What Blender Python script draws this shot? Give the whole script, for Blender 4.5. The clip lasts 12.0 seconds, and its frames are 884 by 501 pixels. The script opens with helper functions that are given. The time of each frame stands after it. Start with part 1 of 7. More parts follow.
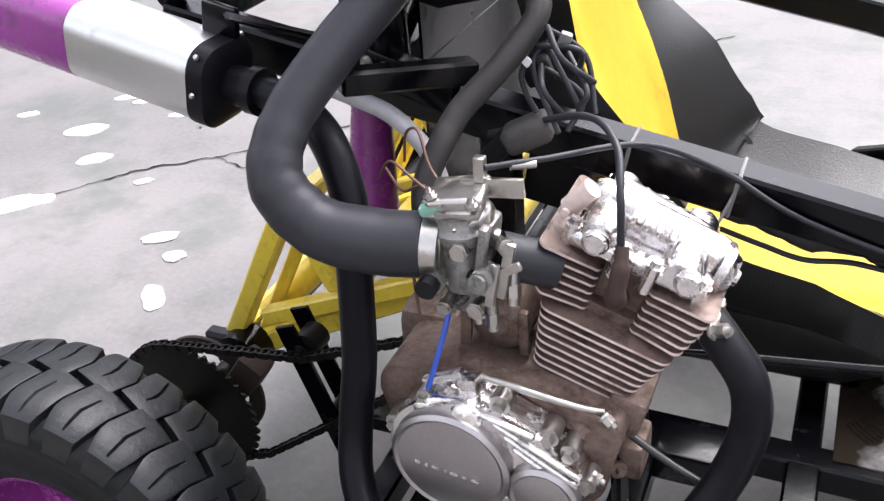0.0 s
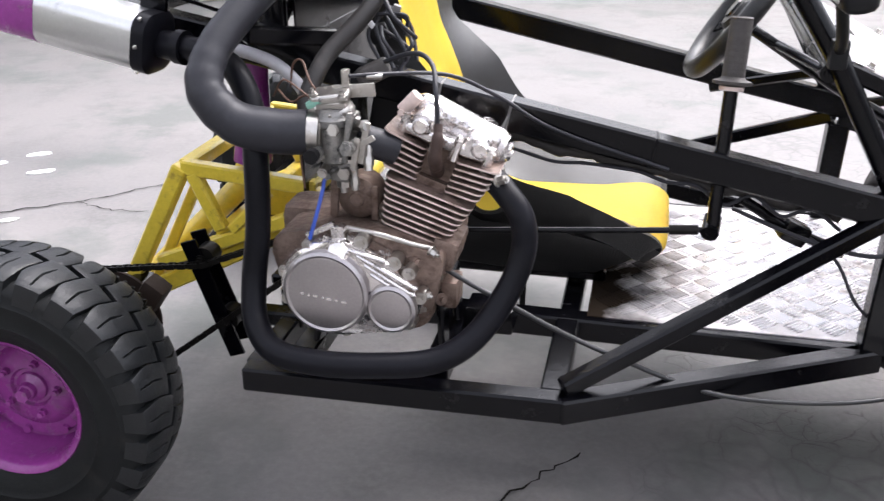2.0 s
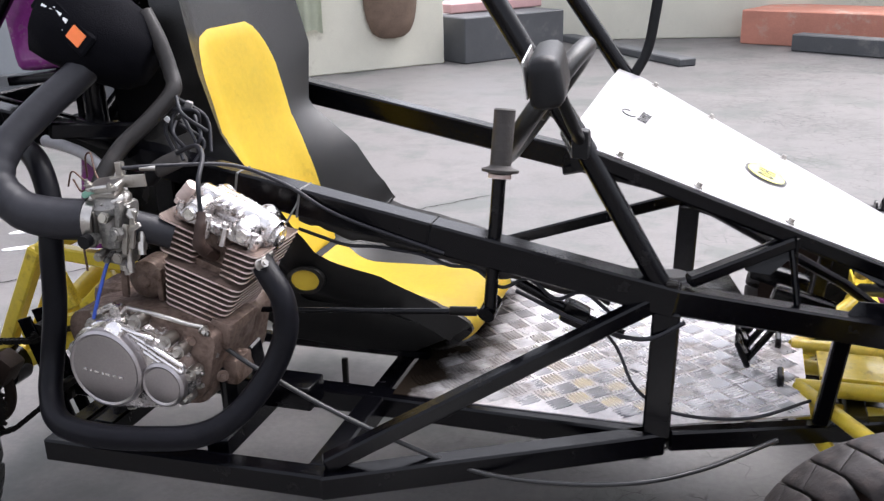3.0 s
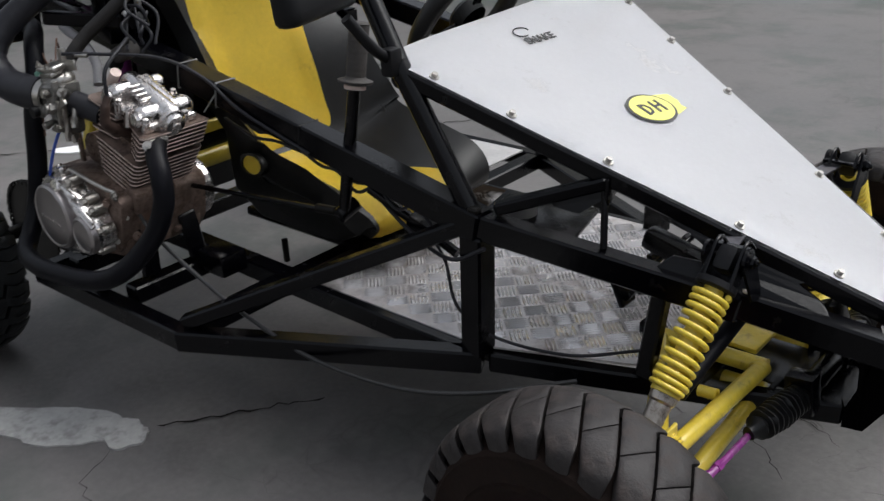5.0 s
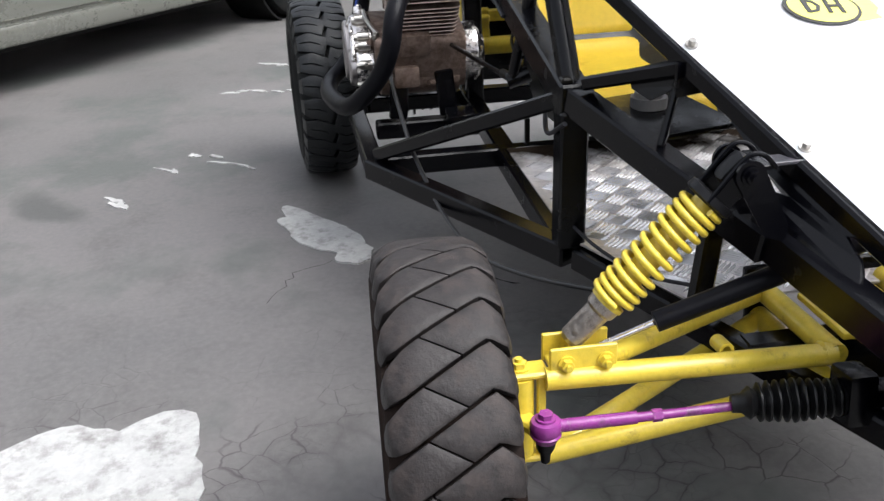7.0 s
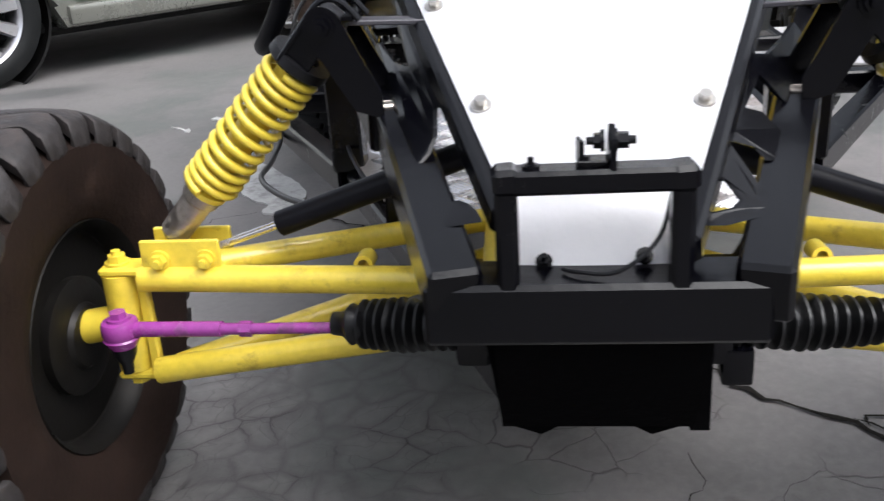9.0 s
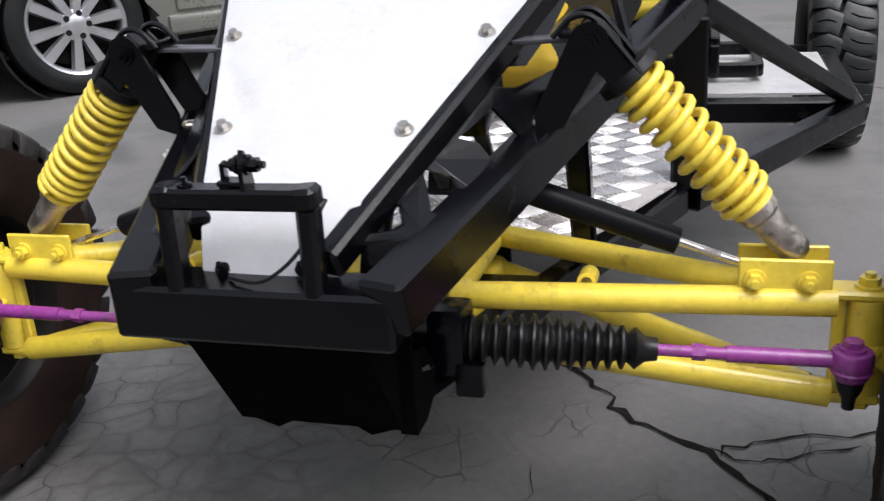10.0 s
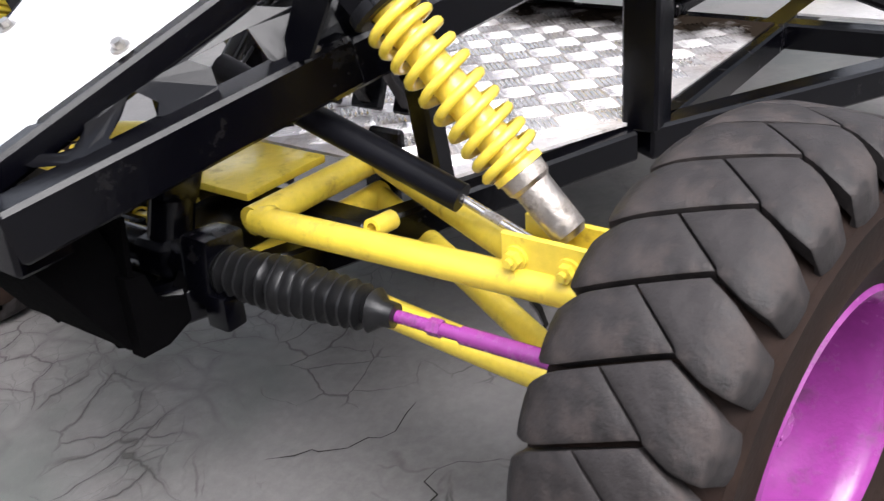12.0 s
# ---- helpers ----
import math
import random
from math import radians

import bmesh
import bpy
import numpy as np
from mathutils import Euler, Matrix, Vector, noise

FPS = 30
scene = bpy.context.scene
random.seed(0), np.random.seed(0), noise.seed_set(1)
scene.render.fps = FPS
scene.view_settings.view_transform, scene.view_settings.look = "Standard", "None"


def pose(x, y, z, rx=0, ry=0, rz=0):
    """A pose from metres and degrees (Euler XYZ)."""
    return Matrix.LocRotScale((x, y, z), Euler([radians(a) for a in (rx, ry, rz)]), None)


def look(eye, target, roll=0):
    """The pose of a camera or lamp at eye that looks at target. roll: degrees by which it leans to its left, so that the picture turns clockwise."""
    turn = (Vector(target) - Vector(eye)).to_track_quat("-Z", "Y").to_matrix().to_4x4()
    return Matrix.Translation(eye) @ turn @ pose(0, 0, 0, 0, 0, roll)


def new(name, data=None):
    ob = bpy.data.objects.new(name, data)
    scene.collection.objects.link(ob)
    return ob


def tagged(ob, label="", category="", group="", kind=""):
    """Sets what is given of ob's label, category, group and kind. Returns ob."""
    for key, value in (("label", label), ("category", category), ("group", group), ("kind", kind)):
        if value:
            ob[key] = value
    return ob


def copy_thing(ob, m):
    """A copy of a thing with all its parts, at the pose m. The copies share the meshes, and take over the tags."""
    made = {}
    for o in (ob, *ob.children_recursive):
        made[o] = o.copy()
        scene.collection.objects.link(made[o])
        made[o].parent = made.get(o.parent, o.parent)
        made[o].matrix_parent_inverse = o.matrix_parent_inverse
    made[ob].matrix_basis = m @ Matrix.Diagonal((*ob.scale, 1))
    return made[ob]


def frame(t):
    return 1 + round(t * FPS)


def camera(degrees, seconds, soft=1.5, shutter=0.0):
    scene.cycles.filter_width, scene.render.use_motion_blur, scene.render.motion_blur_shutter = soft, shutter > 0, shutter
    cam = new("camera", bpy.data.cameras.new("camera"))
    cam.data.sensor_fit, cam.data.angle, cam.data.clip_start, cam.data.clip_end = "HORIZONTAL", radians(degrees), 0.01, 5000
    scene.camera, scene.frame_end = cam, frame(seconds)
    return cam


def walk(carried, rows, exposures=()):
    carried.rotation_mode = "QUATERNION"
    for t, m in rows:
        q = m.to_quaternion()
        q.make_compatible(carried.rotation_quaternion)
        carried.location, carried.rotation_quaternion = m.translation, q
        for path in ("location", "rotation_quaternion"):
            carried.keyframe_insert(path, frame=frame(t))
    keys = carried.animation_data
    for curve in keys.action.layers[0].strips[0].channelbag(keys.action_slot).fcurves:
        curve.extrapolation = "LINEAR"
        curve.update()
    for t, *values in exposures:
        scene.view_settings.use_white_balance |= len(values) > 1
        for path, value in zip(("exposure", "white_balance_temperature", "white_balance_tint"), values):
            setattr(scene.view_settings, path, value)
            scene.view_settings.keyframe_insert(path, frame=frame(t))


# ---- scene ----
# camera and its walk
cam = camera(50.2, 12.0, soft=1.3, shutter=0.18)
PATH = [
    (0, (-0.487, -1.366, 1.272), (-1.217, 0.177, 0.229), -4.5),
    (0.5, (-0.524, -1.557, 1.232), (-1.103, 0.109, 0.289), -1.7),
    (1, (-0.487, -1.714, 1.217), (-1.038, 0.012, 0.37), 0.4),
    (1.5, (-0.425, -1.891, 1.196), (-0.936, -0.137, 0.382), 0.2),
    (2, (-0.352, -1.975, 1.176), (-0.744, -0.181, 0.384), 0.1),
    (2.5, (-0.095, -1.952, 1.166), (-0.549, -0.132, 0.471), -2.7),
    (2.7, (0.021, -1.928, 1.179), (-0.468, -0.102, 0.526), -2.0),
    (4.3, (0.817, -1.77, 1.342), (-0.184, -0.195, 0.623), -4.0),
    (4.5, (0.898, -1.676, 1.311), (-0.125, -0.138, 0.544), -2.5),
    (5, (1.072, -1.508, 1.255), (-0.143, -0.163, 0.41), -3.3),
    (5.5, (1.316, -1.359, 1.216), (-0.178, -0.342, 0.358), -0.9),
    (6, (1.408, -1.141, 1.094), (-0.224, -0.316, 0.283), 0.4),
    (6.5, (1.5, -0.915, 1.052), (-0.238, -0.375, 0.223), -3.6),
    (6.7, (1.54, -0.852, 1.038), (-0.234, -0.435, 0.213), -3.2),
    (8.3, (1.553, -0.323, 0.811), (-0.28, -0.566, 0.048), -6.0),
    (8.5, (1.537, -0.25, 0.788), (-0.302, -0.533, 0.055), -6.8),
    (9, (1.453, -0.042, 0.741), (-0.391, -0.262, -0.001), -3.7),
    (9.5, (1.463, 0.167, 0.76), (-0.356, -0.227, 0.028), -4.9),
    (10, (1.461, 0.358, 0.751), (-0.334, -0.172, 0.046), -4.0),
    (10.5, (1.33, 0.457, 0.728), (-0.426, -0.065, -0.074), -3.1),
    (11, (1.263, 0.567, 0.726), (-0.415, -0.131, -0.11), -6.1),
    (11.5, (1.26, 0.716, 0.749), (-0.259, -0.237, -0.136), -3.4),
    (12, (1.151, 0.798, 0.747), (-0.273, -0.276, -0.158), -4.3),
]
EXPOSURES = [(0.0, 2.22, 6300, 16), (2.5, 2.1, 6300, 15), (4.3, 0.40, 6150, 13), (5.0, 0.40, 6300, 9), (5.5, 0.85, 6400, 11), (6.0, 1.22, 6350, 11), (6.7, 1.3, 6300, 10), (8.3, 1.4, 6300, 11), (9.0, 1.33, 6250, 11), (9.5, 1.05, 6250, 12), (10.0, 1.03, 6250, 12), (11.0, 1.36, 6300, 12), (12.0, 1.58, 6300, 13)]
walk(cam, [(t, look(eye, target, roll)) for t, eye, target, roll in PATH], EXPOSURES)

# world and sun: bright overcast daylight
SUN_EL, SUN_AZ = 58.0, 30.0
world = bpy.data.worlds.new("world")
scene.world = world
world.use_nodes = True
wn, wl = world.node_tree.nodes, world.node_tree.links
sky = wn.new("ShaderNodeTexSky")
sky.sky_type, sky.sun_disc = "NISHITA", False
sky.sun_elevation, sky.sun_rotation = radians(SUN_EL), radians(SUN_AZ)
sky.air_density, sky.dust_density, sky.ozone_density = 1.0, 4.0, 1.0
hs = wn.new("ShaderNodeHueSaturation")
hs.inputs["Saturation"].default_value = 0.25
wl.new(sky.outputs[0], hs.inputs["Color"])
wl.new(hs.outputs[0], wn["Background"].inputs["Color"])
wn["Background"].inputs["Strength"].default_value = 0.14
sun_data = bpy.data.lights.new("sun", "SUN")
sun_data.energy, sun_data.angle, sun_data.color = 1.3, radians(50), (1.0, 0.98, 0.955)
sun = new("sun", sun_data)
sun.rotation_euler = (radians(90 - SUN_EL), 0, radians(180 - SUN_AZ))


# ---- materials ----
def material(name, color, rough=0.5, metal=0.0, var=0.25, scale=6.0, grain=90.0, bump=0.08, bump_scale=120.0, spec=0.5, dirt=None, dirt_amount=0.5, dirt_scale=5.0, coat=0.0, rough_var=0.15):
    """Base colour varied at two scales, dirt patches, roughness breakup and fine relief."""
    m = bpy.data.materials.new(name)
    m.use_nodes = True
    nt = m.node_tree
    b = nt.nodes["Principled BSDF"]
    co = nt.nodes.new("ShaderNodeTexCoord").outputs["Object"]

    def noise_tex(sc, detail, rough_=0.6):
        n = nt.nodes.new("ShaderNodeTexNoise")
        n.inputs["Scale"].default_value, n.inputs["Detail"].default_value, n.inputs["Roughness"].default_value = sc, detail, rough_
        nt.links.new(co, n.inputs["Vector"])
        return n.outputs["Fac"]

    def math_node(op, a, c):
        n = nt.nodes.new("ShaderNodeMath")
        n.operation = op
        for k, v in enumerate((a, c)):
            if isinstance(v, (int, float)):
                n.inputs[k].default_value = v
            else:
                nt.links.new(v, n.inputs[k])
        return n.outputs[0]

    big, fine = noise_tex(scale, 6), noise_tex(grain, 3)
    both = math_node("ADD", math_node("MULTIPLY", big, 0.65), math_node("MULTIPLY", fine, 0.35))
    ramp = nt.nodes.new("ShaderNodeValToRGB")
    ramp.color_ramp.elements[0].position, ramp.color_ramp.elements[1].position = 0.32, 0.68
    lo, hi = [max(0.0, c * (1 - var)) for c in color], [min(1.0, c * (1 + var)) for c in color]
    ramp.color_ramp.elements[0].color, ramp.color_ramp.elements[1].color = (*lo, 1), (*hi, 1)
    nt.links.new(both, ramp.inputs["Fac"])
    out = ramp.outputs["Color"]
    rough_out = math_node("ADD", rough - rough_var / 2, math_node("MULTIPLY", both, rough_var))
    if dirt:
        mask = nt.nodes.new("ShaderNodeMapRange")
        mask.inputs["From Min"].default_value, mask.inputs["From Max"].default_value = 0.62 - 0.25 * dirt_amount, 0.80 - 0.25 * dirt_amount
        nt.links.new(noise_tex(dirt_scale, 9, 0.7), mask.inputs["Value"])
        mix = nt.nodes.new("ShaderNodeMix")
        mix.data_type = "RGBA"
        nt.links.new(mask.outputs[0], mix.inputs["Factor"])
        nt.links.new(out, mix.inputs[6])
        mix.inputs[7].default_value = (*dirt, 1)
        out = mix.outputs[2]
        rough_out = math_node("ADD", rough_out, math_node("MULTIPLY", mask.outputs[0], 0.35))
        if metal:
            nt.links.new(math_node("SUBTRACT", metal, math_node("MULTIPLY", mask.outputs[0], metal)), b.inputs["Metallic"])
    nt.links.new(out, b.inputs["Base Color"])
    nt.links.new(rough_out, b.inputs["Roughness"])
    if not (dirt and metal):
        b.inputs["Metallic"].default_value = metal
    b.inputs["Specular IOR Level"].default_value = spec
    b.inputs["Coat Weight"].default_value = coat
    if bump:
        bp = nt.nodes.new("ShaderNodeBump")
        bp.inputs["Strength"].default_value, bp.inputs["Distance"].default_value = bump, 0.004
        nt.links.new(noise_tex(bump_scale, 5), bp.inputs["Height"])
        nt.links.new(bp.outputs[0], b.inputs["Normal"])
    return m


M_BLACK = material("black_enamel", (0.0009, 0.0009, 0.0018), 0.22, 0, 0.3, spec=0.24, bump=0.10, bump_scale=60, dirt=(0.012, 0.011, 0.011), dirt_amount=0.08, dirt_scale=14)
M_YELLOW = material("yellow_enamel", (0.68, 0.515, 0.050), 0.30, 0, 0.18, bump=0.28, bump_scale=55, dirt=(0.30, 0.20, 0.03), dirt_amount=0.22, dirt_scale=28, coat=0.3)
M_PURPLE = material("purple_enamel", (0.225, 0.036, 0.205), 0.24, 0, 0.25, bump=0.2, bump_scale=60, dirt=(0.07, 0.025, 0.055), dirt_amount=0.3, dirt_scale=30, coat=0.15)
M_HOSE = material("black_rubber_hose", (0.020, 0.020, 0.024), 0.45, 0, 0.3, spec=0.26, bump=0.06, bump_scale=200)
M_HEATPAINT = material("matt_black_exhaust_paint", (0.005, 0.005, 0.007), 0.38, 0, 0.3, spec=0.12, bump=0.1, bump_scale=80, dirt=(0.014, 0.013, 0.013), dirt_amount=0.2)
M_TYRE = material("tyre_rubber", (0.007, 0.0078, 0.008), 0.62, 0, 0.35, spec=0.2, scale=9, bump=0.25, bump_scale=160, dirt=(0.024, 0.022, 0.020), dirt_amount=0.25, dirt_scale=14)
M_TREAD = material("worn_tread_rubber", (0.021, 0.0182, 0.018), 0.56, 0, 0.6, spec=0.3, scale=11, bump=0.4, bump_scale=110, dirt=(0.060, 0.047, 0.043), dirt_amount=0.36, dirt_scale=13)
M_TREAD_REAR = material("dark_tread_rubber", (0.0075, 0.0085, 0.0095), 0.44, 0, 0.3, spec=0.42, scale=9, bump=0.25, bump_scale=150, dirt=(0.035, 0.036, 0.036), dirt_amount=0.2, dirt_scale=18)
M_SIDEWALL = material("brown_dusty_sidewall", (0.0145, 0.0085, 0.0065), 0.7, 0, 0.4, spec=0.13, scale=7, bump=0.3, bump_scale=120, dirt=(0.032, 0.019, 0.014), dirt_amount=0.3, dirt_scale=12)
M_CHROME = material("polished_chrome", (0.72, 0.69, 0.675), 0.15, 1.0, 0.12, bump=0.35, bump_scale=45, dirt=(0.11, 0.075, 0.055), dirt_amount=0.42, dirt_scale=38, rough_var=0.2)
M_COVER = material("brushed_aluminium_cover", (0.40, 0.375, 0.375), 0.38, 1.0, 0.14, grain=220, bump=0.06, bump_scale=260)
M_CAST = material("grimy_cast_aluminium", (0.20, 0.145, 0.118), 0.48, 0.65, 0.4, bump=0.4, bump_scale=110, dirt=(0.055, 0.029, 0.017), dirt_amount=0.62, dirt_scale=30)
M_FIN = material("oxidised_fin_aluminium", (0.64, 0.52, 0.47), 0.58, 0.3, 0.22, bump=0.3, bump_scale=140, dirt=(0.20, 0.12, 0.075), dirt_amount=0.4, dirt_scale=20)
M_CARB = material("carburettor_zinc", (0.26, 0.25, 0.235), 0.36, 0.85, 0.4, bump=0.4, bump_scale=110, dirt=(0.030, 0.032, 0.027), dirt_amount=0.6, dirt_scale=45)
M_STEEL = material("zinc_plated_steel", (0.45, 0.43, 0.40), 0.3, 1.0, 0.2, bump=0.1, bump_scale=150, dirt=(0.2, 0.15, 0.1), dirt_amount=0.2, dirt_scale=60)
M_CHAIN = material("oily_chain_steel", (0.012, 0.011, 0.010), 0.42, 0.5, 0.3, spec=0.2, bump=0.1)
M_RUST = material("rusty_steel", (0.030, 0.019, 0.014), 0.7, 0.3, 0.4, bump=0.3, bump_scale=120)
M_ALU = material("aluminium_silencer", (0.62, 0.62, 0.62), 0.36, 1.0, 0.08, grain=200, bump=0.05, bump_scale=200, dirt=(0.3, 0.3, 0.3), dirt_amount=0.1, dirt_scale=12)
M_PLATE = material("aluminium_tread_plate", (0.62, 0.59, 0.585), 0.36, 0.5, 0.3, scale=9, bump=0.25, bump_scale=60, dirt=(0.20, 0.155, 0.13), dirt_amount=0.40, dirt_scale=7)
M_LUG = material("polished_tread_lug", (0.80, 0.78, 0.78), 0.24, 0.7, 0.12, scale=9, bump=0.1, bump_scale=80, dirt=(0.30, 0.24, 0.21), dirt_amount=0.36, dirt_scale=7)


def brown_fade(m, x0, x1, color):
    """Dark brown that thins out from x0 to x1, broken up by noise."""
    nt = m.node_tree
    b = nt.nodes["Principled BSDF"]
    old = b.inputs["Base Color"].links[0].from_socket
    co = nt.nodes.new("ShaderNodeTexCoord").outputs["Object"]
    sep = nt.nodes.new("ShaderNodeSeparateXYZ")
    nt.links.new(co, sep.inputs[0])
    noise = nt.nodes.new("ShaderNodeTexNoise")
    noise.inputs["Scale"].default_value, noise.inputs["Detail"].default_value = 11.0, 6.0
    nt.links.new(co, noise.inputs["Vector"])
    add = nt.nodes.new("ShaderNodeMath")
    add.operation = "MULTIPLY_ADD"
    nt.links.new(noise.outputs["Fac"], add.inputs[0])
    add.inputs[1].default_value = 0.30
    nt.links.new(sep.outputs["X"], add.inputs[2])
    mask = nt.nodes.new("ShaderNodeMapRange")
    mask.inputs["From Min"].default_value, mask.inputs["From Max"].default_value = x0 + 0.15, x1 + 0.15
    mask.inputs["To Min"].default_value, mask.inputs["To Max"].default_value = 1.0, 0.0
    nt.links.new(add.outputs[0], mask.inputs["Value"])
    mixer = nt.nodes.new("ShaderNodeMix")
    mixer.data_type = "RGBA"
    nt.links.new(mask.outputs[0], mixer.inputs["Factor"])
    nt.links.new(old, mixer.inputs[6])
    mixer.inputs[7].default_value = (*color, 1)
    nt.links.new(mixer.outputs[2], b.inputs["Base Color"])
    # the brown is matt and hides the metal
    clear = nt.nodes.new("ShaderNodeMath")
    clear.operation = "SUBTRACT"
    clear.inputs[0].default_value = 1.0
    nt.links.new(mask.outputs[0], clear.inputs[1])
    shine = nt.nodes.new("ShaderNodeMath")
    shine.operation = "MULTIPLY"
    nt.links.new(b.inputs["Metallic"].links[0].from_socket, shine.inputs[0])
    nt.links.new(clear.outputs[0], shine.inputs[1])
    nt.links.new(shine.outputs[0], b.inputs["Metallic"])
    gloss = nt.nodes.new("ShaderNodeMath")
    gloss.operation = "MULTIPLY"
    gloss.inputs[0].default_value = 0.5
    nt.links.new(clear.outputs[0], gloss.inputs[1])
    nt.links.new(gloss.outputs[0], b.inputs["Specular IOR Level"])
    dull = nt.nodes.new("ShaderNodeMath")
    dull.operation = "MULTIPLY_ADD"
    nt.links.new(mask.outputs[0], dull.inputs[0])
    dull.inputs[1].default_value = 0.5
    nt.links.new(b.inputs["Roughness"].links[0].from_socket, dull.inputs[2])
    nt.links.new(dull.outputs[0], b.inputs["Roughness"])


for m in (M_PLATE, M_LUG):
    brown_fade(m, -0.37, -0.18, (0.016, 0.012, 0.009))
M_POD = material("dented_aluminium_sheet", (0.66, 0.64, 0.63), 0.38, 0.6, 0.15, scale=12, bump=0.6, bump_scale=25, dirt=(0.35, 0.30, 0.27), dirt_amount=0.2, dirt_scale=9)
M_BONNET = material("white_painted_sheet", (0.82, 0.82, 0.84), 0.20, 0.0, 0.03, scale=3, bump=0.16, bump_scale=42, dirt=(0.5, 0.48, 0.46), dirt_amount=0.06, dirt_scale=9, coat=0.2)
M_SEAT_Y = material("yellow_vinyl", (0.80, 0.57, 0.045), 0.5, 0, 0.1, bump=0.12, bump_scale=300, dirt=(0.45, 0.29, 0.05), dirt_amount=0.12, dirt_scale=7)
M_SEAT_B = material("black_leatherette", (0.008, 0.0078, 0.0075), 0.36, 0, 0.3, spec=0.40, bump=0.25, bump_scale=320, dirt=(0.022, 0.02, 0.018), dirt_amount=0.2, dirt_scale=10)
M_PLASTIC = material("black_plastic", (0.004, 0.004, 0.005), 0.45, 0, 0.3, spec=0.25, bump=0.12, bump_scale=220)
M_GREY_PLASTIC = material("grey_plastic", (0.16, 0.155, 0.15), 0.5, 0, 0.2, bump=0.15, bump_scale=220)
M_BELLOWS = material("black_bellows_rubber", (0.006, 0.006, 0.0065), 0.36, 0, 0.35, spec=0.3, bump=0.2, bump_scale=90)
M_RUBBER_HOSE = material("dusty_grey_rubber_hose", (0.022, 0.020, 0.019), 0.5, 0, 0.3, spec=0.3, bump=0.15, bump_scale=160, dirt=(0.05, 0.045, 0.042), dirt_amount=0.3, dirt_scale=20)
M_STRAP = material("scuffed_grey_enamel", (0.045, 0.043, 0.050), 0.32, 0, 0.3, spec=0.4, bump=0.15, bump_scale=120, dirt=(0.10, 0.09, 0.09), dirt_amount=0.3, dirt_scale=30)
M_PALE_HOSE = material("pale_grey_hose", (0.42, 0.41, 0.42), 0.45, 0, 0.2, bump=0.1, bump_scale=200)
M_CABLE = material("dark_cable_sheath", (0.02, 0.02, 0.021), 0.35, 0, 0.25, spec=0.45, bump=0.05)
M_RUBBER_GRIP = material("grip_rubber", (0.045, 0.040, 0.037), 0.7, 0, 0.3, bump=0.4, bump_scale=260)
M_CLOTH = material("black_nylon", (0.003, 0.003, 0.0045), 0.8, 0, 0.4, bump=0.4, bump_scale=350, spec=0.06)
M_ORANGE = material("orange_label", (0.85, 0.19, 0.04), 0.55, 0, 0.08)
M_WHITE = material("white_print", (0.8, 0.8, 0.8), 0.5, 0, 0.05)
M_BLUE = material("blue_cable", (0.03, 0.08, 0.42), 0.45, 0, 0.15)
M_COPPER = material("rusty_wire", (0.10, 0.05, 0.032), 0.55, 0.2, 0.3)
M_BOOT = material("brown_dusty_rubber", (0.045, 0.027, 0.021), 0.6, 0, 0.3, spec=0.3, bump=0.2, bump_scale=150)
M_WORNFOOT = material("worn_oily_steel", (0.42, 0.38, 0.34), 0.34, 0.95, 0.35, bump=0.3, bump_scale=90, dirt=(0.05, 0.035, 0.025), dirt_amount=0.5, dirt_scale=45)
# fin flanks: brown grime with the shade of the gaps put into the colour
M_FIN_GAP = material("grimy_fin_gap_shade", (0.15, 0.105, 0.085), 0.5, 0.2, 0.4, bump=0.3, bump_scale=90, dirt=(0.03, 0.02, 0.015), dirt_amount=0.5, dirt_scale=30)
M_UNDER = material("matt_black_underside", (0.0015, 0.0014, 0.0016), 0.8, 0, 0.4, spec=0.02, bump=0.5, bump_scale=90)
M_GREEN = material("verdigris_film", (0.17, 0.35, 0.27), 0.5, 0, 0.2)
M_BADGE = material("yellow_sticker", (0.82, 0.78, 0.16), 0.4, 0, 0.06)
M_INK = material("black_ink", (0.02, 0.02, 0.02), 0.5, 0, 0.1)
M_CARPAINT = material("champagne_car_paint", (0.19, 0.192, 0.168), 0.28, 0.55, 0.012, bump=0.0, coat=0.6)
M_TRIM = material("black_trim", (0.004, 0.004, 0.004), 0.6, 0, 0.3, spec=0.2)
M_ALLOY = material("silver_alloy", (0.55, 0.55, 0.57), 0.3, 0.85, 0.06, bump=0.03, dirt=(0.2, 0.19, 0.18), dirt_amount=0.15, dirt_scale=14)
M_WALL = material("cream_wall_paint", (0.62, 0.60, 0.50), 0.75, 0, 0.08, scale=2, bump=0.25, bump_scale=60, dirt=(0.30, 0.27, 0.22), dirt_amount=0.12, dirt_scale=1.6)
M_UNSEEN_WALL = material("unseen_grey_wall", (0.20, 0.19, 0.18), 0.8, 0, 0.25, scale=2, bump=0.3, bump_scale=50)
M_GREYWALL = material("blue_grey_wall_paint", (0.22, 0.235, 0.25), 0.75, 0, 0.1, scale=2, bump=0.25, bump_scale=60, dirt=(0.14, 0.14, 0.14), dirt_amount=0.15, dirt_scale=2)
M_PINK = material("faded_pink_slab", (0.55, 0.33, 0.32), 0.7, 0, 0.15, scale=4, bump=0.25, bump_scale=60)
M_CLOTHGREEN = material("pale_green_cloth", (0.50, 0.53, 0.42), 0.9, 0, 0.12, scale=5, bump=0.3, bump_scale=200)
M_SACK = material("brown_sackcloth", (0.16, 0.11, 0.08), 0.9, 0, 0.3, scale=6, bump=0.4, bump_scale=150)
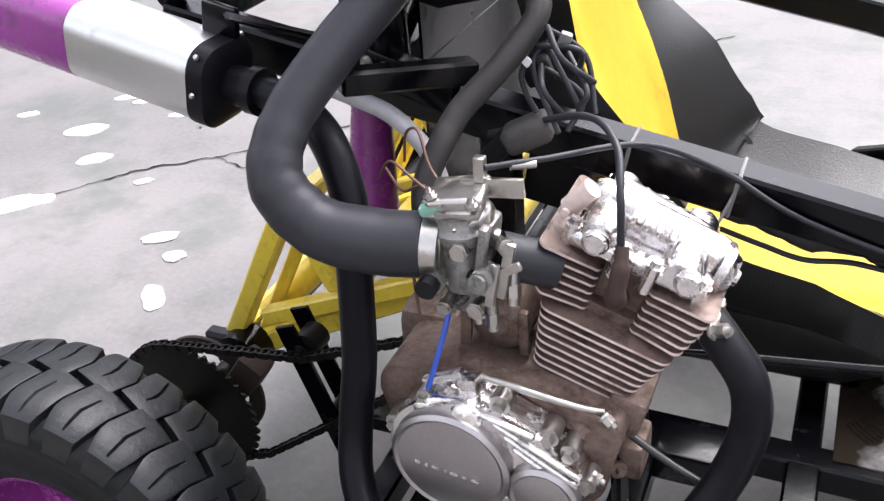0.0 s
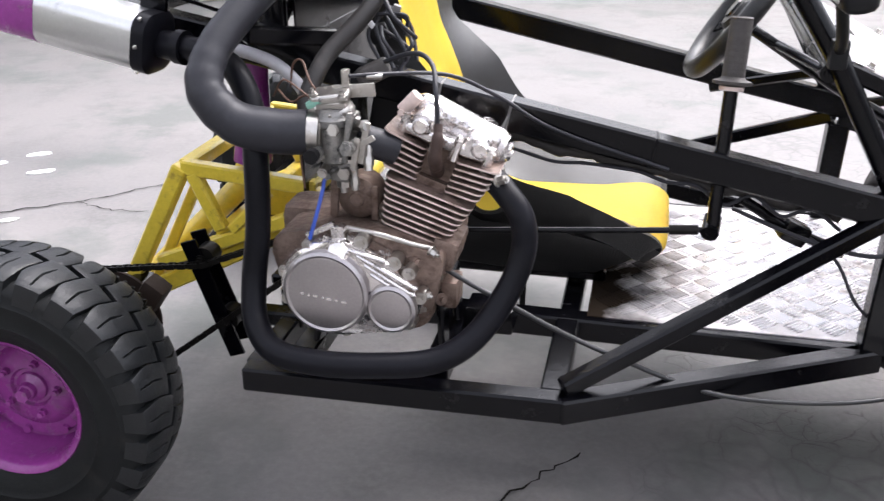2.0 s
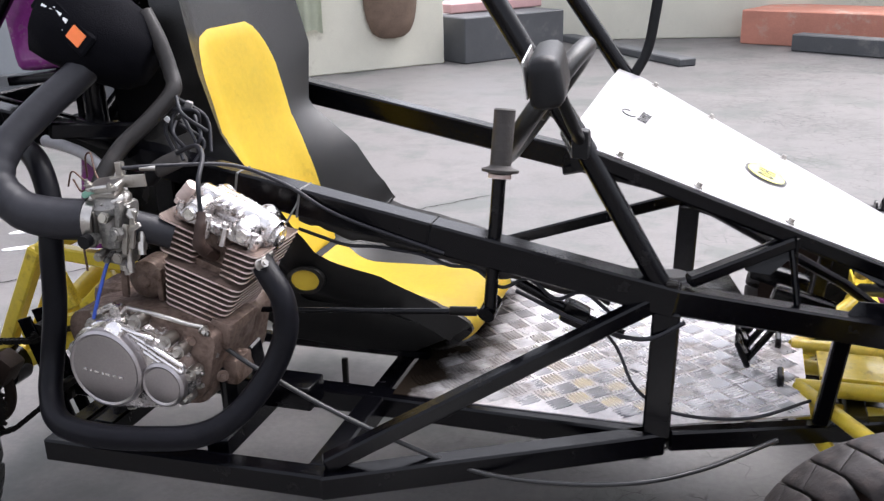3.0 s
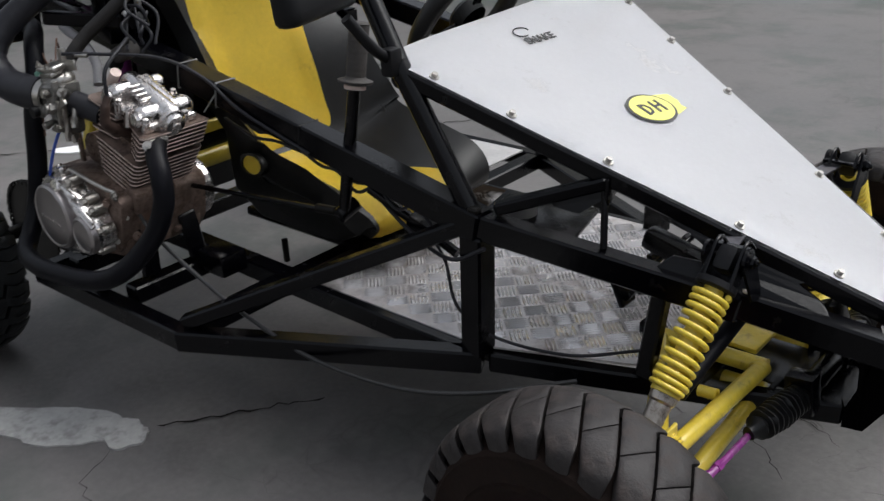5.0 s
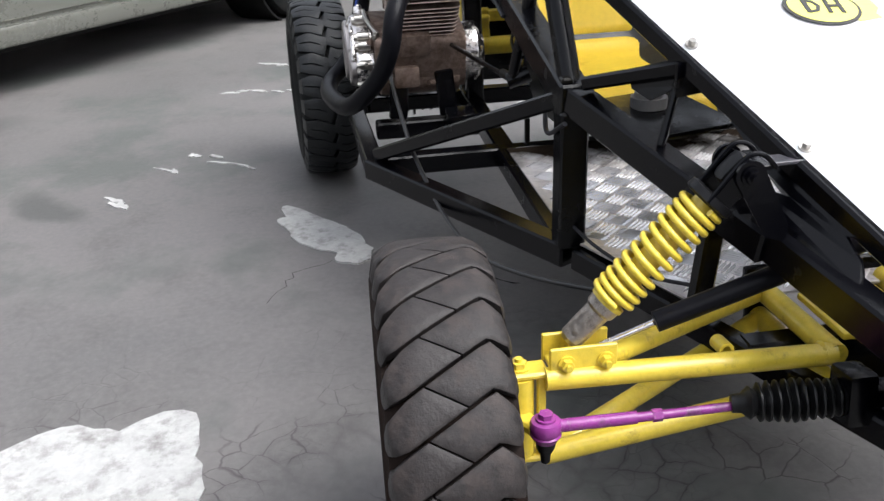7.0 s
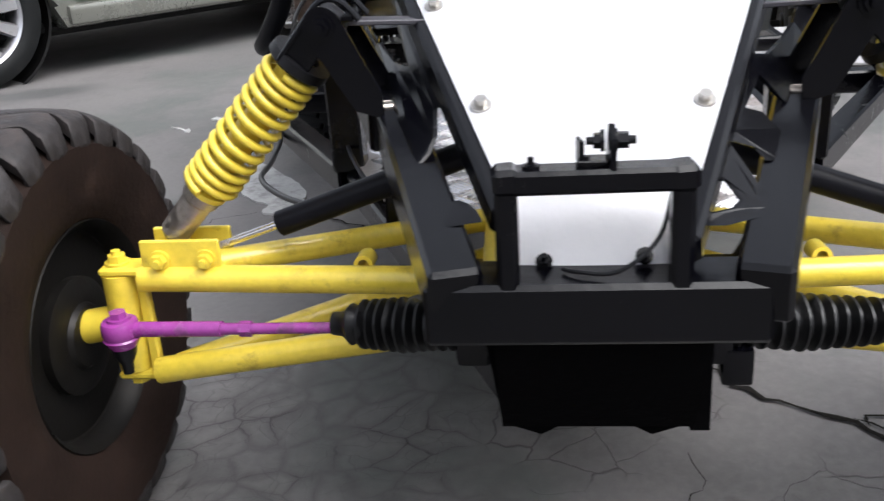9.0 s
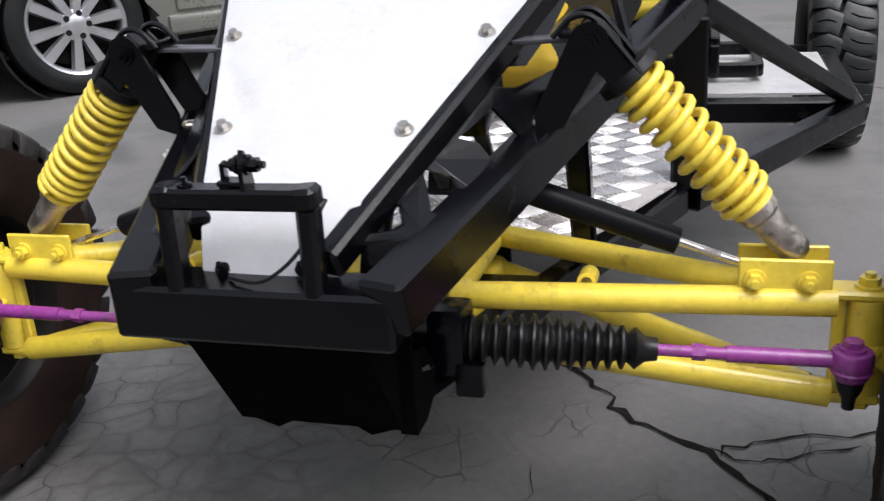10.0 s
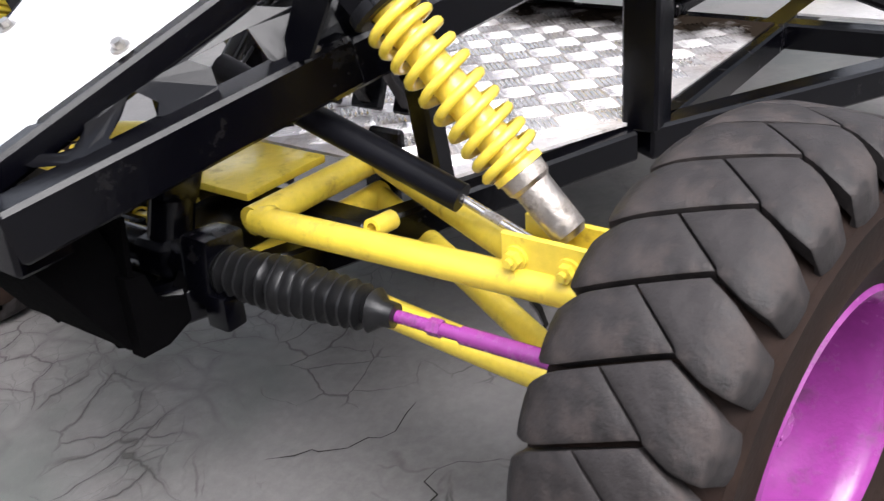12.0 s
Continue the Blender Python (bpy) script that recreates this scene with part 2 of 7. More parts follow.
M_PLINTH = material("grey_plinth_paint", (0.075, 0.078, 0.083), 0.6, 0, 0.2, scale=3, bump=0.25, bump_scale=60, dirt=(0.2, 0.19, 0.18), dirt_amount=0.2, dirt_scale=3)
M_BRICKRED = material("red_painted_step", (0.48, 0.20, 0.14), 0.6, 0, 0.2, scale=3, bump=0.25, bump_scale=60, dirt=(0.5, 0.42, 0.35), dirt_amount=0.3, dirt_scale=4)
M_PATCH = material("white_paint_residue", (0.37, 0.37, 0.36), 0.75, 0, 0.2, scale=14, bump=0.3, bump_scale=90, dirt=(0.19, 0.185, 0.178), dirt_amount=0.5, dirt_scale=16)
M_CRACK = material("crack_dirt", (0.009, 0.008, 0.007), 0.95, 0, 0.4, scale=40, bump=0.4, bump_scale=90, spec=0.1)


def glass_material():
    m = bpy.data.materials.new("dark_car_glass")
    m.use_nodes = True
    b = m.node_tree.nodes["Principled BSDF"]
    b.inputs["Base Color"].default_value = (0.02, 0.025, 0.025, 1)
    b.inputs["Roughness"].default_value = 0.04
    b.inputs["Transmission Weight"].default_value = 0.6
    return m


M_GLASS = glass_material()


def ground_material():
    """Old trowelled concrete: grey mottling, stains, fine map cracking in places."""
    m = bpy.data.materials.new("old_concrete")
    m.use_nodes = True
    nt = m.node_tree
    N, L = nt.nodes, nt.links
    b = N["Principled BSDF"]
    co = N.new("ShaderNodeTexCoord").outputs["Object"]

    def tex(kind, sc, **kw):
        n = N.new(kind)
        n.inputs["Scale"].default_value = sc
        for k, v in kw.items():
            n.inputs[k].default_value = v
        return n

    def span(v, a, c, lo=0.0, hi=1.0):
        n = N.new("ShaderNodeMapRange")
        for k, x in zip(("From Min", "From Max", "To Min", "To Max"), (a, c, lo, hi)):
            n.inputs[k].default_value = x
        L.new(v, n.inputs["Value"])
        return n.outputs[0]

    def mul(a, c, op="MULTIPLY"):
        n = N.new("ShaderNodeMath")
        n.operation = op
        for k, v in enumerate((a, c)):
            if isinstance(v, (int, float)):
                n.inputs[k].default_value = v
            else:
                L.new(v, n.inputs[k])
        return n.outputs[0]

    def mix(f, a, c):
        n = N.new("ShaderNodeMix")
        n.data_type = "RGBA"
        L.new(f, n.inputs["Factor"])
        for k, v in ((6, a), (7, c)):
            if isinstance(v, tuple):
                n.inputs[k].default_value = (*v, 1)
            else:
                L.new(v, n.inputs[k])
        return n.outputs[2]

    warp = tex("ShaderNodeTexNoise", 2.6, Detail=5.0)
    L.new(co, warp.inputs["Vector"])
    wadd = N.new("ShaderNodeVectorMath")
    wadd.operation = "MULTIPLY_ADD"
    L.new(warp.outputs["Color"], wadd.inputs[0])
    wadd.inputs[1].default_value = (0.30, 0.30, 0.0)
    L.new(co, wadd.inputs[2])
    n1, n2, n3, n4 = (tex("ShaderNodeTexNoise", s, Detail=d, Roughness=0.65) for s, d in ((0.9, 7), (5.0, 8), (60.0, 6), (1.7, 5)))
    for n in (n1, n2, n3, n4):
        L.new(co, n.inputs["Vector"])
    tone = mix(span(n1.outputs["Fac"], 0.35, 0.65), (0.098, 0.095, 0.094), (0.150, 0.141, 0.138))
    tone = mix(span(n2.outputs["Fac"], 0.50, 0.75, 0, 0.6), tone, (0.062, 0.060, 0.058))
    tone = mix(span(n3.outputs["Fac"], 0.40, 0.70, 0, 0.35), tone, (0.18, 0.172, 0.167))
    # greenish damp stain in the weathered zones
    tone = mix(span(n4.outputs["Fac"], 0.50, 0.62, 0, 0.65), tone, (0.070, 0.080, 0.073))
    # soft-edged damp stains near the parked car; the second ellipse paints a greenish shadow
    for x, y, rx, ry, rot in ((-1.60, -2.02, 0.36, 0.22, 15), (-2.20, -2.10, 0.34, 0.14, 110), (-1.16, -1.98, 0.18, 0.10, 40), (-1.25, -1.55, 0.20, 0.08, 35)):
        mp = N.new("ShaderNodeMapping")
        mp.vector_type = "TEXTURE"
        mp.inputs["Location"].default_value = (x + 0.15, y + 0.15, 0)
        mp.inputs["Rotation"].default_value = (0, 0, radians(rot))
        mp.inputs["Scale"].default_value = (rx, ry, 1)
        L.new(wadd.outputs[0], mp.inputs["Vector"])
        ln = N.new("ShaderNodeVectorMath")
        ln.operation = "LENGTH"
        L.new(mp.outputs[0], ln.inputs[0])
        tone = mix(span(ln.outputs["Value"], 0.55, 1.05, 0.75, 0), tone, (0.060, 0.062, 0.060))
    v1, v2 = tex("ShaderNodeTexVoronoi", 13.0), tex("ShaderNodeTexVoronoi", 24.0)
    for v in (v1, v2):
        v.feature = "DISTANCE_TO_EDGE"
        L.new(wadd.outputs[0], v.inputs["Vector"])
    gate = tex("ShaderNodeTexNoise", 1.3, Detail=6.0)
    L.new(co, gate.inputs["Vector"])
    gate2 = tex("ShaderNodeTexNoise", 4.5, Detail=4.0)
    L.new(co, gate2.inputs["Vector"])
    c1 = mul(span(v1.outputs["Distance"], 0.003, 0.026, 0.9, 0), span(gate2.outputs["Fac"], 0.49, 0.58))
    # the weathered zone lies round the front of the buggy; further off the concrete is smooth
    sep = N.new("ShaderNodeSeparateXYZ")
    L.new(wadd.outputs[0], sep.inputs[0])
    zone = span(sep.outputs["X"], -0.4, 0.5)
    c1 = mul(c1, zone)
    halo = mul(span(v1.outputs["Distance"], 0.0, 0.16, 0.55, 0), mul(zone, span(gate.outputs["Fac"], 0.46, 0.58)))
    tone = mix(halo, tone, (0.055, 0.054, 0.052))
    c2 = mul(span(v2.outputs["Distance"], 0.004, 0.040, 0.5, 0), mul(span(gate.outputs["Fac"], 0.48, 0.60), span(gate2.outputs["Fac"], 0.42, 0.60)))
    cracks = mul(mul(c1, mul(c2, zone), "MAXIMUM"), 0.85)
    L.new(mix(cracks, tone, (0.03, 0.027, 0.025)), b.inputs["Base Color"])
    L.new(span(n1.outputs["Fac"], 0.35, 0.65, 0.50, 0.66), b.inputs["Roughness"])
    b.inputs["Specular IOR Level"].default_value = 0.35
    h = mul(mul(n3.outputs["Fac"], 0.5), mul(cracks, 1.2), "SUBTRACT")
    bp = N.new("ShaderNodeBump")
    bp.inputs["Strength"].default_value, bp.inputs["Distance"].default_value = 0.35, 0.004
    L.new(h, bp.inputs["Height"])
    L.new(bp.outputs[0], b.inputs["Normal"])
    return m


M_GROUND = ground_material()


# ---- mesh helpers ----
def V(*a):
    return Vector(a)


def bm_new():
    return bmesh.new()


def finish(name, bm, mat, smooth=35.0):
    bmesh.ops.recalc_face_normals(bm, faces=bm.faces)
    me = bpy.data.meshes.new(name)
    bm.to_mesh(me)
    bm.free()
    me.materials.append(mat)
    if smooth:
        for p in me.polygons:
            p.use_smooth = True
        me.set_sharp_from_angle(angle=radians(smooth))
    return me


def part(name, bm, mat, parent=None, label="", smooth=35.0, kind=""):
    ob = new(name, finish(name, bm, mat, smooth))
    if parent:
        ob.parent = parent
    return tagged(ob, label=label, kind=kind)


def piece(name, mesh, parent, m=None):
    ob = new(name, mesh)
    ob.parent = parent
    if m is not None:
        ob.matrix_basis = m
    return ob


def frame_of(a, b, up=(0, 0, 1)):
    """Matrix whose x runs from a to b."""
    a, b = Vector(a), Vector(b)
    x = (b - a).normalized()
    u = Vector(up)
    if abs(x.dot(u)) > 0.98:
        u = Vector((1, 0, 0))
    y = u.cross(x).normalized()
    z = x.cross(y)
    m = Matrix((x, y, z)).transposed().to_4x4()
    m.translation = a
    return m


def add_box(bm, size, m=None, bevel=0.0, taper=None, seg=1):
    """Box centred on m. taper: scale of the +z face in x and y."""
    r = bmesh.ops.create_cube(bm, size=1.0)
    vs = r["verts"]
    for v in vs:
        if taper and v.co.z > 0:
            v.co.x *= taper[0]
            v.co.y *= taper[1]
        v.co = Vector((v.co.x * size[0], v.co.y * size[1], v.co.z * size[2]))
    if bevel:
        es = list({e for v in vs for e in v.link_edges})
        g = bmesh.ops.bevel(bm, geom=es, offset=bevel, segments=seg, profile=0.6, affect="EDGES")
        vs = list({v for f in g["faces"] for v in f.verts} | {v for v in vs if v.is_valid})
    if m is not None:
        bmesh.ops.transform(bm, matrix=m, verts=vs)
    return vs


def add_beam(bm, a, b, w=0.05, h=0.05, bevel=0.005, up=(0, 0, 1)):
    m = frame_of(a, b, up)
    n = (Vector(b) - Vector(a)).length
    return add_box(bm, (n, w, h), m @ Matrix.Translation((n / 2, 0, 0)), bevel)


def add_cyl(bm, a, b, r, r2=None, n=16, cap=True):
    """Cylinder or cone from a to b."""
    m = frame_of(a, b)
    length = (Vector(b) - Vector(a)).length
    r2 = r if r2 is None else r2
    rings = []
    for x, rr in ((0, r), (length, r2)):
        rings.append([bm.verts.new(m @ Vector((x, rr * math.cos(2 * math.pi * k / n), rr * math.sin(2 * math.pi * k / n)))) for k in range(n)])
    for k in range(n):
        bm.faces.new((rings[0][k], rings[0][(k + 1) % n], rings[1][(k + 1) % n], rings[1][k]))
    if cap:
        bm.faces.new(rings[0][::-1])
        bm.faces.new(rings[1])
    return rings[0] + rings[1]


def add_lathe(bm, prof, m, n=32, closed=False, caps=False):
    """Turns (x, r) pairs round the x axis of m."""
    rings = []
    for x, r in prof:
        rings.append([bm.verts.new(m @ Vector((x, r * math.cos(2 * math.pi * k / n), r * math.sin(2 * math.pi * k / n)))) for k in range(n)])
    pairs = list(zip(rings, rings[1:])) + ([(rings[-1], rings[0])] if closed else [])
    for p, q in pairs:
        for k in range(n):
            bm.faces.new((p[k], p[(k + 1) % n], q[(k + 1) % n], q[k]))
    if caps:
        for ring in (rings[0][::-1], rings[-1]):
            if (ring[0].co - ring[len(ring) // 2].co).length > 1e-4:
                bm.faces.new(ring)
    return rings


def smooth_path(pts, steps=6):
    """Catmull-Rom through the points."""
    p = [Vector(q) for q in pts]
    p = [2 * p[0] - p[1]] + p + [2 * p[-1] - p[-2]]
    out = []
    for i in range(1, len(p) - 2):
        for s in range(steps):
            t = s / steps
            a, b, c, d = p[i - 1], p[i], p[i + 1], p[i + 2]
            out.append(0.5 * (2 * b + (c - a) * t + (2 * a - 5 * b + 4 * c - d) * t * t + (3 * b - a - 3 * c + d) * t ** 3))
    out.append(p[-2])
    return out


def add_tube(bm, path, r, n=12, cap=True):
    """Sweeps a circle along a polyline; r may be one radius or one for each point."""
    path = [Vector(q) for q in path]
    rs = r if isinstance(r, (list, tuple)) else [r] * len(path)
    t0 = (path[1] - path[0]).normalized()
    u = t0.orthogonal().normalized()
    rings = []
    for i, q in enumerate(path):
        t = (path[min(i + 1, len(path) - 1)] - path[max(i - 1, 0)]).normalized()
        u = (u - t * u.dot(t)).normalized()
        w = t.cross(u)
        rings.append([bm.verts.new(q + rs[i] * (math.cos(2 * math.pi * k / n) * u + math.sin(2 * math.pi * k / n) * w)) for k in range(n)])
    for p, q in zip(rings, rings[1:]):
        for k in range(n):
            bm.faces.new((p[k], p[(k + 1) % n], q[(k + 1) % n], q[k]))
    if cap:
        bm.faces.new(rings[0][::-1])
        bm.faces.new(rings[-1])
    return rings


def add_prism(bm, pts, m, depth, bevel=0.0):
    """Polygon in the xy plane of m, extruded along its z by depth."""
    lo = [bm.verts.new(m @ Vector((x, y, 0))) for x, y in pts]
    hi = [bm.verts.new(m @ Vector((x, y, depth))) for x, y in pts]
    n = len(pts)
    top = bm.faces.new(hi)
    bm.faces.new(lo[::-1])
    for k in range(n):
        bm.faces.new((lo[k], lo[(k + 1) % n], hi[(k + 1) % n], hi[k]))
    if bevel:
        bmesh.ops.bevel(bm, geom=list(top.edges), offset=bevel, segments=2, profile=0.6, affect="EDGES")
    return lo + hi


def add_hex(bm, a, b, r):
    return add_cyl(bm, a, b, r, n=6)


def tube_part(name, path, r, mat, parent, label="", n=12, steps=6, smooth_it=True):
    bm = bm_new()
    add_tube(bm, smooth_path(path, steps) if smooth_it else path, r, n)
    return part(name, bm, mat, parent, label, smooth=50)


def beam_part(name, a, b, w, h, mat, parent, label="", bevel=0.004, up=(0, 0, 1)):
    bm = bm_new()
    add_beam(bm, a, b, w, h, bevel, up)
    return part(name, bm, mat, parent, label)


def bolt(parent, a, b, r, mat=None, name="bolt", label=""):
    bm = bm_new()
    a, b = Vector(a), Vector(b)
    d = (b - a).normalized()
    add_cyl(bm, a, a + d * 0.003, r * 1.35, n=14)
    add_hex(bm, a + d * 0.003, b, r)
    add_cyl(bm, b, b + d * 0.005, r * 0.5, n=10)
    return part(name, bm, mat or M_STEEL, parent, label)


def hull(points):
    """Convex hull of points in the plane, counter-clockwise."""
    p = sorted(set((round(x, 5), round(y, 5)) for x, y in points))

    def half(seq):
        h = []
        for q in seq:
            while len(h) > 1 and (h[-1][0] - h[-2][0]) * (q[1] - h[-2][1]) - (h[-1][1] - h[-2][1]) * (q[0] - h[-2][0]) <= 0:
                h.pop()
            h.append(q)
        return h[:-1]

    return half(p) + half(p[::-1])


def ring2(cx, cy, r, n=28):
    return [(cx + r * math.cos(2 * math.pi * k / n), cy + r * math.sin(2 * math.pi * k / n)) for k in range(n)]


def xz(y):
    """Plane of the vehicle's side: x ahead, y up, extruding towards -y."""
    return Matrix(((1, 0, 0, 0), (0, 0, -1, y), (0, 1, 0, 0), (0, 0, 0, 1)))


# ---- the setting ----
def build_ground():
    bm = bm_new()
    bmesh.ops.create_grid(bm, x_segments=8, y_segments=8, size=400)
    return tagged(part("ground", bm, M_GROUND, smooth=0), "worn grey concrete yard with cracks and paint residue", "ground", kind="structure")


ground = build_ground()


def blob(name, cx, cy, rx, ry, rot, seed, mat, label, z=0.004, rag=0.28, n=44):
    """A thin ragged patch lying on the ground."""
    rnd = random.Random(seed)
    ph = [(rnd.uniform(0, 6.28), rnd.uniform(0.5, 1.0)) for _ in range(6)]
    pts = []
    for k in range(n):
        a = 2 * math.pi * k / n
        q = 1 + rag * sum(w * math.sin((j + 2) * a + p) / (j + 2) ** 0.7 for j, (p, w) in enumerate(ph)) * 0.7 + rnd.uniform(-0.05, 0.05)
        x, y = rx * q * math.cos(a), ry * q * math.sin(a)
        c, s = math.cos(radians(rot)), math.sin(radians(rot))
        pts.append((cx + x * c - y * s, cy + x * s + y * c))
    bm = bm_new()
    add_prism(bm, pts, Matrix.Identity(4), z)
    return tagged(part(name, bm, mat, smooth=0), label, "patch", kind="structure")


def crack(path, width, seed, label="dark open crack in the grey concrete"):
    """A ragged dark fissure, a thin strip with a broken outline."""
    rnd = random.Random(seed)
    pts = []
    for (x0, y0), (x1, y1) in zip(path, path[1:]):
        n = max(2, int(math.hypot(x1 - x0, y1 - y0) / 0.022))
        for k in range(n):
            t = k / n
            pts.append((x0 + (x1 - x0) * t + rnd.uniform(-0.009, 0.009), y0 + (y1 - y0) * t + rnd.uniform(-0.009, 0.009)))
    pts.append(path[-1])
    bm = bm_new()
    rows = []
    for i, (x, y) in enumerate(pts):
        a, b = pts[max(i - 1, 0)], pts[min(i + 1, len(pts) - 1)]
        d = math.hypot(b[0] - a[0], b[1] - a[1]) or 1
        nx, ny = -(b[1] - a[1]) / d, (b[0] - a[0]) / d
        w = width * rnd.uniform(0.25, 1.0) * (0.25 if i in (0, len(pts) - 1) else 1)
        rows.append((bm.verts.new((x + nx * w, y + ny * w, 0.0035)), bm.verts.new((x - nx * w, y - ny * w, 0.0035))))
    for p, q in zip(rows, rows[1:]):
        bm.faces.new((p[0], p[1], q[1], q[0]))
    return tagged(part("ground_crack", bm, M_CRACK, smooth=0), label, "crack", kind="structure")


# wide fissure by the front axle, with its branches
crack([(0.02, 0.10), (0.10, 0.195), (0.20, 0.25), (0.25, 0.31), (0.29, 0.38), (0.35, 0.43), (0.45, 0.49), (0.62, 0.56)], 0.0065, 1)
crack([(0.29, 0.385), (0.25, 0.44), (0.22, 0.52), (0.20, 0.66), (0.12, 0.85)], 0.003, 2)
crack([(0.28, 0.375), (0.31, 0.44), (0.27, 0.50), (0.24, 0.58)], 0.003, 3)
# long hairline across the yard
crack([(-3.3, -0.2), (-2.9, 0.2), (-2.63, 0.475), (-2.5, 0.67), (-2.27, 0.845), (-2.05, 1.11), (-1.6, 1.5), (-0.9, 2.3)], 0.005, 4)
crack([(-2.30, 0.82), (-2.12, 0.78), (-2.0, 0.80)], 0.003, 5)
# cracks running from the paint residue under the chassis
crack([(-0.66, -0.62), (-0.60, -0.56), (-0.54, -0.46), (-0.42, -0.30)], 0.0035, 6)
crack([(-0.66, -0.72), (-0.60, -0.83), (-0.45, -0.90)], 0.0014, 7)
crack([(0.55, 0.05), (0.48, 0.12), (0.42, 0.16), (0.36, 0.14)], 0.0012, 9)
crack([(0.60, 0.22), (0.52, 0.27), (0.45, 0.24), (0.40, 0.30)], 0.0012, 10)

blob("paint_patch", -0.86, -0.76, 0.19, 0.075, 32, 11, M_PATCH, "ragged white paint residue on the concrete")
blob("paint_patch", -0.70, -0.68, 0.075, 0.05, 20, 12, M_PATCH, "ragged white paint residue on the concrete", 0.0055)
blob("paint_patch", 0.20, -1.22, 0.20, 0.27, 55, 13, M_PATCH, "broad white paint patch on the concrete")
blob("paint_patch", 0.55, -1.25, 0.22, 0.16, 10, 14, M_PATCH, "broad white paint patch on the concrete", 0.0055)
for k, (x, y, rx, ry) in enumerate(((-2.88, 0.89, 0.075, 0.045), (-2.69, 0.71, 0.055, 0.035), (-2.72, 0.38, 0.12, 0.05), (-3.05, 1.32, 0.07, 0.03), (-2.93, 1.18, 0.05, 0.022), (-2.85, 1.16, 0.035, 0.02), (-2.62, 1.10, 0.05, 0.022), (-2.76, 1.30, 0.05, 0.022), (-3.2, 0.95, 0.04, 0.02), (-2.42, 0.62, 0.03, 0.02), (-2.15, 0.35, 0.05, 0.03), (-2.05, 0.28, 0.03, 0.03), (-1.98, 0.10, 0.03, 0.06))):
    blob("white_spot", x, y, rx, ry, 40, 30 + k, M_PATCH if k > 8 else M_WHITE, "small white spot on the concrete", rag=0.18, n=26)
# worn streaks: broken runs of small pale scuffs
rk = random.Random(77)
for x, y, half, wid, rot in ((-1.56, -1.06, 0.17, 0.016, 48), (-1.50, -1.24, 0.05, 0.014, 40), (-1.25, -1.35, 0.05, 0.014, 30), (-2.45, -0.95, 0.16, 0.016, 75), (-2.9, -0.75, 0.2, 0.02, 70)):
    n = max(2, round(half / 0.035))
    for k in range(n):
        q = -half + 2 * half * (k + rk.uniform(0.2, 0.8)) / n
        c, sn = math.cos(radians(rot)), math.sin(radians(rot))
        o = rk.uniform(-0.02, 0.02)
        blob("paint_streak", x + q * c - o * sn, y + q * sn + o * c, rk.uniform(0.02, 0.05), wid * rk.uniform(0.4, 1.0), rot + rk.uniform(-20, 20), 400 + rk.randrange(9999), M_PATCH, "thin worn white paint scuff on the concrete", rag=0.6, n=26)


def wall(name, a, b, h, mat, label, thick=0.18, z=0.0):
    bm = bm_new()
    a, b = Vector((*a, z)), Vector((*b, z))
    m = frame_of(a, b)
    n = (b - a).length
    add_box(bm, (n, thick, h), m @ Matrix.Translation((n / 2, 0, h / 2)), 0.01)
    return tagged(part(name, bm, mat), label, "wall", kind="structure")


# cream building with a dark painted base beyond the yard
wall("wall_north_west", (-3.994, 5.271), (-2.55, 6.78), 3.2, M_WALL, "cream painted rendered building wall", 0.2)
wall("wall_west_grey", (-7.8, 1.3), (-3.994, 5.271), 3.2, M_GREYWALL, "blue-grey painted rendered building wall", 0.2)
wall("wall_base", (-7.72, 1.22), (-3.93, 5.18), 0.25, M_PLINTH, "dark grey painted wall base", 0.06)
wall("step_plinth", (-2.45, 6.8), (-1.7, 7.75), 0.42, M_PLINTH, "dark grey painted concrete plinth", 0.5)
wall("step_slab", (-2.66, 7.15), (-1.95, 8.05), 0.09, M_PINK, "faded pink slab on the dark plinth", 0.4, 0.425)
wall("kerb", (-1.75, 8.75), (-0.25, 6.75), 0.07, M_PLINTH, "low grey concrete kerb", 0.18)
wall("wall_north", (-2.2, 8.6), (6.5, 10.6), 3.2, M_WALL, "cream painted rendered building wall", 0.2)
wall("red_step", (0.35, 8.9), (3.4, 7.6), 0.34, M_BRICKRED, "faded red painted masonry step", 0.9)
wall("kerb", (0.7, 8.0), (1.9, 7.25), 0.16, M_PLINTH, "grey painted kerb block beside the red step", 0.2)
wall("kerb", (1.95, 7.2), (4.6, 5.9), 0.16, M_WALL, "pale chipped kerb block", 0.2)
# three unseen walls, added to darken what chrome and black paint reflect
wall("unseen_wall_south", (-9.0, -7.5), (9.0, -8.5), 2.4, M_UNSEEN_WALL, "plain grey wall, unseen, added for reflections", 0.2)
wall("unseen_wall_east", (7.5, -8.4), (6.6, 10.5), 2.4, M_UNSEEN_WALL, "plain grey wall, unseen, added for reflections", 0.2)
wall("unseen_wall_west", (-8.2, -7.4), (-7.9, 1.2), 2.4, M_UNSEEN_WALL, "plain grey wall, unseen, added for reflections", 0.2)


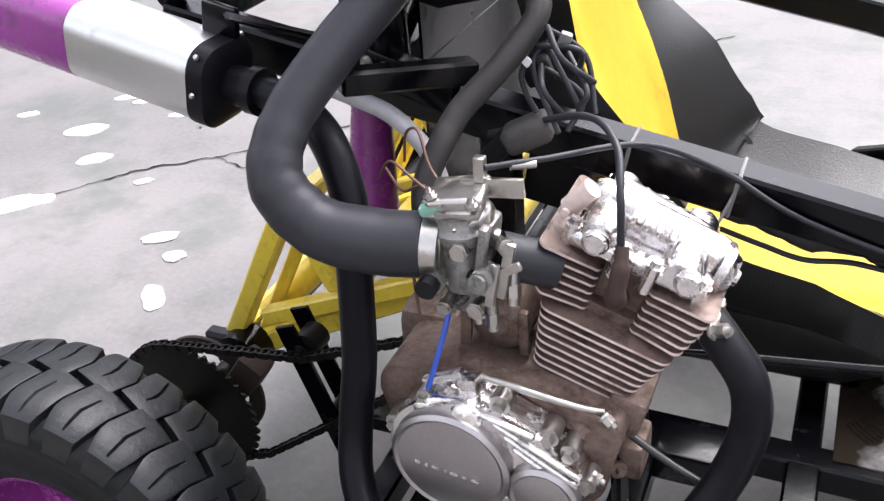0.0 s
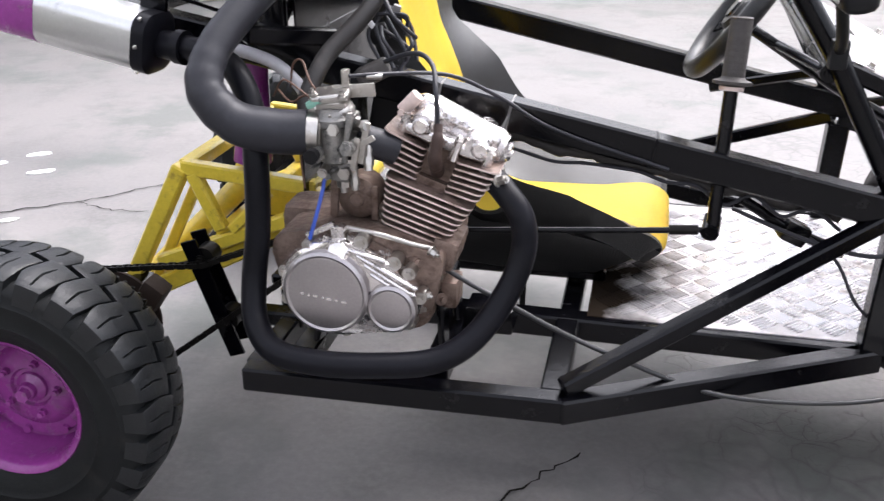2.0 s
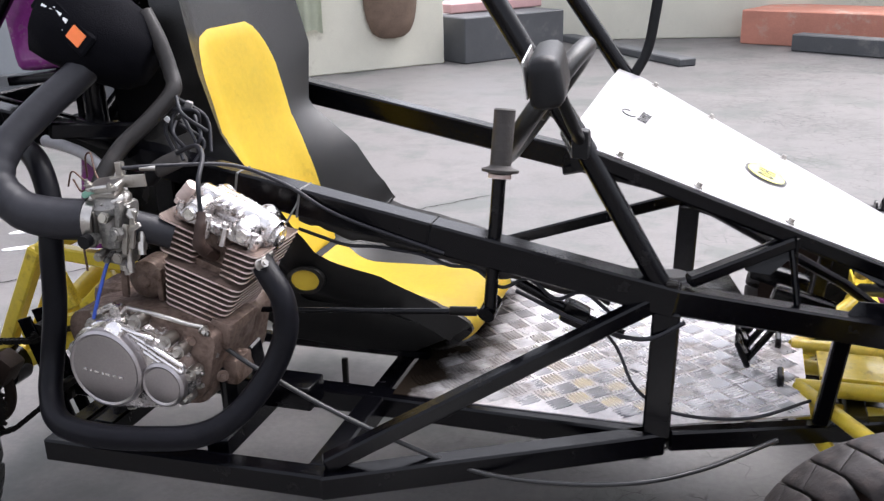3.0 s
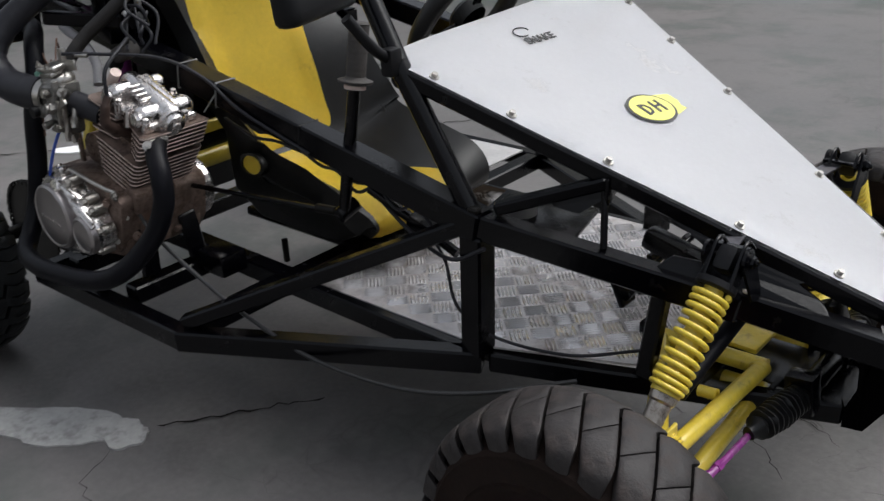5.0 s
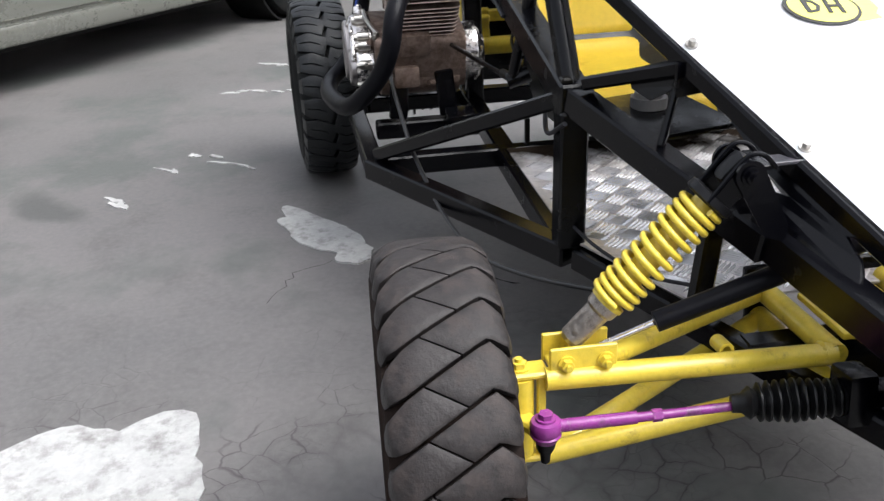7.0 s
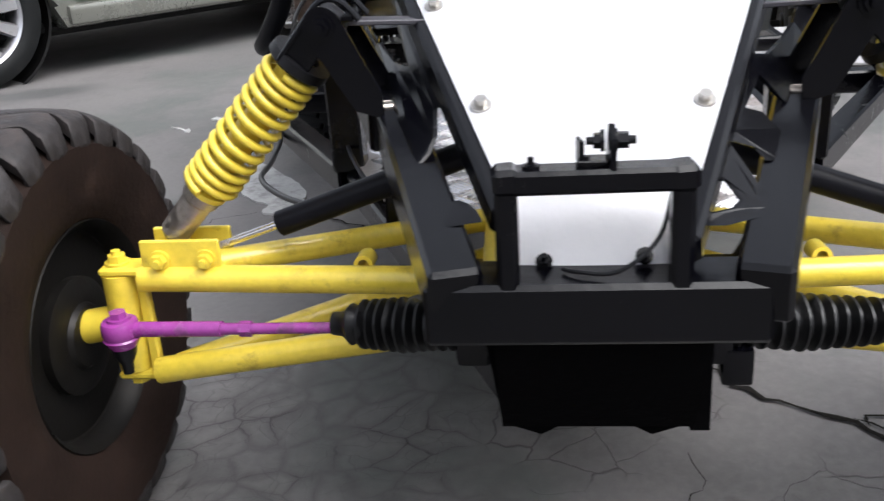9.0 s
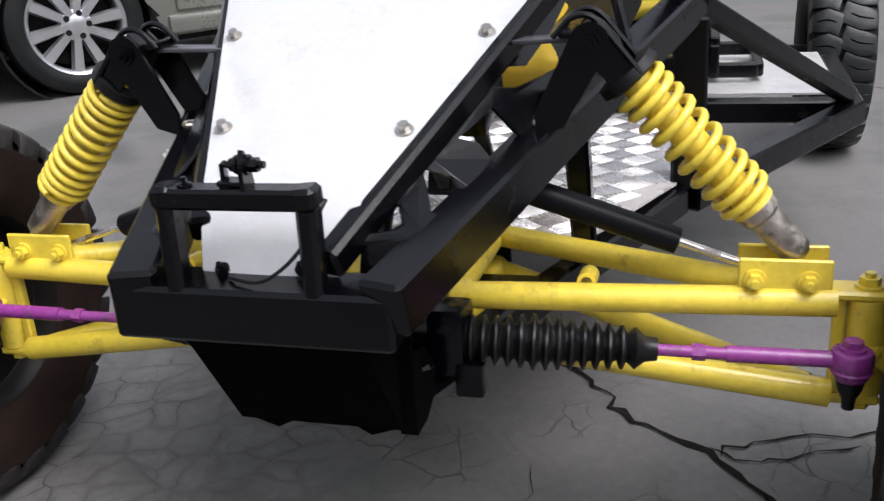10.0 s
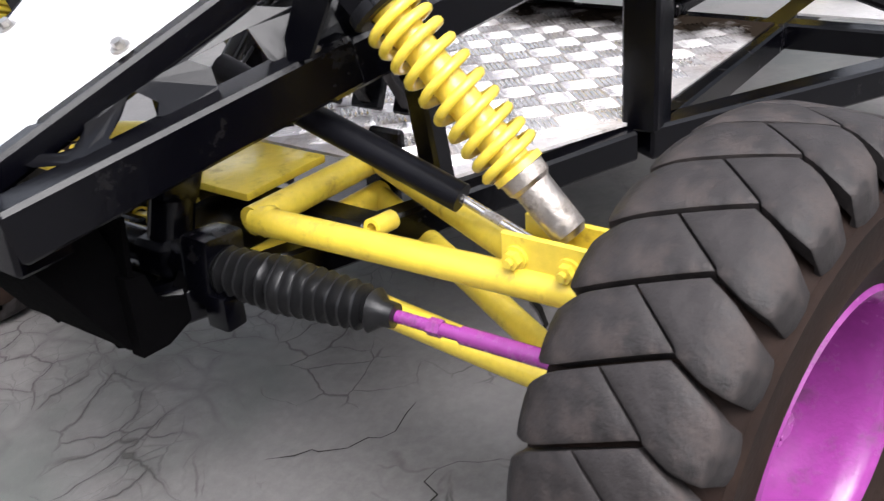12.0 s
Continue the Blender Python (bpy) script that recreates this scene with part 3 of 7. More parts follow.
def hanging_cloth():
    """Loose folded cloth against the wall, seen by its lower hem."""
    a, b = Vector((-3.84, 5.30, 0)), Vector((-3.34, 5.82, 0))
    d = (b - a).normalized()
    out = Vector((d.y, -d.x, 0))
    rnd = random.Random(9)
    ph = [rnd.uniform(0, 6.28) for _ in range(4)]
    bm = bm_new()
    rows = []
    for j in range(13):
        row = []
        for i in range(41):
            u, v = i / 40, j / 12
            fold = 0.03 + 0.018 * math.sin(22 * u + ph[0] + 0.8 * v) + 0.012 * math.sin(41 * u + ph[1]) * (1 - 0.5 * v)
            hem = 0.39 + 0.018 * math.sin(9 * u + ph[2]) + 0.01 * math.sin(31 * u + ph[3])
            row.append(bm.verts.new(a + (b - a) * u + out * (0.06 + fold) + Vector((0, 0, hem + (1.35 - hem) * v))))
        rows.append(row)
    for p, q in zip(rows, rows[1:]):
        for i in range(40):
            bm.faces.new((p[i], p[i + 1], q[i + 1], q[i]))
    bmesh.ops.solidify(bm, geom=bm.faces[:], thickness=0.004)
    return tagged(part("hanging_cloth", bm, M_CLOTHGREEN, smooth=70), "pale green cloth hanging against the cream wall", "cloth")


hanging_cloth()


def wall_sack():
    """Sagging brown sack hung on the wall."""
    c = Vector((-2.86, 6.30, 0.72))
    d = Vector((0.692, 0.722, 0))
    out = Vector((d.y, -d.x, 0))
    bm = bm_new()
    rows = []
    for j in range(15):
        v = j / 14
        z = 0.44 * math.cos(math.pi * (1 - v)) * 1.0
        w = 0.27 * math.sin(math.pi * max(0.03, min(0.97, v))) ** 0.5
        rows.append([bm.verts.new(c + d * (w * math.cos(t)) + out * (0.02 + (0.5 * w + 0.012 * math.sin(5 * t + 9 * v)) * abs(math.sin(t))) + Vector((0, 0, z))) for t in [math.pi * k / 16 for k in range(17)]])
    for p, q in zip(rows, rows[1:]):
        for i in range(16):
            bm.faces.new((p[i], p[i + 1], q[i + 1], q[i]))
    return tagged(part("brown_sack", bm, M_SACK, smooth=70), "brown cloth sack hanging against the cream wall", "sack")


wall_sack()


# ---- the buggy ----
buggy = tagged(new("buggy"), "home-built cross-kart buggy with black tube frame, yellow and purple parts", "buggy")


for s in (-1, 1):
    A = lambda *v: V(v[0], s * v[1], v[2])
    up = 0.038 if s > 0 else 0.0  # the left rail sits higher
    beam_part("upper_rail", A(-1.36, 0.335, 0.888 + up), A(0.115, 0.335, 0.592 + 0.6 * up), 0.05, 0.055, M_BLACK, buggy)
    beam_part("inner_rail", A(0.10, 0.335, 0.594), A(0.53, 0.197, 0.502), 0.042, 0.048, M_BLACK, buggy)
    beam_part("nose_rail", A(0.495, 0.205 + s * 0.006, 0.514), A(0.815, 0.112 + s * 0.002, 0.444), 0.042, 0.050, M_BLACK, buggy)
    beam_part("weld_seam", A(0.530, 0.1950 + s * 0.006, 0.5320), A(0.545, 0.1905 + s * 0.006, 0.5290), 0.034, 0.005, M_WORNFOOT, buggy)
    beam_part("pillar", A(0.09, 0.335, 0.33), A(0.098, 0.335, 0.575), 0.048, 0.048, M_BLACK, buggy, up=(1, 0, 0))
    beam_part("side_rail", A(-1.0, 0.635, 0.312), A(-0.43, 0.625, 0.315), 0.04, 0.045, M_BLACK, buggy)
    beam_part("side_rail", A(-0.45, 0.632, 0.315), A(0.10, 0.335, 0.315), 0.04, 0.045, M_BLACK, buggy)
    beam_part("floor_rail", A(-1.05, 0.315, 0.315), A(0.07, 0.335, 0.315), 0.045, 0.045, M_BLACK, buggy)
    beam_part("floor_rail", A(0.11, 0.325, 0.313), A(0.675, 0.072, 0.287), 0.03, 0.04, M_BLACK, buggy)
    beam_part("outrigger", A(-0.46, 0.608, 0.315), A(-0.46, 0.335, 0.315), 0.045, 0.043, M_BLACK, buggy)
    beam_part("outrigger", A(-0.985, 0.62, 0.313), A(-0.985, 0.335, 0.313), 0.04, 0.043, M_BLACK, buggy)
    beam_part("diagonal_brace", A(-0.445, 0.615, 0.345), A(0.085, 0.335, 0.592), 0.03, 0.03, M_BLACK, buggy)
    # windscreen hoop and front roof pillar
    tube_part("hoop_tube", [A(0.095, 0.335, 0.60), A(-0.055, 0.345, 0.862)], 0.019, M_BLACK, buggy, smooth_it=False)
    tube_part("roof_pillar", [A(-0.055, 0.345, 0.862), A(-0.20, 0.318, 1.076), A(-0.46, 0.315, 1.49)], 0.019, M_BLACK, buggy, smooth_it=False)
    tube_part("roof_tube", [A(-0.46, 0.315, 1.49), A(-0.60, 0.31, 1.54), A(-1.02, 0.30, 1.55)], 0.019, M_BLACK, buggy)
    tube_part("main_hoop", [A(-1.02, 0.30, 1.55), A(-1.03, 0.33, 1.3), A(-1.02, 0.335, 0.84)], 0.022, M_BLACK, buggy)
    tube_part("rear_stay", [A(-1.03, 0.325, 1.32), A(-1.36, 0.335, 0.91)], 0.018, M_BLACK, buggy, smooth_it=False)
    beam_part("rear_leg", A(-0.885, 0.320, 0.77), A(-0.885, 0.315, 0.33), 0.045, 0.045, M_BLACK, buggy, up=(1, 0, 0))
    # bonnet edge rail and its struts
    beam_part("bonnet_rail", A(-0.05, 0.348, 0.853 + s * 0.008), A(0.79 if s > 0 else 0.752, 0.060 if s > 0 else 0.073, (0.470 if s > 0 else 0.483)), 0.024, 0.028, M_BLACK, buggy)
    def web_point(x, w):
        """Point between the nose rail (w = 0) and the bonnet rail (w = 1)."""
        yb, zb = 0.348 - 0.343 * (x + 0.05), 0.853 - 0.458 * (x + 0.05)
        yr, zr = 0.335 - 0.32 * (x - 0.10), 0.614 - 0.2014 * (x - 0.10)
        return A(x, yr + (yb - yr) * w, zr + (zb - zr) * w)

    def web_plate(name, pts, thick=0.004):
        bm = bm_new()
        near = [bm.verts.new(web_point(x, w)) for x, w in pts]
        far = [bm.verts.new(web_point(x, w) - A(0.3, 1, 0).normalized() * thick) for x, w in pts]
        bm.faces.new(near)
        bm.faces.new(far[::-1])
        for k in range(len(pts)):
            bm.faces.new((near[k], far[k], far[(k + 1) % len(pts)], near[(k + 1) % len(pts)]))
        part(name, bm, M_BLACK, buggy, smooth=0)

    beam_part("bonnet_strut", web_point(0.13, 0.10), web_point(0.30, 0.90), 0.028, 0.022, M_BLACK, buggy)
    beam_part("bonnet_strut", web_point(0.315, 0.0), web_point(0.295, 0.95), 0.012, 0.012, M_BLACK, buggy, up=(1, 0, 0))
    web_plate("strut_gusset", [(0.205, 0.47), (0.285, 0.93), (0.303, 0.70), (0.265, 0.36), (0.225, 0.34)])
    # torch-cut web plates with ragged openings between them
    if s > 0:
        webs = ([(0.40, 0.0), (0.42, 0.28), (0.48, 0.40), (0.525, 0.56), (0.565, 0.62), (0.567, 0.12), (0.56, 0.0)],
                [(0.37, 1.0), (0.37, 0.86), (0.43, 0.72), (0.495, 0.66), (0.515, 0.82), (0.548, 0.82), (0.548, 1.0)],
                [(0.548, 1.0), (0.548, 0.80), (0.525, 0.56), (0.565, 0.62), (0.60, 0.66), (0.62, 0.70), (0.655, 0.80), (0.655, 1.0)],
                [(0.62, 0.70), (0.61, 0.42), (0.617, 0.12), (0.62, 0.0), (0.665, 0.0), (0.672, 0.12), (0.662, 0.34), (0.667, 0.72), (0.67, 0.80), (0.655, 0.80)],
                [(0.67, 0.80), (0.69, 0.48), (0.712, 0.18), (0.715, 0.0), (0.74, 0.0), (0.735, 0.36), (0.715, 0.64), (0.712, 0.86), (0.70, 1.0), (0.655, 1.0), (0.655, 0.80)],
                [(0.70, 1.0), (0.712, 0.86), (0.73, 0.90), (0.752, 0.76), (0.745, 0.44), (0.735, 0.36), (0.74, 0.0), (0.752, 0.0), (0.765, 0.5), (0.765, 0.95), (0.765, 1.0)])
    else:
        webs = ([(0.40, 0.0), (0.42, 0.26), (0.485, 0.36), (0.52, 0.54), (0.60, 0.64), (0.635, 0.45), (0.65, 0.25), (0.66, 0.0)],
                [(0.37, 1.0), (0.37, 0.86), (0.43, 0.72), (0.455, 0.62), (0.52, 0.54), (0.60, 0.64), (0.612, 0.80), (0.61, 1.0)],
                [(0.735, 0.0), (0.725, 0.36), (0.732, 0.48), (0.742, 0.55), (0.755, 0.56), (0.76, 0.0)])
    for outline in webs:
        web_plate("web_plate", outline)
    bm = bm_new()
    add_beam(bm, A(-1.05, 0.30, 0.335), A(-1.05, 0.30, 0.36), 0.05, 0.05)
    part("seat_mount", bm, M_BLACK, buggy)
    # small weld plate on the pillar head
    bm = bm_new()
    add_box(bm, (0.022, 0.018, 0.010), Matrix.Translation(A(0.105, 0.348, 0.625)), 0.003)
    part("weld_plate", bm, M_CHAIN, buggy)

for x, z, w in ((-1.34, 0.885, 0.05), (-1.02, 0.82, 0.05), (-0.985, 0.315, 0.045), (-0.46, 0.313, 0.04), (0.09, 0.313, 0.045), (0.45, 0.298, 0.04)):
    half = 0.31 if x < 0.2 else 0.18
    beam_part("cross_tube", V(x, -half, z), V(x, half, z), w, 0.043, M_BLACK, buggy)
tube_part("dash_tube", [V(-0.06, -0.345, 0.832), V(-0.06, 0.345, 0.860)], 0.016, M_BLACK, buggy, smooth_it=False)
tube_part("hoop_cross_tube", [V(-1.03, -0.33, 1.22), V(-1.03, 0.33, 1.22)], 0.018, M_BLACK, buggy, smooth_it=False)
tube_part("roof_cross_tube", [V(-0.46, -0.315, 1.49), V(-0.46, 0.315, 1.49)], 0.018, M_BLACK, buggy, smooth_it=False)
tube_part("roof_cross_tube", [V(-1.02, -0.30, 1.55), V(-1.02, 0.30, 1.55)], 0.018, M_BLACK, buggy, smooth_it=False)
tube_part("hoop_diagonal", [V(-1.03, -0.32, 0.86), V(-1.03, 0.30, 1.20)], 0.016, M_BLACK, buggy, smooth_it=False)
beam_part("cabin_brace", V(-0.20, 0.325, 0.645), V(0.10, -0.02, 0.79), 0.022, 0.022, M_BLACK, buggy)

# nose: cross beam, sloping under-plate and tow bracket
bm = bm_new()
add_box(bm, (0.055, 0.258, 0.05), pose(0.79, -0.006, 0.430, 0, 0, 0), 0.004)
part("nose_beam", bm, M_BLACK, buggy)
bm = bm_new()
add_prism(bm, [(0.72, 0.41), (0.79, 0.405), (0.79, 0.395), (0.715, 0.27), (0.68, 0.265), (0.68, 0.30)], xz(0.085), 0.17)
part("nose_box", bm, M_UNDER, buggy, "matt black nose box")
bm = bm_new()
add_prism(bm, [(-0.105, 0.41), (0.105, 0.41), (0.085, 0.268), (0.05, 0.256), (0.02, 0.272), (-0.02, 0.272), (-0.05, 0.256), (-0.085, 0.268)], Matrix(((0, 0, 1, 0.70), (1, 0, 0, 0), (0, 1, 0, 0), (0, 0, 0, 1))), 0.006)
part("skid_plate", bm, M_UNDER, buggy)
tow = part("tow_bracket", (lambda b: (add_beam(b, V(0.803, -0.079, 0.5325), V(0.803, 0.063, 0.5335), 0.025, 0.018, 0.003), b)[1])(bm_new()), M_BLACK, buggy, "black square-tube bracket on the nose")
for y in (-0.0705, 0.0555):
    beam_part("upright", V(0.806, y, 0.448), V(0.803, y, 0.528), 0.017, 0.022, M_BLACK, tow, up=(1, 0, 0))
    bm = bm_new()
    add_box(bm, (0.027, 0.020, 0.020), pose(0.803, y, 0.5335, 3, 0, 4), 0.004)
    part("weld_lump", bm, M_BLACK, tow)
bm = bm_new()
add_prism(bm, [(-0.012, 0.0), (0.011, 0.0), (0.008, 0.018), (-0.001, 0.032), (-0.004, 0.031), (-0.010, 0.014)], Matrix(((1, 0.15, 0, 0.803), (0.1, 0, -1, 0.007), (0, 1, 0.1, 0.541), (0, 0, 0, 1))), 0.0045, 0.001)
part("tab", bm, M_BLACK, tow)
bm = bm_new()
add_box(bm, (0.018, 0.022, 0.004), pose(0.800, -0.009, 0.545), 0.001)
add_box(bm, (0.012, 0.004, 0.016), pose(0.798, -0.017, 0.553, 0, 0, 12), 0.001)
part("angle_plate", bm, M_BLACK, tow)
bolt(tow, V(0.802, 0.006, 0.560), V(0.802, 0.017, 0.560), 0.0062, M_BLACK)
bolt(tow, V(0.802, 0.000, 0.560), V(0.802, -0.008, 0.560), 0.0058, M_BLACK)
for y in (-0.052, -0.013):
    bolt(tow, V(0.803, y, 0.541), V(0.803, y, 0.5445), 0.0048, M_BLACK)

# added black sheet that stands in for the shade inside the nose
bm = bm_new()
add_box(bm, (0.26, 0.15, 0.005), pose(0.555, 0, 0.297), 0.001)
part("nose_dark_sheet", bm, M_BLACK, buggy)

# bonnet sheet
LEAN_Y = 0.025  # the sheet sits a little higher on the left


def bonnet_edge(x):
    return 0.355 - 0.352 * (x + 0.05) - 1.1 * max(0.0, -0.05 - x)


def bonnet_height(x):
    z = 0.873 - 0.461 * (x + 0.05)
    return z if x < 0.742 else z - 5.6 * (x - 0.742) ** 1.5


bm = bm_new()
rows = []
xs = [-0.078 + 0.876 * k / 30 for k in range(31)]
rng = random.Random(5)
for x in xs:
    e = bonnet_edge(x)
    row = []
    for j in range(13):
        y = -e + 2 * e * j / 12
        crown = 0.006 * (1 - (y / e) ** 2) + 0.0012 * math.sin(9 * x + 3 * y) * math.sin(14 * y + 2)
        row.append(bm.verts.new((x, y, bonnet_height(x) + crown + LEAN_Y * y)))
    rows.append(row)
for p, q in zip(rows, rows[1:]):
    for j in range(12):
        bm.faces.new((p[j], p[j + 1], q[j + 1], q[j]))
bmesh.ops.solidify(bm, geom=bm.faces[:], thickness=0.0035)
bonnet = part("bonnet_sheet", bm, M_BONNET, buggy, "white sheet-metal bonnet panel fixed with bolts", smooth=40)


def bonnet_point(x, y, lift=0.0):
    e = bonnet_edge(x)
    return V(x, y, bonnet_height(x) + 0.006 * (1 - (y / e) ** 2) + LEAN_Y * y + lift)


slope = math.degrees(math.atan(0.461))
for s in (-1, 1):
    for x in (0.005, 0.135, 0.292, 0.497 if s < 0 else 0.515, 0.646 if s < 0 else 0.656):
        y = s * (bonnet_edge(x) - 0.014)
        p = bonnet_point(x, y)
        up = V(0.42, 0, 0.907)
        bm = bm_new()
        add_cyl(bm, p - up * 0.012, p + up * 0.0018, 0.0092, n=16)
        add_hex(bm, p + up * 0.0018, p + up * 0.0085, 0.0056)
        part("bolt", bm, M_STEEL, bonnet, "zinc bolt and washer")
    p = bonnet_point(0.777, s * 0.038 - 0.006, 0.0)
    bolt(bonnet, p, p + V(0.6, 0, 0.8) * 0.006, 0.0050, M_BLACK)


def flat_text(body, size, origin, right, up, mat, parent, name):
    c = bpy.data.curves.new(name, "FONT")
    c.body, c.size, c.extrude, c.align_x, c.offset = body, size, 0.0006, "CENTER", 0.0006
    tmp = bpy.data.objects.new("tmp", c)
    scene.collection.objects.link(tmp)
    bpy.context.view_layer.update()
    me = bpy.data.meshes.new_from_object(tmp.evaluated_get(bpy.context.evaluated_depsgraph_get()))
    bpy.data.objects.remove(tmp)
    right, up = Vector(right).normalized(), Vector(up).normalized()
    m = Matrix((right, up, right.cross(up))).transposed().to_4x4()
    m.translation = origin
    me.transform(m)
    me.materials.clear()
    me.materials.append(mat)
    ob = new(name, me)
    ob.parent = parent
    return ob


up_slope = V(-0.908, 0, 0.419)
flat_text("SNAKE", 0.027, bonnet_point(0.025, -0.025, 0.002), V(0.05, 1, -0.02), up_slope, M_INK, bonnet, "lettering")
bm = bm_new()
o = bonnet_point(-0.012, -0.045, 0.0015)
add_tube(bm, [o + V(0, 1, 0) * 0.022 * math.cos(a) + up_slope * 0.014 * math.sin(a) for a in [2 * math.pi * k / 18 for k in range(15)]], 0.0012, 6)
part("ink_curl", bm, M_INK, bonnet)
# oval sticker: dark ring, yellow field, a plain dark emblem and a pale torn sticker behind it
right = V(0.10, 0.95, -0.05).normalized()
o = bonnet_point(0.252, -0.008, 0.0)
nrm = V(0.419, 0, 0.908)


def sticker(name, pts, lift, mat):
    bm = bm_new()
    lo = [bm.verts.new(o + 1.08 * (right * x + up_slope * y) + nrm * lift) for x, y in pts]
    hi = [bm.verts.new(o + 1.08 * (right * x + up_slope * y) + nrm * (lift + 0.0008)) for x, y in pts]
    n = len(pts)
    bm.faces.new(hi)
    for k in range(n):
        bm.faces.new((lo[k], lo[(k + 1) % n], hi[(k + 1) % n], hi[k]))
    part(name, bm, mat, bonnet, smooth=0)


sticker("torn_sticker", [(0.01, 0.036), (0.075, 0.022), (0.078, 0.0), (0.07, -0.012), (0.074, -0.022), (0.04, -0.03), (0.02, 0.0)], 0.0012, M_BADGE)
sticker("oval_sticker", [(0.052 * math.cos(2 * math.pi * k / 40), 0.040 * math.sin(2 * math.pi * k / 40)) for k in range(40)], 0.0022, M_INK)
sticker("oval_sticker", [(0.047 * math.cos(2 * math.pi * k / 40), 0.035 * math.sin(2 * math.pi * k / 40)) for k in range(40)], 0.0032, M_BADGE)
sticker("emblem_bar", [(-0.026, -0.015), (-0.019, -0.015), (-0.019, 0.015), (-0.026, 0.015)], 0.0042, M_INK)
sticker("emblem_bar", [(-0.020, 0.015), (-0.009, 0.012), (-0.003, 0.0), (-0.009, -0.012), (-0.020, -0.015), (-0.020, -0.010), (-0.012, -0.008), (-0.009, 0.0), (-0.012, 0.008), (-0.020, 0.010)], 0.0042, M_INK)
sticker("emblem_bar", [(0.003, -0.015), (0.009, -0.015), (0.011, 0.016), (0.005, 0.016)], 0.0042, M_INK)
sticker("emblem_bar", [(0.021, -0.015), (0.027, -0.015), (0.027, 0.016), (0.021, 0.016)], 0.0042, M_INK)
sticker("emblem_bar", [(0.008, -0.002), (0.022, -0.001), (0.022, 0.004), (0.008, 0.003)], 0.0046, M_INK)

# aluminium tread plates: cabin floor and the left side pod
def lug_mesh(name, inside, x0, x1, z, parent):
    """Five-bar lugs in a checker of two directions, laid diagonally, one joined sheet."""
    bm = bm_new()
    cell, k45 = 0.0455, math.sqrt(0.5)
    ring = ((-0.0243, 0.0), (-0.012, -0.0034), (0.012, -0.0034), (0.0243, 0.0), (0.012, 0.0034), (-0.012, 0.0034))
    for i in range(-16, 17):
        for j in range(-16, 17):
            for k in range(5):
                d = (k - 2) * 0.0078
                ax, ay = (1, 0) if (i + j) % 2 else (0, 1)
                u, v = i * cell - d * ay, j * cell + d * ax
                cx, cy = (u - v) * k45, (u + v) * k45
                if not (x0 < cx < x1 and inside(cx, cy)):
                    continue
                dx, dy = (ax - ay) * k45, (ax + ay) * k45
                base = [bm.verts.new((cx + a * dx - b * dy, cy + a * dy + b * dx, z)) for a, b in ring]
                top = [bm.verts.new((cx + 0.8 * (a * dx - b * dy * 0.2), cy + 0.8 * (a * dy + b * dx * 0.2), z + 0.0028)) for a, b in ring]
                bm.faces.new(top)
                for q in range(6):
                    bm.faces.new((base[q], base[(q + 1) % 6], top[(q + 1) % 6], top[q]))
    me = bpy.data.meshes.new(name)
    bm.to_mesh(me)
    bm.free()
    me.materials.append(M_LUG)
    ob = new(name, me)
    ob.parent = parent
    return tagged(ob, kind="stuff")


FLOOR_Z = 0.340


def floor_half(x):
    return 0.315 if x < 0.08 else 0.315 - 0.395 * (x - 0.08)


bm = bm_new()
add_prism(bm, [(-0.425, -0.33), (0.09, -0.33), (0.36, -0.218), (0.36, 0.218), (0.09, 0.33), (-0.425, 0.33)], Matrix.Translation((0, 0, FLOOR_Z - 0.004)), 0.004)
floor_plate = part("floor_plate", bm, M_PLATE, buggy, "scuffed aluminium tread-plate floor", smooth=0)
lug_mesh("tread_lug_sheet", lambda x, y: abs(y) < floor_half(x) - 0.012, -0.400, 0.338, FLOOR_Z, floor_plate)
bm = bm_new()
add_prism(bm, [(-0.97, 0.345), (-0.50, 0.345), (-0.50, 0.61), (-0.97, 0.61)], Matrix.Translation((0, 0, FLOOR_Z - 0.004)), 0.004)
pod_plate = part("pod_plate", bm, M_POD, buggy, "dented bare aluminium sheet on the side pod", smooth=0)
# black battery tray frame on the pod
for a, b in ((V(-0.62, 0.37, 0.365), V(-0.62, 0.46, 0.365)), (V(-0.90, 0.37, 0.365), V(-0.90, 0.46, 0.365)), (V(-0.62, 0.37, 0.365), V(-0.90, 0.37, 0.365)), (V(-0.62, 0.46, 0.365), V(-0.90, 0.46, 0.365)), (V(-0.62, 0.37, 0.42), V(-0.90, 0.37, 0.42)), (V(-0.62, 0.37, 0.35), V(-0.62, 0.37, 0.42)), (V(-0.90, 0.37, 0.35), V(-0.90, 0.37, 0.42))):
    beam_part("tray_rail", a, b, 0.022, 0.03, M_BLACK, buggy)


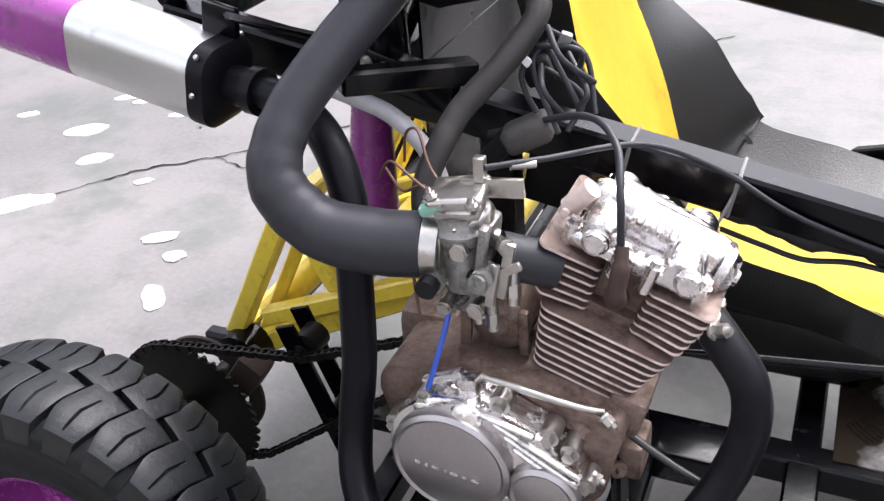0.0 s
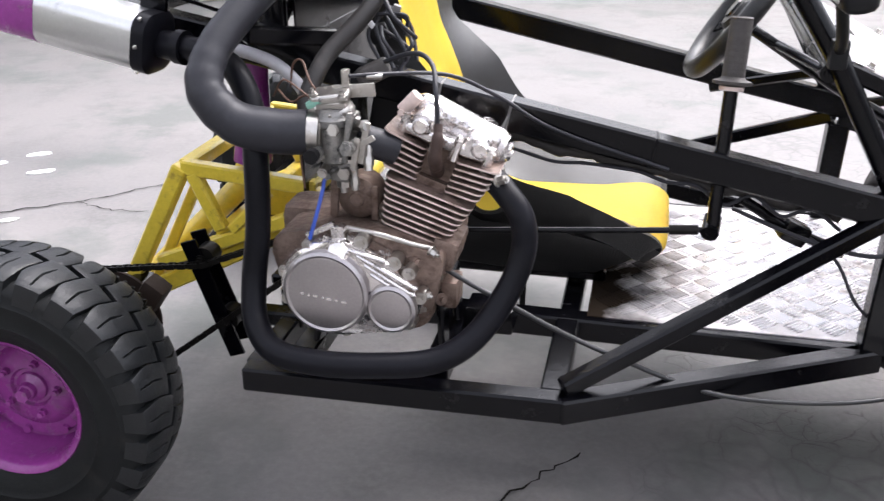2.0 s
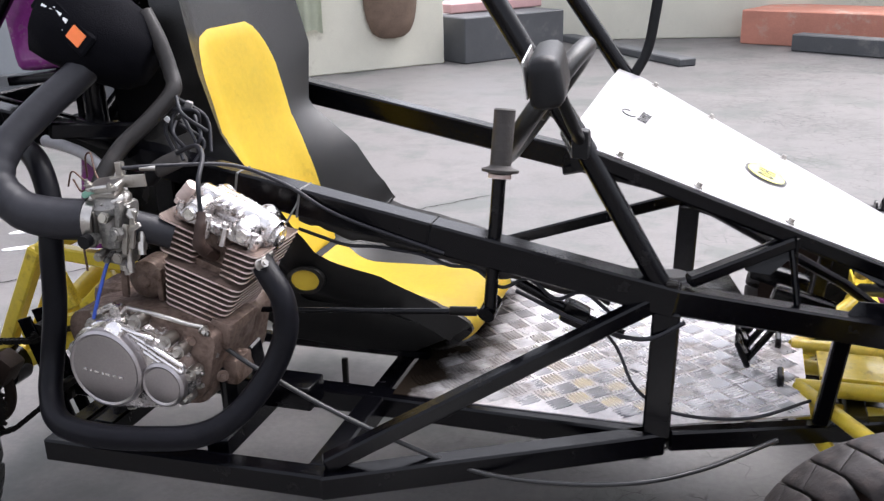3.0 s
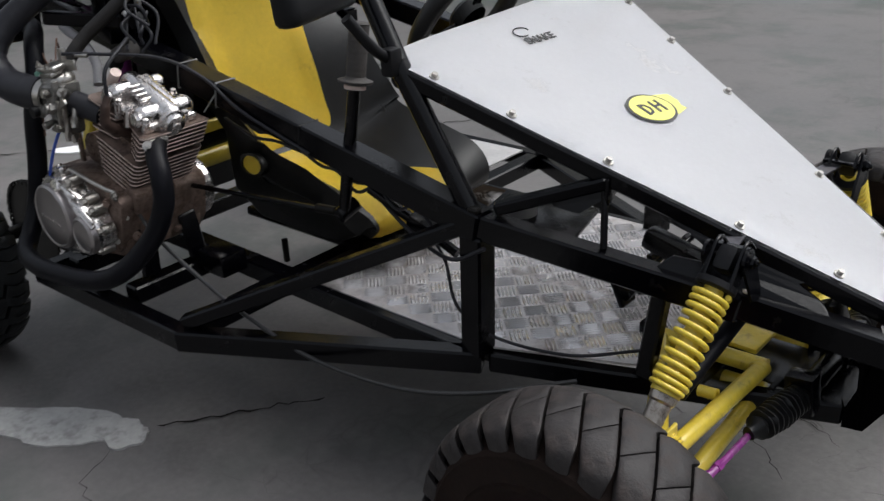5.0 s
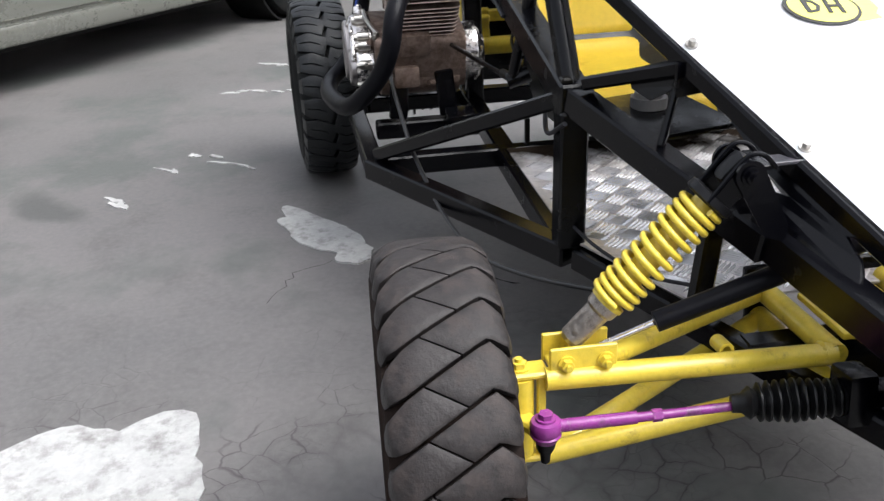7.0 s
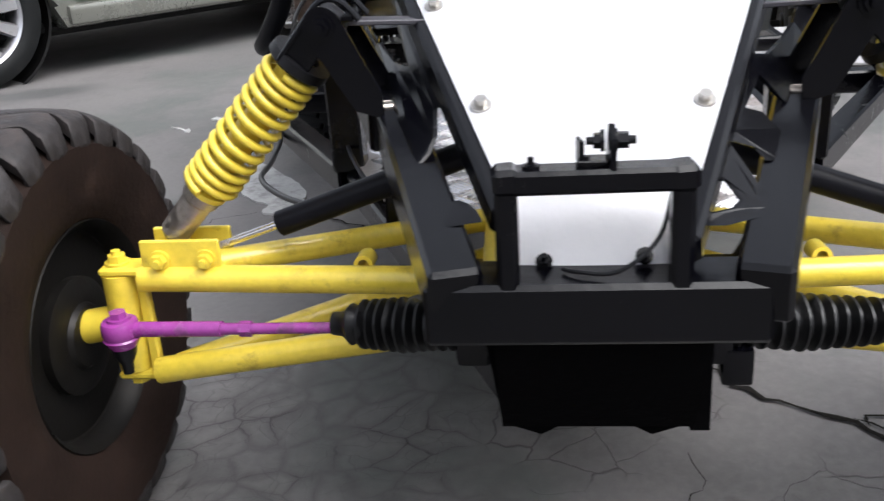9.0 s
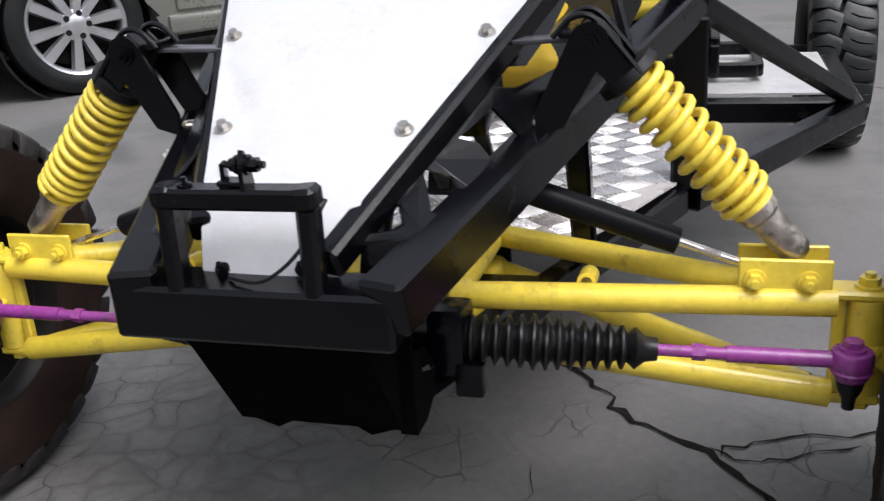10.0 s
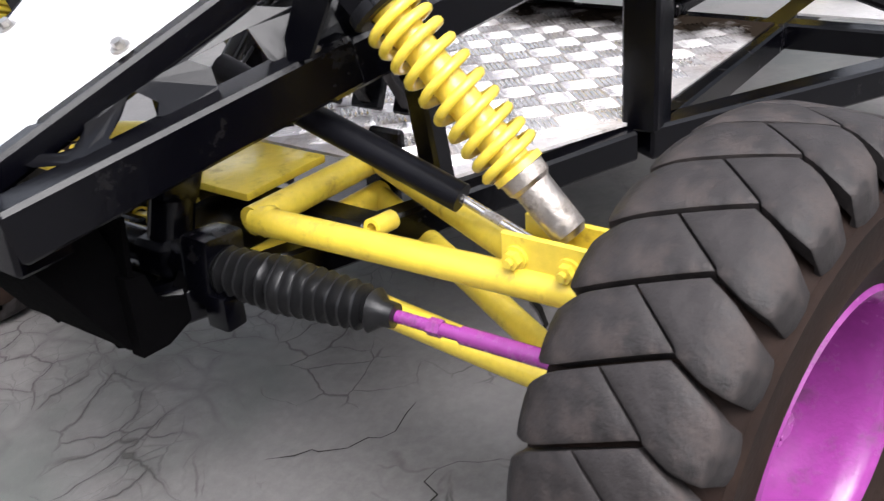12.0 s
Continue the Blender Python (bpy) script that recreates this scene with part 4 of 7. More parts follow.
# ---- wheels and suspension ----
def tread_block_mesh(name, side, count, R, half, depth, mat, style):
    """One tread block on the crown of a tyre whose axle is y; side: which half of the crown."""
    pitch = 2 * math.pi / count
    front = style.startswith("front")
    hand, bend, turn, rake = (1, 0.62, 0.8, 0.79) if style == "front" else (-1, 0.38, 0.62, 0.62)

    def groove(v):
        # slanted cross groove that kinks at one shoulder
        u = v / half
        if front:
            k = hand * u
            return -rake * pitch * u if k < bend else hand * pitch * (-rake * bend + turn * (k - bend))
        return pitch * (0.55 * max(-0.45, min(u, 0.5)) - 0.12 * max(0.0, abs(u) - 0.5))

    def middle(t):
        # sipe that crosses the crown from groove to groove
        return ((-0.40 + 0.60 * t) * half if front else (0.20 - 0.22 * t) * half) + 0.0011 * side

    def gap(u):
        return (0.088 + 0.26 * max(0.0, (u - 0.66) / 0.34) ** 1.4) * pitch if front else (0.052 + 0.30 * max(0.0, (u - 0.55) / 0.45) ** 1.3) * pitch

    nv, nt = 9, (6 if front else 8)
    bm = bm_new()

    def P(a, y, r):
        return Vector((r * math.sin(a), y, r * math.cos(a)))

    top, low = [], []
    ts = [0, 0.05, 0.28, 0.5, 0.72, 0.95, 1] if front else [0, 0.05, 0.28, 0.47, 0.51, 0.55, 0.74, 0.95, 1]
    for i in range(nv + 1):
        rt, rl = [], []
        for j, t in enumerate(ts):
            v0 = middle(t)
            f = (0, 0.05, 0.2, 0.35, 0.5, 0.64, 0.76, 0.87, 0.95, 1)[i]
            # the outer end of each block is rounded off
            end = side * half * (1 - (0.045 * abs(2 * t - 1) ** 4 if front else 0.0))
            v = v0 + (end - v0) * f
            u = abs(v) / half
            a = groove(v) + gap(u) / 2 + (pitch - gap(u)) * t
            r = R - ((0.016 if front else 0.011) * max(0.0, (u - 0.50) / 0.50) ** 2) - 0.004 * u * u
            if j in (0, nt) or i in (0, nv):
                r -= 0.0018 if front else 0.0012
            if not front and j == 4 and 3 <= i <= 6:
                # short moulded slot in each lug
                r -= 0.006
            if i == nv:
                # the lug runs down on to the sidewall
                v, r = (v * 1.03, R - 0.040) if front else (v * 1.035, R - 0.048)
            rt.append(bm.verts.new(P(a, v, r)))
            rl.append(bm.verts.new(P(a, v * (1.01 if i < nv else 0.9), r - depth)))
        top.append(rt)
        low.append(rl)
    for i in range(nv):
        for j in range(nt):
            bm.faces.new((top[i][j], top[i + 1][j], top[i + 1][j + 1], top[i][j + 1]))
    rim = [(i, 0) for i in range(nv + 1)] + [(nv, j) for j in range(1, nt + 1)] + [(i, nt) for i in range(nv - 1, -1, -1)] + [(0, j) for j in range(nt - 1, 0, -1)]
    for (i, j), (k, l) in zip(rim, rim[1:] + rim[:1]):
        bm.faces.new((low[i][j], low[k][l], top[k][l], top[i][j]))
    return finish(name, bm, mat, 40)


TYRE_R, TYRE_HALF = 0.272, 0.080
FRONT_R, FRONT_HALF = 0.264, 0.075
YAXIS = Matrix(((0, 1, 0, 0), (1, 0, 0, 0), (0, 0, 1, 0), (0, 0, 0, 1)))  # lathe x becomes y

DISH = Matrix.Translation((0, 0.024, 0)) @ YAXIS


def make_wheel(style):
    """A wheel on the y axis whose outer face looks towards -y."""
    tread = M_TREAD if style.startswith("front") else M_TREAD_REAR
    side = M_SIDEWALL if style.startswith("front") else M_TYRE
    bm = bm_new()
    # rim: outer lip, barrel, recessed disc
    add_lathe(bm, [(-0.058, 0.134), (-0.062, 0.138), (-0.066, 0.134), (-0.062, 0.126), (-0.054, 0.121), (-0.030, 0.121), (0.014, 0.119), (0.028, 0.116), (0.030, 0.110), (0.021, 0.105), (0.021, 0.084), (0.015, 0.076), (0.010, 0.064), (0.008, 0.040), (0.014, 0.036), (0.014, 0.0001)], YAXIS, 48)
    wheel = part("wheel", bm, M_PURPLE, buggy, "purple painted steel rim with chunky industrial tyre")
    bm = bm_new()
    add_lathe(bm, [(0.027, 0.116), (0.034, 0.124), (0.055, 0.128), (0.064, 0.136), (0.060, 0.138)], YAXIS, 48)
    add_lathe(bm, [(0.0325, 0.122), (0.0325, 0.0001)], YAXIS, 48)
    part("inner_rim", bm, M_CHAIN, wheel, "dark inner half of the rim")
    bm = bm_new()
    R0 = FRONT_R - 0.017 if style.startswith("front") else TYRE_R - 0.017
    prof = [(-0.060, 0.132), (-0.070, 0.140), (-0.079, 0.165), (-0.081, 0.172), (-0.084, 0.175), (-0.082, 0.178), (-0.083, 0.195), (-0.084, 0.213), (-0.0855, 0.216), (-0.083, 0.219), (-0.081, 0.232), (-0.078, R0 - 0.012), (-0.060, R0 - 0.002), (-0.03, R0), (0.03, R0), (0.060, R0 - 0.002), (0.078, R0 - 0.012), (0.082, 0.225), (0.083, 0.195), (0.079, 0.165), (0.070, 0.140), (0.060, 0.132)]
    if style.startswith("front"):
        prof = [(x * 0.92, r if r < 0.2 else (min(r, R0 - 0.024) if abs(x) > 0.07 else (R0 - 0.016 if abs(x) > 0.05 else r))) for x, r in prof]
    add_lathe(bm, prof, YAXIS, 64)
    part("tyre", bm, side, wheel, "worn dusty black rubber tyre", smooth=50)
    count = 28 if style.startswith("front") else 26
    for sd in (-1, 1):
        me = tread_block_mesh("tread_block", sd, count, *((FRONT_R, FRONT_HALF) if style.startswith("front") else (TYRE_R, TYRE_HALF)), 0.016, tread, style)
        for k in range(count):
            piece("tread_block", me, wheel, Matrix.Rotation(2 * math.pi * (k + (0.42 if sd > 0 and style == "rear" else 0)) / count, 4, "Y"))
    # hub, studs and split-rim nuts
    bm = bm_new()
    add_lathe(bm, [(-0.006, 0.030), (-0.016, 0.029), (-0.020, 0.024), (-0.024, 0.017), (-0.034, 0.015), (-0.036, 0.011), (-0.036, 0.0001)], DISH, 24)
    part("hub", bm, M_PURPLE, wheel)
    bm = bm_new()
    add_hex(bm, V(0, -0.012, 0), V(0, -0.024, 0), 0.013)
    part("axle_nut", bm, M_PURPLE, wheel)
    for k in range(5):
        a = 2 * math.pi * k / 5 + 0.3
        p = V(0.052 * math.cos(a), 0.009, 0.052 * math.sin(a))
        bm = bm_new()
        add_hex(bm, p, p + V(0, -0.010, 0), 0.0085)
        add_cyl(bm, p + V(0, -0.010, 0), p + V(0, -0.016, 0), 0.005, n=10)
        part("wheel_nut", bm, M_PURPLE, wheel)
    for k in range(8):
        a = 2 * math.pi * k / 8
        p = V(0.101 * math.cos(a), 0.022, 0.101 * math.sin(a))
        bm = bm_new()
        add_hex(bm, p + V(0, 0.004, 0), p + V(0, -0.009, 0), 0.0085)
        part("rim_bolt", bm, M_PURPLE, wheel)
    bm = bm_new()
    add_tube(bm, smooth_path([V(-0.055, 0.018, -0.085), V(-0.058, 0.0, -0.09), V(-0.070, -0.035, -0.105)]), 0.0035, 8)
    part("valve_stem", bm, M_PURPLE, wheel)
    # dark brake drum and hub on the inner side
    bm = bm_new()
    add_lathe(bm, [(0.028, 0.0001), (0.028, 0.070), (0.044, 0.070), (0.048, 0.062), (0.048, 0.040), (0.054, 0.036), (0.056, 0.0001)], YAXIS, 36)
    part("brake_drum", bm, M_CHAIN, wheel, "dark oily brake drum")
    return wheel


front_wheel = make_wheel("front")
front_wheel.matrix_basis = pose(0.509, -0.628, FRONT_R, 0, 0, -2.5)
left_wheel = make_wheel("front_left")
left_wheel.matrix_basis = pose(0.502, 0.624, FRONT_R * 0.97, 0, 0, 180 - 9.7) @ Matrix.Scale(0.97, 4)
rear_wheel = make_wheel("rear")
rear_wheel.matrix_basis = pose(-1.39, -0.708, TYRE_R, 0, 17, 3.5)
copy_thing(rear_wheel, pose(-1.39, 0.690, TYRE_R, 0, 30, 180))

for s in (-1, 1):
    A = lambda *v: V(v[0], s * v[1], v[2])
    # wishbones
    for name, zi, zo, mat in (("upper_arm", 0.338, 0.343, M_YELLOW), ("lower_arm", 0.290, 0.226 if s < 0 else 0.240, M_YELLOW)):
        bm = bm_new()
        add_tube(bm, [A(0.546, 0.094, zi), A(0.338, 0.100, zi)], 0.0165, 14)
        arm = part(name, bm, mat, buggy, "yellow painted tubular wishbone", smooth=50)
        runs = [(A(0.540, 0.095, zi), A(0.527, 0.490, zo), 0.0155), (A(0.345, 0.100, zi), A(0.515, 0.42 if name == "upper_arm" else 0.47, zo + (0.010 if name == "upper_arm" else 0)), 0.0145)]
        for p, q, r in runs:
            bm = bm_new()
            add_tube(bm, [p, q], r, 14)
            part("arm_tube", bm, mat, arm, smooth=50)
        # weld bead ring
        bm = bm_new()
        add_lathe(bm, [(-0.004, 0.0155), (-0.002, 0.0178), (0.002, 0.0172), (0.005, 0.0155)], frame_of(A(0.537, 0.113, zi), A(0.515, 0.490, zo)), 14)
        part("weld_bead", bm, mat, arm, smooth=50)
        for x in ((0.565, 0.325) if name == "lower_arm" else (0.31,)):
            bm = bm_new()
            add_box(bm, (0.012, 0.05, 0.05), Matrix.Translation(A(x, 0.092, zi)), 0.003)
            part("pivot_tab", bm, M_BLACK, buggy)
        if name == "upper_arm":
            bm = bm_new()
            p = A(0.507, 0.240, 0.350)
            add_lathe(bm, [(-0.016, 0.006), (-0.016, 0.0105), (0.016, 0.0105), (0.016, 0.006)], frame_of(p, p + V(1, 0, 0.1)), 16, closed=True)
            part("stub", bm, M_YELLOW, arm)
            # shock bracket: two plates with bolts
            for x in (0.529, 0.487):
                bm = bm_new()
                add_box(bm, (0.006, 0.090, 0.040), Matrix.Translation(A(x, 0.440, 0.368)), 0.0015)
                part("bracket_plate", bm, M_YELLOW, arm)
            bm = bm_new()
            add_box(bm, (0.05, 0.088, 0.006), Matrix.Translation(A(0.508, 0.438, 0.354)), 0.0015)
            part("bracket_floor", bm, M_YELLOW, arm)
            for y in (0.411, 0.463):
                bolt(arm, A(0.532, y, 0.366), A(0.543, y, 0.366), 0.0085, M_YELLOW)
    # upright with king-pin barrel
    bm = bm_new()
    low = 0.226 if s < 0 else 0.240
    add_cyl(bm, A(0.513, 0.522, low), A(0.513, 0.522, 0.345), 0.0205, n=20)
    add_box(bm, (0.036, 0.055, 0.010), Matrix.Translation(A(0.513, 0.512, 0.350)), 0.003)
    add_box(bm, (0.036, 0.055, 0.010), Matrix.Translation(A(0.513, 0.512, low - 0.006)), 0.003)
    add_hex(bm, A(0.513, 0.522, low - 0.011), A(0.513, 0.522, low - 0.020), 0.011)
    add_box(bm, (0.012, 0.012, 0.352 - low), Matrix.Translation(A(0.520, 0.494, (0.350 + low) / 2)), 0.002)
    add_cyl(bm, A(0.513, 0.525, 0.285), A(0.511, 0.575, 0.275), 0.020, n=16)
    upright = part("upright", bm, M_YELLOW, buggy, "yellow painted steering upright")
    bolt(upright, A(0.513, 0.522, 0.355), A(0.513, 0.522, 0.366), 0.0105, M_YELLOW)
    bm = bm_new()
    add_beam(bm, A(0.513, 0.53, 0.29), A(0.572, 0.505, 0.292), 0.026, 0.014, 0.003)
    part("steering_lever", bm, M_YELLOW, upright)
    # track rod with ball joint
    bm = bm_new()
    inner = 0.28 if s > 0 else 0.22
    add_tube(bm, [A(0.577, 0.485, 0.304), A(0.584, 0.385, 0.307)], 0.0085, 14)
    add_tube(bm, [A(0.584, 0.390, 0.307), A(0.5865, 0.352, 0.308)], 0.0065, 12)
    add_hex(bm, A(0.5852, 0.365, 0.3075), A(0.5862, 0.352, 0.3078), 0.0085)
    add_tube(bm, [A(0.5865, 0.355, 0.308), A(0.592, inner, 0.311)], 0.0062, 12)
    rod = part("track_rod", bm, M_PURPLE, buggy, "purple painted steering track rod")
    bm = bm_new()
    add_lathe(bm, [(-0.022, 0.010), (-0.020, 0.015), (-0.010, 0.0205), (-0.008, 0.0188), (-0.004, 0.0205), (0.006, 0.0205), (0.010, 0.0185), (0.011, 0.0130), (0.014, 0.0125), (0.015, 0.0001)], frame_of(A(0.576, 0.502, 0.304), A(0.576, 0.502, 0.404)), 20)
    add_hex(bm, A(0.576, 0.502, 0.318), A(0.576, 0.502, 0.325), 0.0095)
    part("ball_joint", bm, M_PURPLE, rod)
    bm = bm_new()
    add_lathe(bm, [(0, 0.014), (0.010, 0.012), (0.020, 0.007), (0.032, 0.006), (0.032, 0.0001)], frame_of(A(0.576, 0.502, 0.283), A(0.576, 0.502, 0.20)), 16)
    part("joint_boot", bm, M_PLASTIC, rod)
    # rack bellows
    p, q = A(0.622, 0.125, 0.326), A(0.591, 0.318 if s > 0 else 0.262, 0.311 if s > 0 else 0.315)
    n = (q - p).length
    prof = [(0.0, 0.020), (0.006, 0.024)]
    k = 13 if s > 0 else 10
    for i in range(k):
        x = 0.010 + (n - 0.045) * i / (k - 1)
        big = 0.0285 - 0.0008 * abs(i - 5)
        prof += [(x - 0.0048, big - 0.0085), (x - 0.0012, big), (x + 0.0012, big), (x + 0.0048, big - 0.0085)]
    prof += [(n - 0.022, 0.022), (n - 0.012, 0.013), (n, 0.012), (n, 0.0001)]
    bm = bm_new()
    add_lathe(bm, prof, frame_of(p, q), 26)
    rd = random.Random(40 + s)
    for v in bm.verts:
        # small dents in the folds
        h = math.sin(v.co.y * 90 + v.co.z * 140 + s) * math.sin(v.co.x * 150 + 2)
        v.co.z += 0.0014 * h
        v.co.x += 0.0012 * h
    part("steering_bellows", bm, M_BELLOWS, buggy, "black ribbed rubber steering bellows", smooth=60)
    # gas strut
    p, q, e = A(0.522, 0.060, 0.494), A(0.498, 0.333, 0.393), A(0.500, 0.425, 0.362)
    bm = bm_new()
    add_cyl(bm, p, q, 0.0145, n=20)
    strut = part("gas_strut", bm, M_HEATPAINT, buggy, "black gas strut with chrome rod")
    bm = bm_new()
    add_cyl(bm, q, e, 0.0048, n=12)
    part("rod", bm, M_CHROME, strut)
    # spring and damper
    top, bot = A(0.529, 0.250, 0.612), A(0.508, 0.452, 0.388)
    ax = (bot - top).normalized()
    s0, s1 = 0.062, 0.226
    fr = frame_of(top, bot)
    bm = bm_new()
    turns, steps = (12.0 if s < 0 else 10.0), 18
    path = []
    for i in range(int(turns * steps) + 1):
        t = i / (turns * steps)
        # closed coils at both ends, open in the middle
        w = t + 0.035 * math.sin(2 * math.pi * t) * -1
        a = 2 * math.pi * turns * t
        path.append(fr @ Vector((s0 + (s1 - s0) * w, 0.0265 * math.cos(a), 0.0265 * math.sin(a) * s)))
    add_tube(bm, path, 0.0048, 8)
    damper = None
    body = bm_new()
    add_lathe(body, [(0.046, 0.010), (0.048, 0.016), (0.225, 0.016), (0.228, 0.024), (0.234, 0.024), (0.236, 0.017), (0.262, 0.015), (0.266, 0.0001)], fr, 22)
    damper = part("shock_absorber", body, M_YELLOW, buggy, "yellow coil-over shock absorber")
    part("spring", bm, M_YELLOW, damper, smooth=60)
    bm = bm_new()
    add_lathe(bm, [(0.042, 0.018), (0.044, 0.032), (0.054, 0.033), (0.057, 0.029), (0.057, 0.018)], fr, 26, closed=True)
    part("spring_cap", bm, M_PLASTIC, damper)
    bm = bm_new()
    add_lathe(bm, [(0.232, 0.017), (0.234, 0.022), (0.246, 0.021), (0.250, 0.0175), (0.300, 0.0165), (0.306, 0.012), (0.306, 0.0001)], fr, 22)
    part("lower_mount", bm, M_WORNFOOT, damper, "bare metal damper foot")
    bm = bm_new()
    add_box(bm, (0.045, 0.034, 0.036), fr @ Matrix.Translation((0.006, 0, 0)), 0.012, seg=2)
    part("upper_eye", bm, M_PLASTIC, damper)
    for dx in (-0.024, 0.024):
        bm = bm_new()
        add_box(bm, (0.062, 0.030, 0.004), Matrix.Translation((dx, 0, 0)) @ fr @ Matrix.Translation((0.018, 0, 0)) @ Matrix.Rotation(radians(90), 4, "X"), 0.001)
        part("fork_plate", bm, M_BLACK, damper)
    # shock tower: two cheeks, web and bolt
    tower = None
    for x in (0.556, 0.490):
        bm = bm_new()
        pts = hull(ring2(0.250, 0.612, 0.019, 18) + [(0.224, 0.530), (0.197, 0.522), (0.196, 0.545)])
        mm = Matrix(((0, 0, 1, x), (s, 0, 0, 0), (0, 1, 0, 0), (0, 0, 0, 1)))
        add_prism(bm, pts, mm, 0.005)
        cheek = part("shock_tower", bm, M_BLACK, buggy, "black welded shock mount", smooth=0)
        tower = tower or cheek
    bm = bm_new()
    add_box(bm, (0.030, 0.098, 0.005), Matrix.Translation(A(0.505, 0.203, 0.608)) @ pose(0, 0, 0, s * 3, 0, -s * 10), 0.001)
    part("top_strap", bm, M_STRAP, tower, "grey scuffed flat strap")
    # bent round bar over the damper eye
    bm = bm_new()
    for x in (0.507, 0.552):
        add_tube(bm, smooth_path([A(x, 0.298, 0.580), A(x, 0.276, 0.607), A(x, 0.252, 0.634), A(x, 0.232, 0.634), A(x, 0.214, 0.616)], 5), 0.0032, 8)
    part("bent_bar", bm, M_BLACK, tower)
    bm = bm_new()
    add_box(bm, (0.062, 0.012, 0.006), Matrix.Translation(A(0.523, 0.226, 0.618)), 0.001)
    part("bridge", bm, M_BLACK, tower)
    bolt(tower, A(0.561, 0.250, 0.612), A(0.570, 0.250, 0.612), 0.0095, M_BLACK)
    bm = bm_new()
    add_beam(bm, A(0.378, 0.221, 0.325), A(0.402, 0.214, 0.512), 0.028, 0.03, 0.004)
    part("nose_upright", bm, M_BLACK, buggy)

# steering rack, column and wheel
bm = bm_new()
add_cyl(bm, V(0.622, -0.125, 0.326), V(0.622, 0.125, 0.326), 0.019, n=18)
add_cyl(bm, V(0.622, 0.045, 0.31), V(0.60, 0.045, 0.385), 0.024, n=16)
add_box(bm, (0.05, 0.05, 0.04), pose(0.62, 0.045, 0.325), 0.006)
part("steering_rack", bm, M_BLACK, buggy, "black steering rack with pinion housing")
tube_part("steering_column", [V(0.60, 0.03, 0.385), V(0.42, 0.01, 0.52), V(0.02, 0.0, 0.73), V(-0.19, 0.0, 0.862)], 0.011, M_BLACK, buggy, smooth_it=False)
ST = V(-0.185, 0.0, 0.872)
fw = frame_of(ST, ST + V(-0.82, 0, 0.57))
bm = bm_new()
add_lathe(bm, [(0.0195 * math.cos(a), 0.136 + 0.0195 * math.sin(a)) for a in [2 * math.pi * k / 12 for k in range(12)]], fw, 40, closed=True)
steer = part("steering_wheel", bm, M_SEAT_B, buggy, "small black steering wheel with a thick rim", smooth=60)
for a in (90, 210, 330):
    bm = bm_new()
    d = V(0, math.cos(radians(a)), math.sin(radians(a)))
    add_beam(bm, fw @ (d * 0.02 + V(-0.01, 0, 0)), fw @ (d * 0.128), 0.024, 0.005, 0.001, up=fw.to_3x3() @ V(1, 0, 0))
    part("spoke", bm, M_BLACK, steer)
bm = bm_new()
add_lathe(bm, [(-0.02, 0.035), (0.004, 0.042), (0.012, 0.036), (0.014, 0.0001)], fw, 24)
part("hub_pad", bm, M_SEAT_B, steer, "black padded hub")
bm = bm_new()
add_lathe(bm, [(0.013, 0.0001), (0.013, 0.022), (0.017, 0.020), (0.018, 0.0001)], fw, 20)
part("hub_cap", bm, M_BLACK, steer)


# ---- engine ----
ENG_Y = -0.485
CB = V(-0.705, ENG_Y, 0.575)                 # foot of the cylinder
CA = V(0.325, 0, 0.946).normalized()         # its axis, leaning forward
CW = V(0.946, 0, -0.325).normalized()        # across, towards the front
CM = Matrix((CW, V(0, 1, 0), CA)).transposed().to_4x4()
CM.translation = CB


def rounded(w, d, r=0.012, n=4):
    pts = []
    for cx, cy, a0 in ((w - r, d - r, 0), (-w + r, d - r, 90), (-w + r, -d + r, 180), (w - r, -d + r, 270)):
        for k in range(n + 1):
            a = radians(a0 + 90 * k / n)
            pts.append((cx + r * math.cos(a), cy + r * math.sin(a)))
    return pts


def lump(parent, name, size, m, mat, bevel=0.006, seg=2, label="", taper=None):
    bm = bm_new()
    add_box(bm, size, m, bevel, taper, seg)
    return part(name, bm, mat, parent, label, smooth=50)


# crankcase: two halves with a rounded outline
case_outline = hull(ring2(-0.865, 0.500, 0.062) + ring2(-0.715, 0.480, 0.058) + ring2(-0.82, 0.545, 0.05) + ring2(-0.66, 0.545, 0.020) + ring2(-0.755, 0.575, 0.016) + ring2(-0.91, 0.55, 0.03))
bm = bm_new()
add_prism(bm, case_outline, xz(-0.385), 0.215, 0.006)
engine = part("engine", bm, M_CAST, buggy, "grimy air-cooled single-cylinder motorcycle engine with polished covers", smooth=50)
# lower case and sump
bm = bm_new()
add_prism(bm, hull(ring2(-0.86, 0.462, 0.04) + ring2(-0.70, 0.455, 0.04) + ring2(-0.78, 0.435, 0.03)), xz(-0.40), 0.19, 0.006)
part("sump", bm, M_CAST, engine, smooth=50)
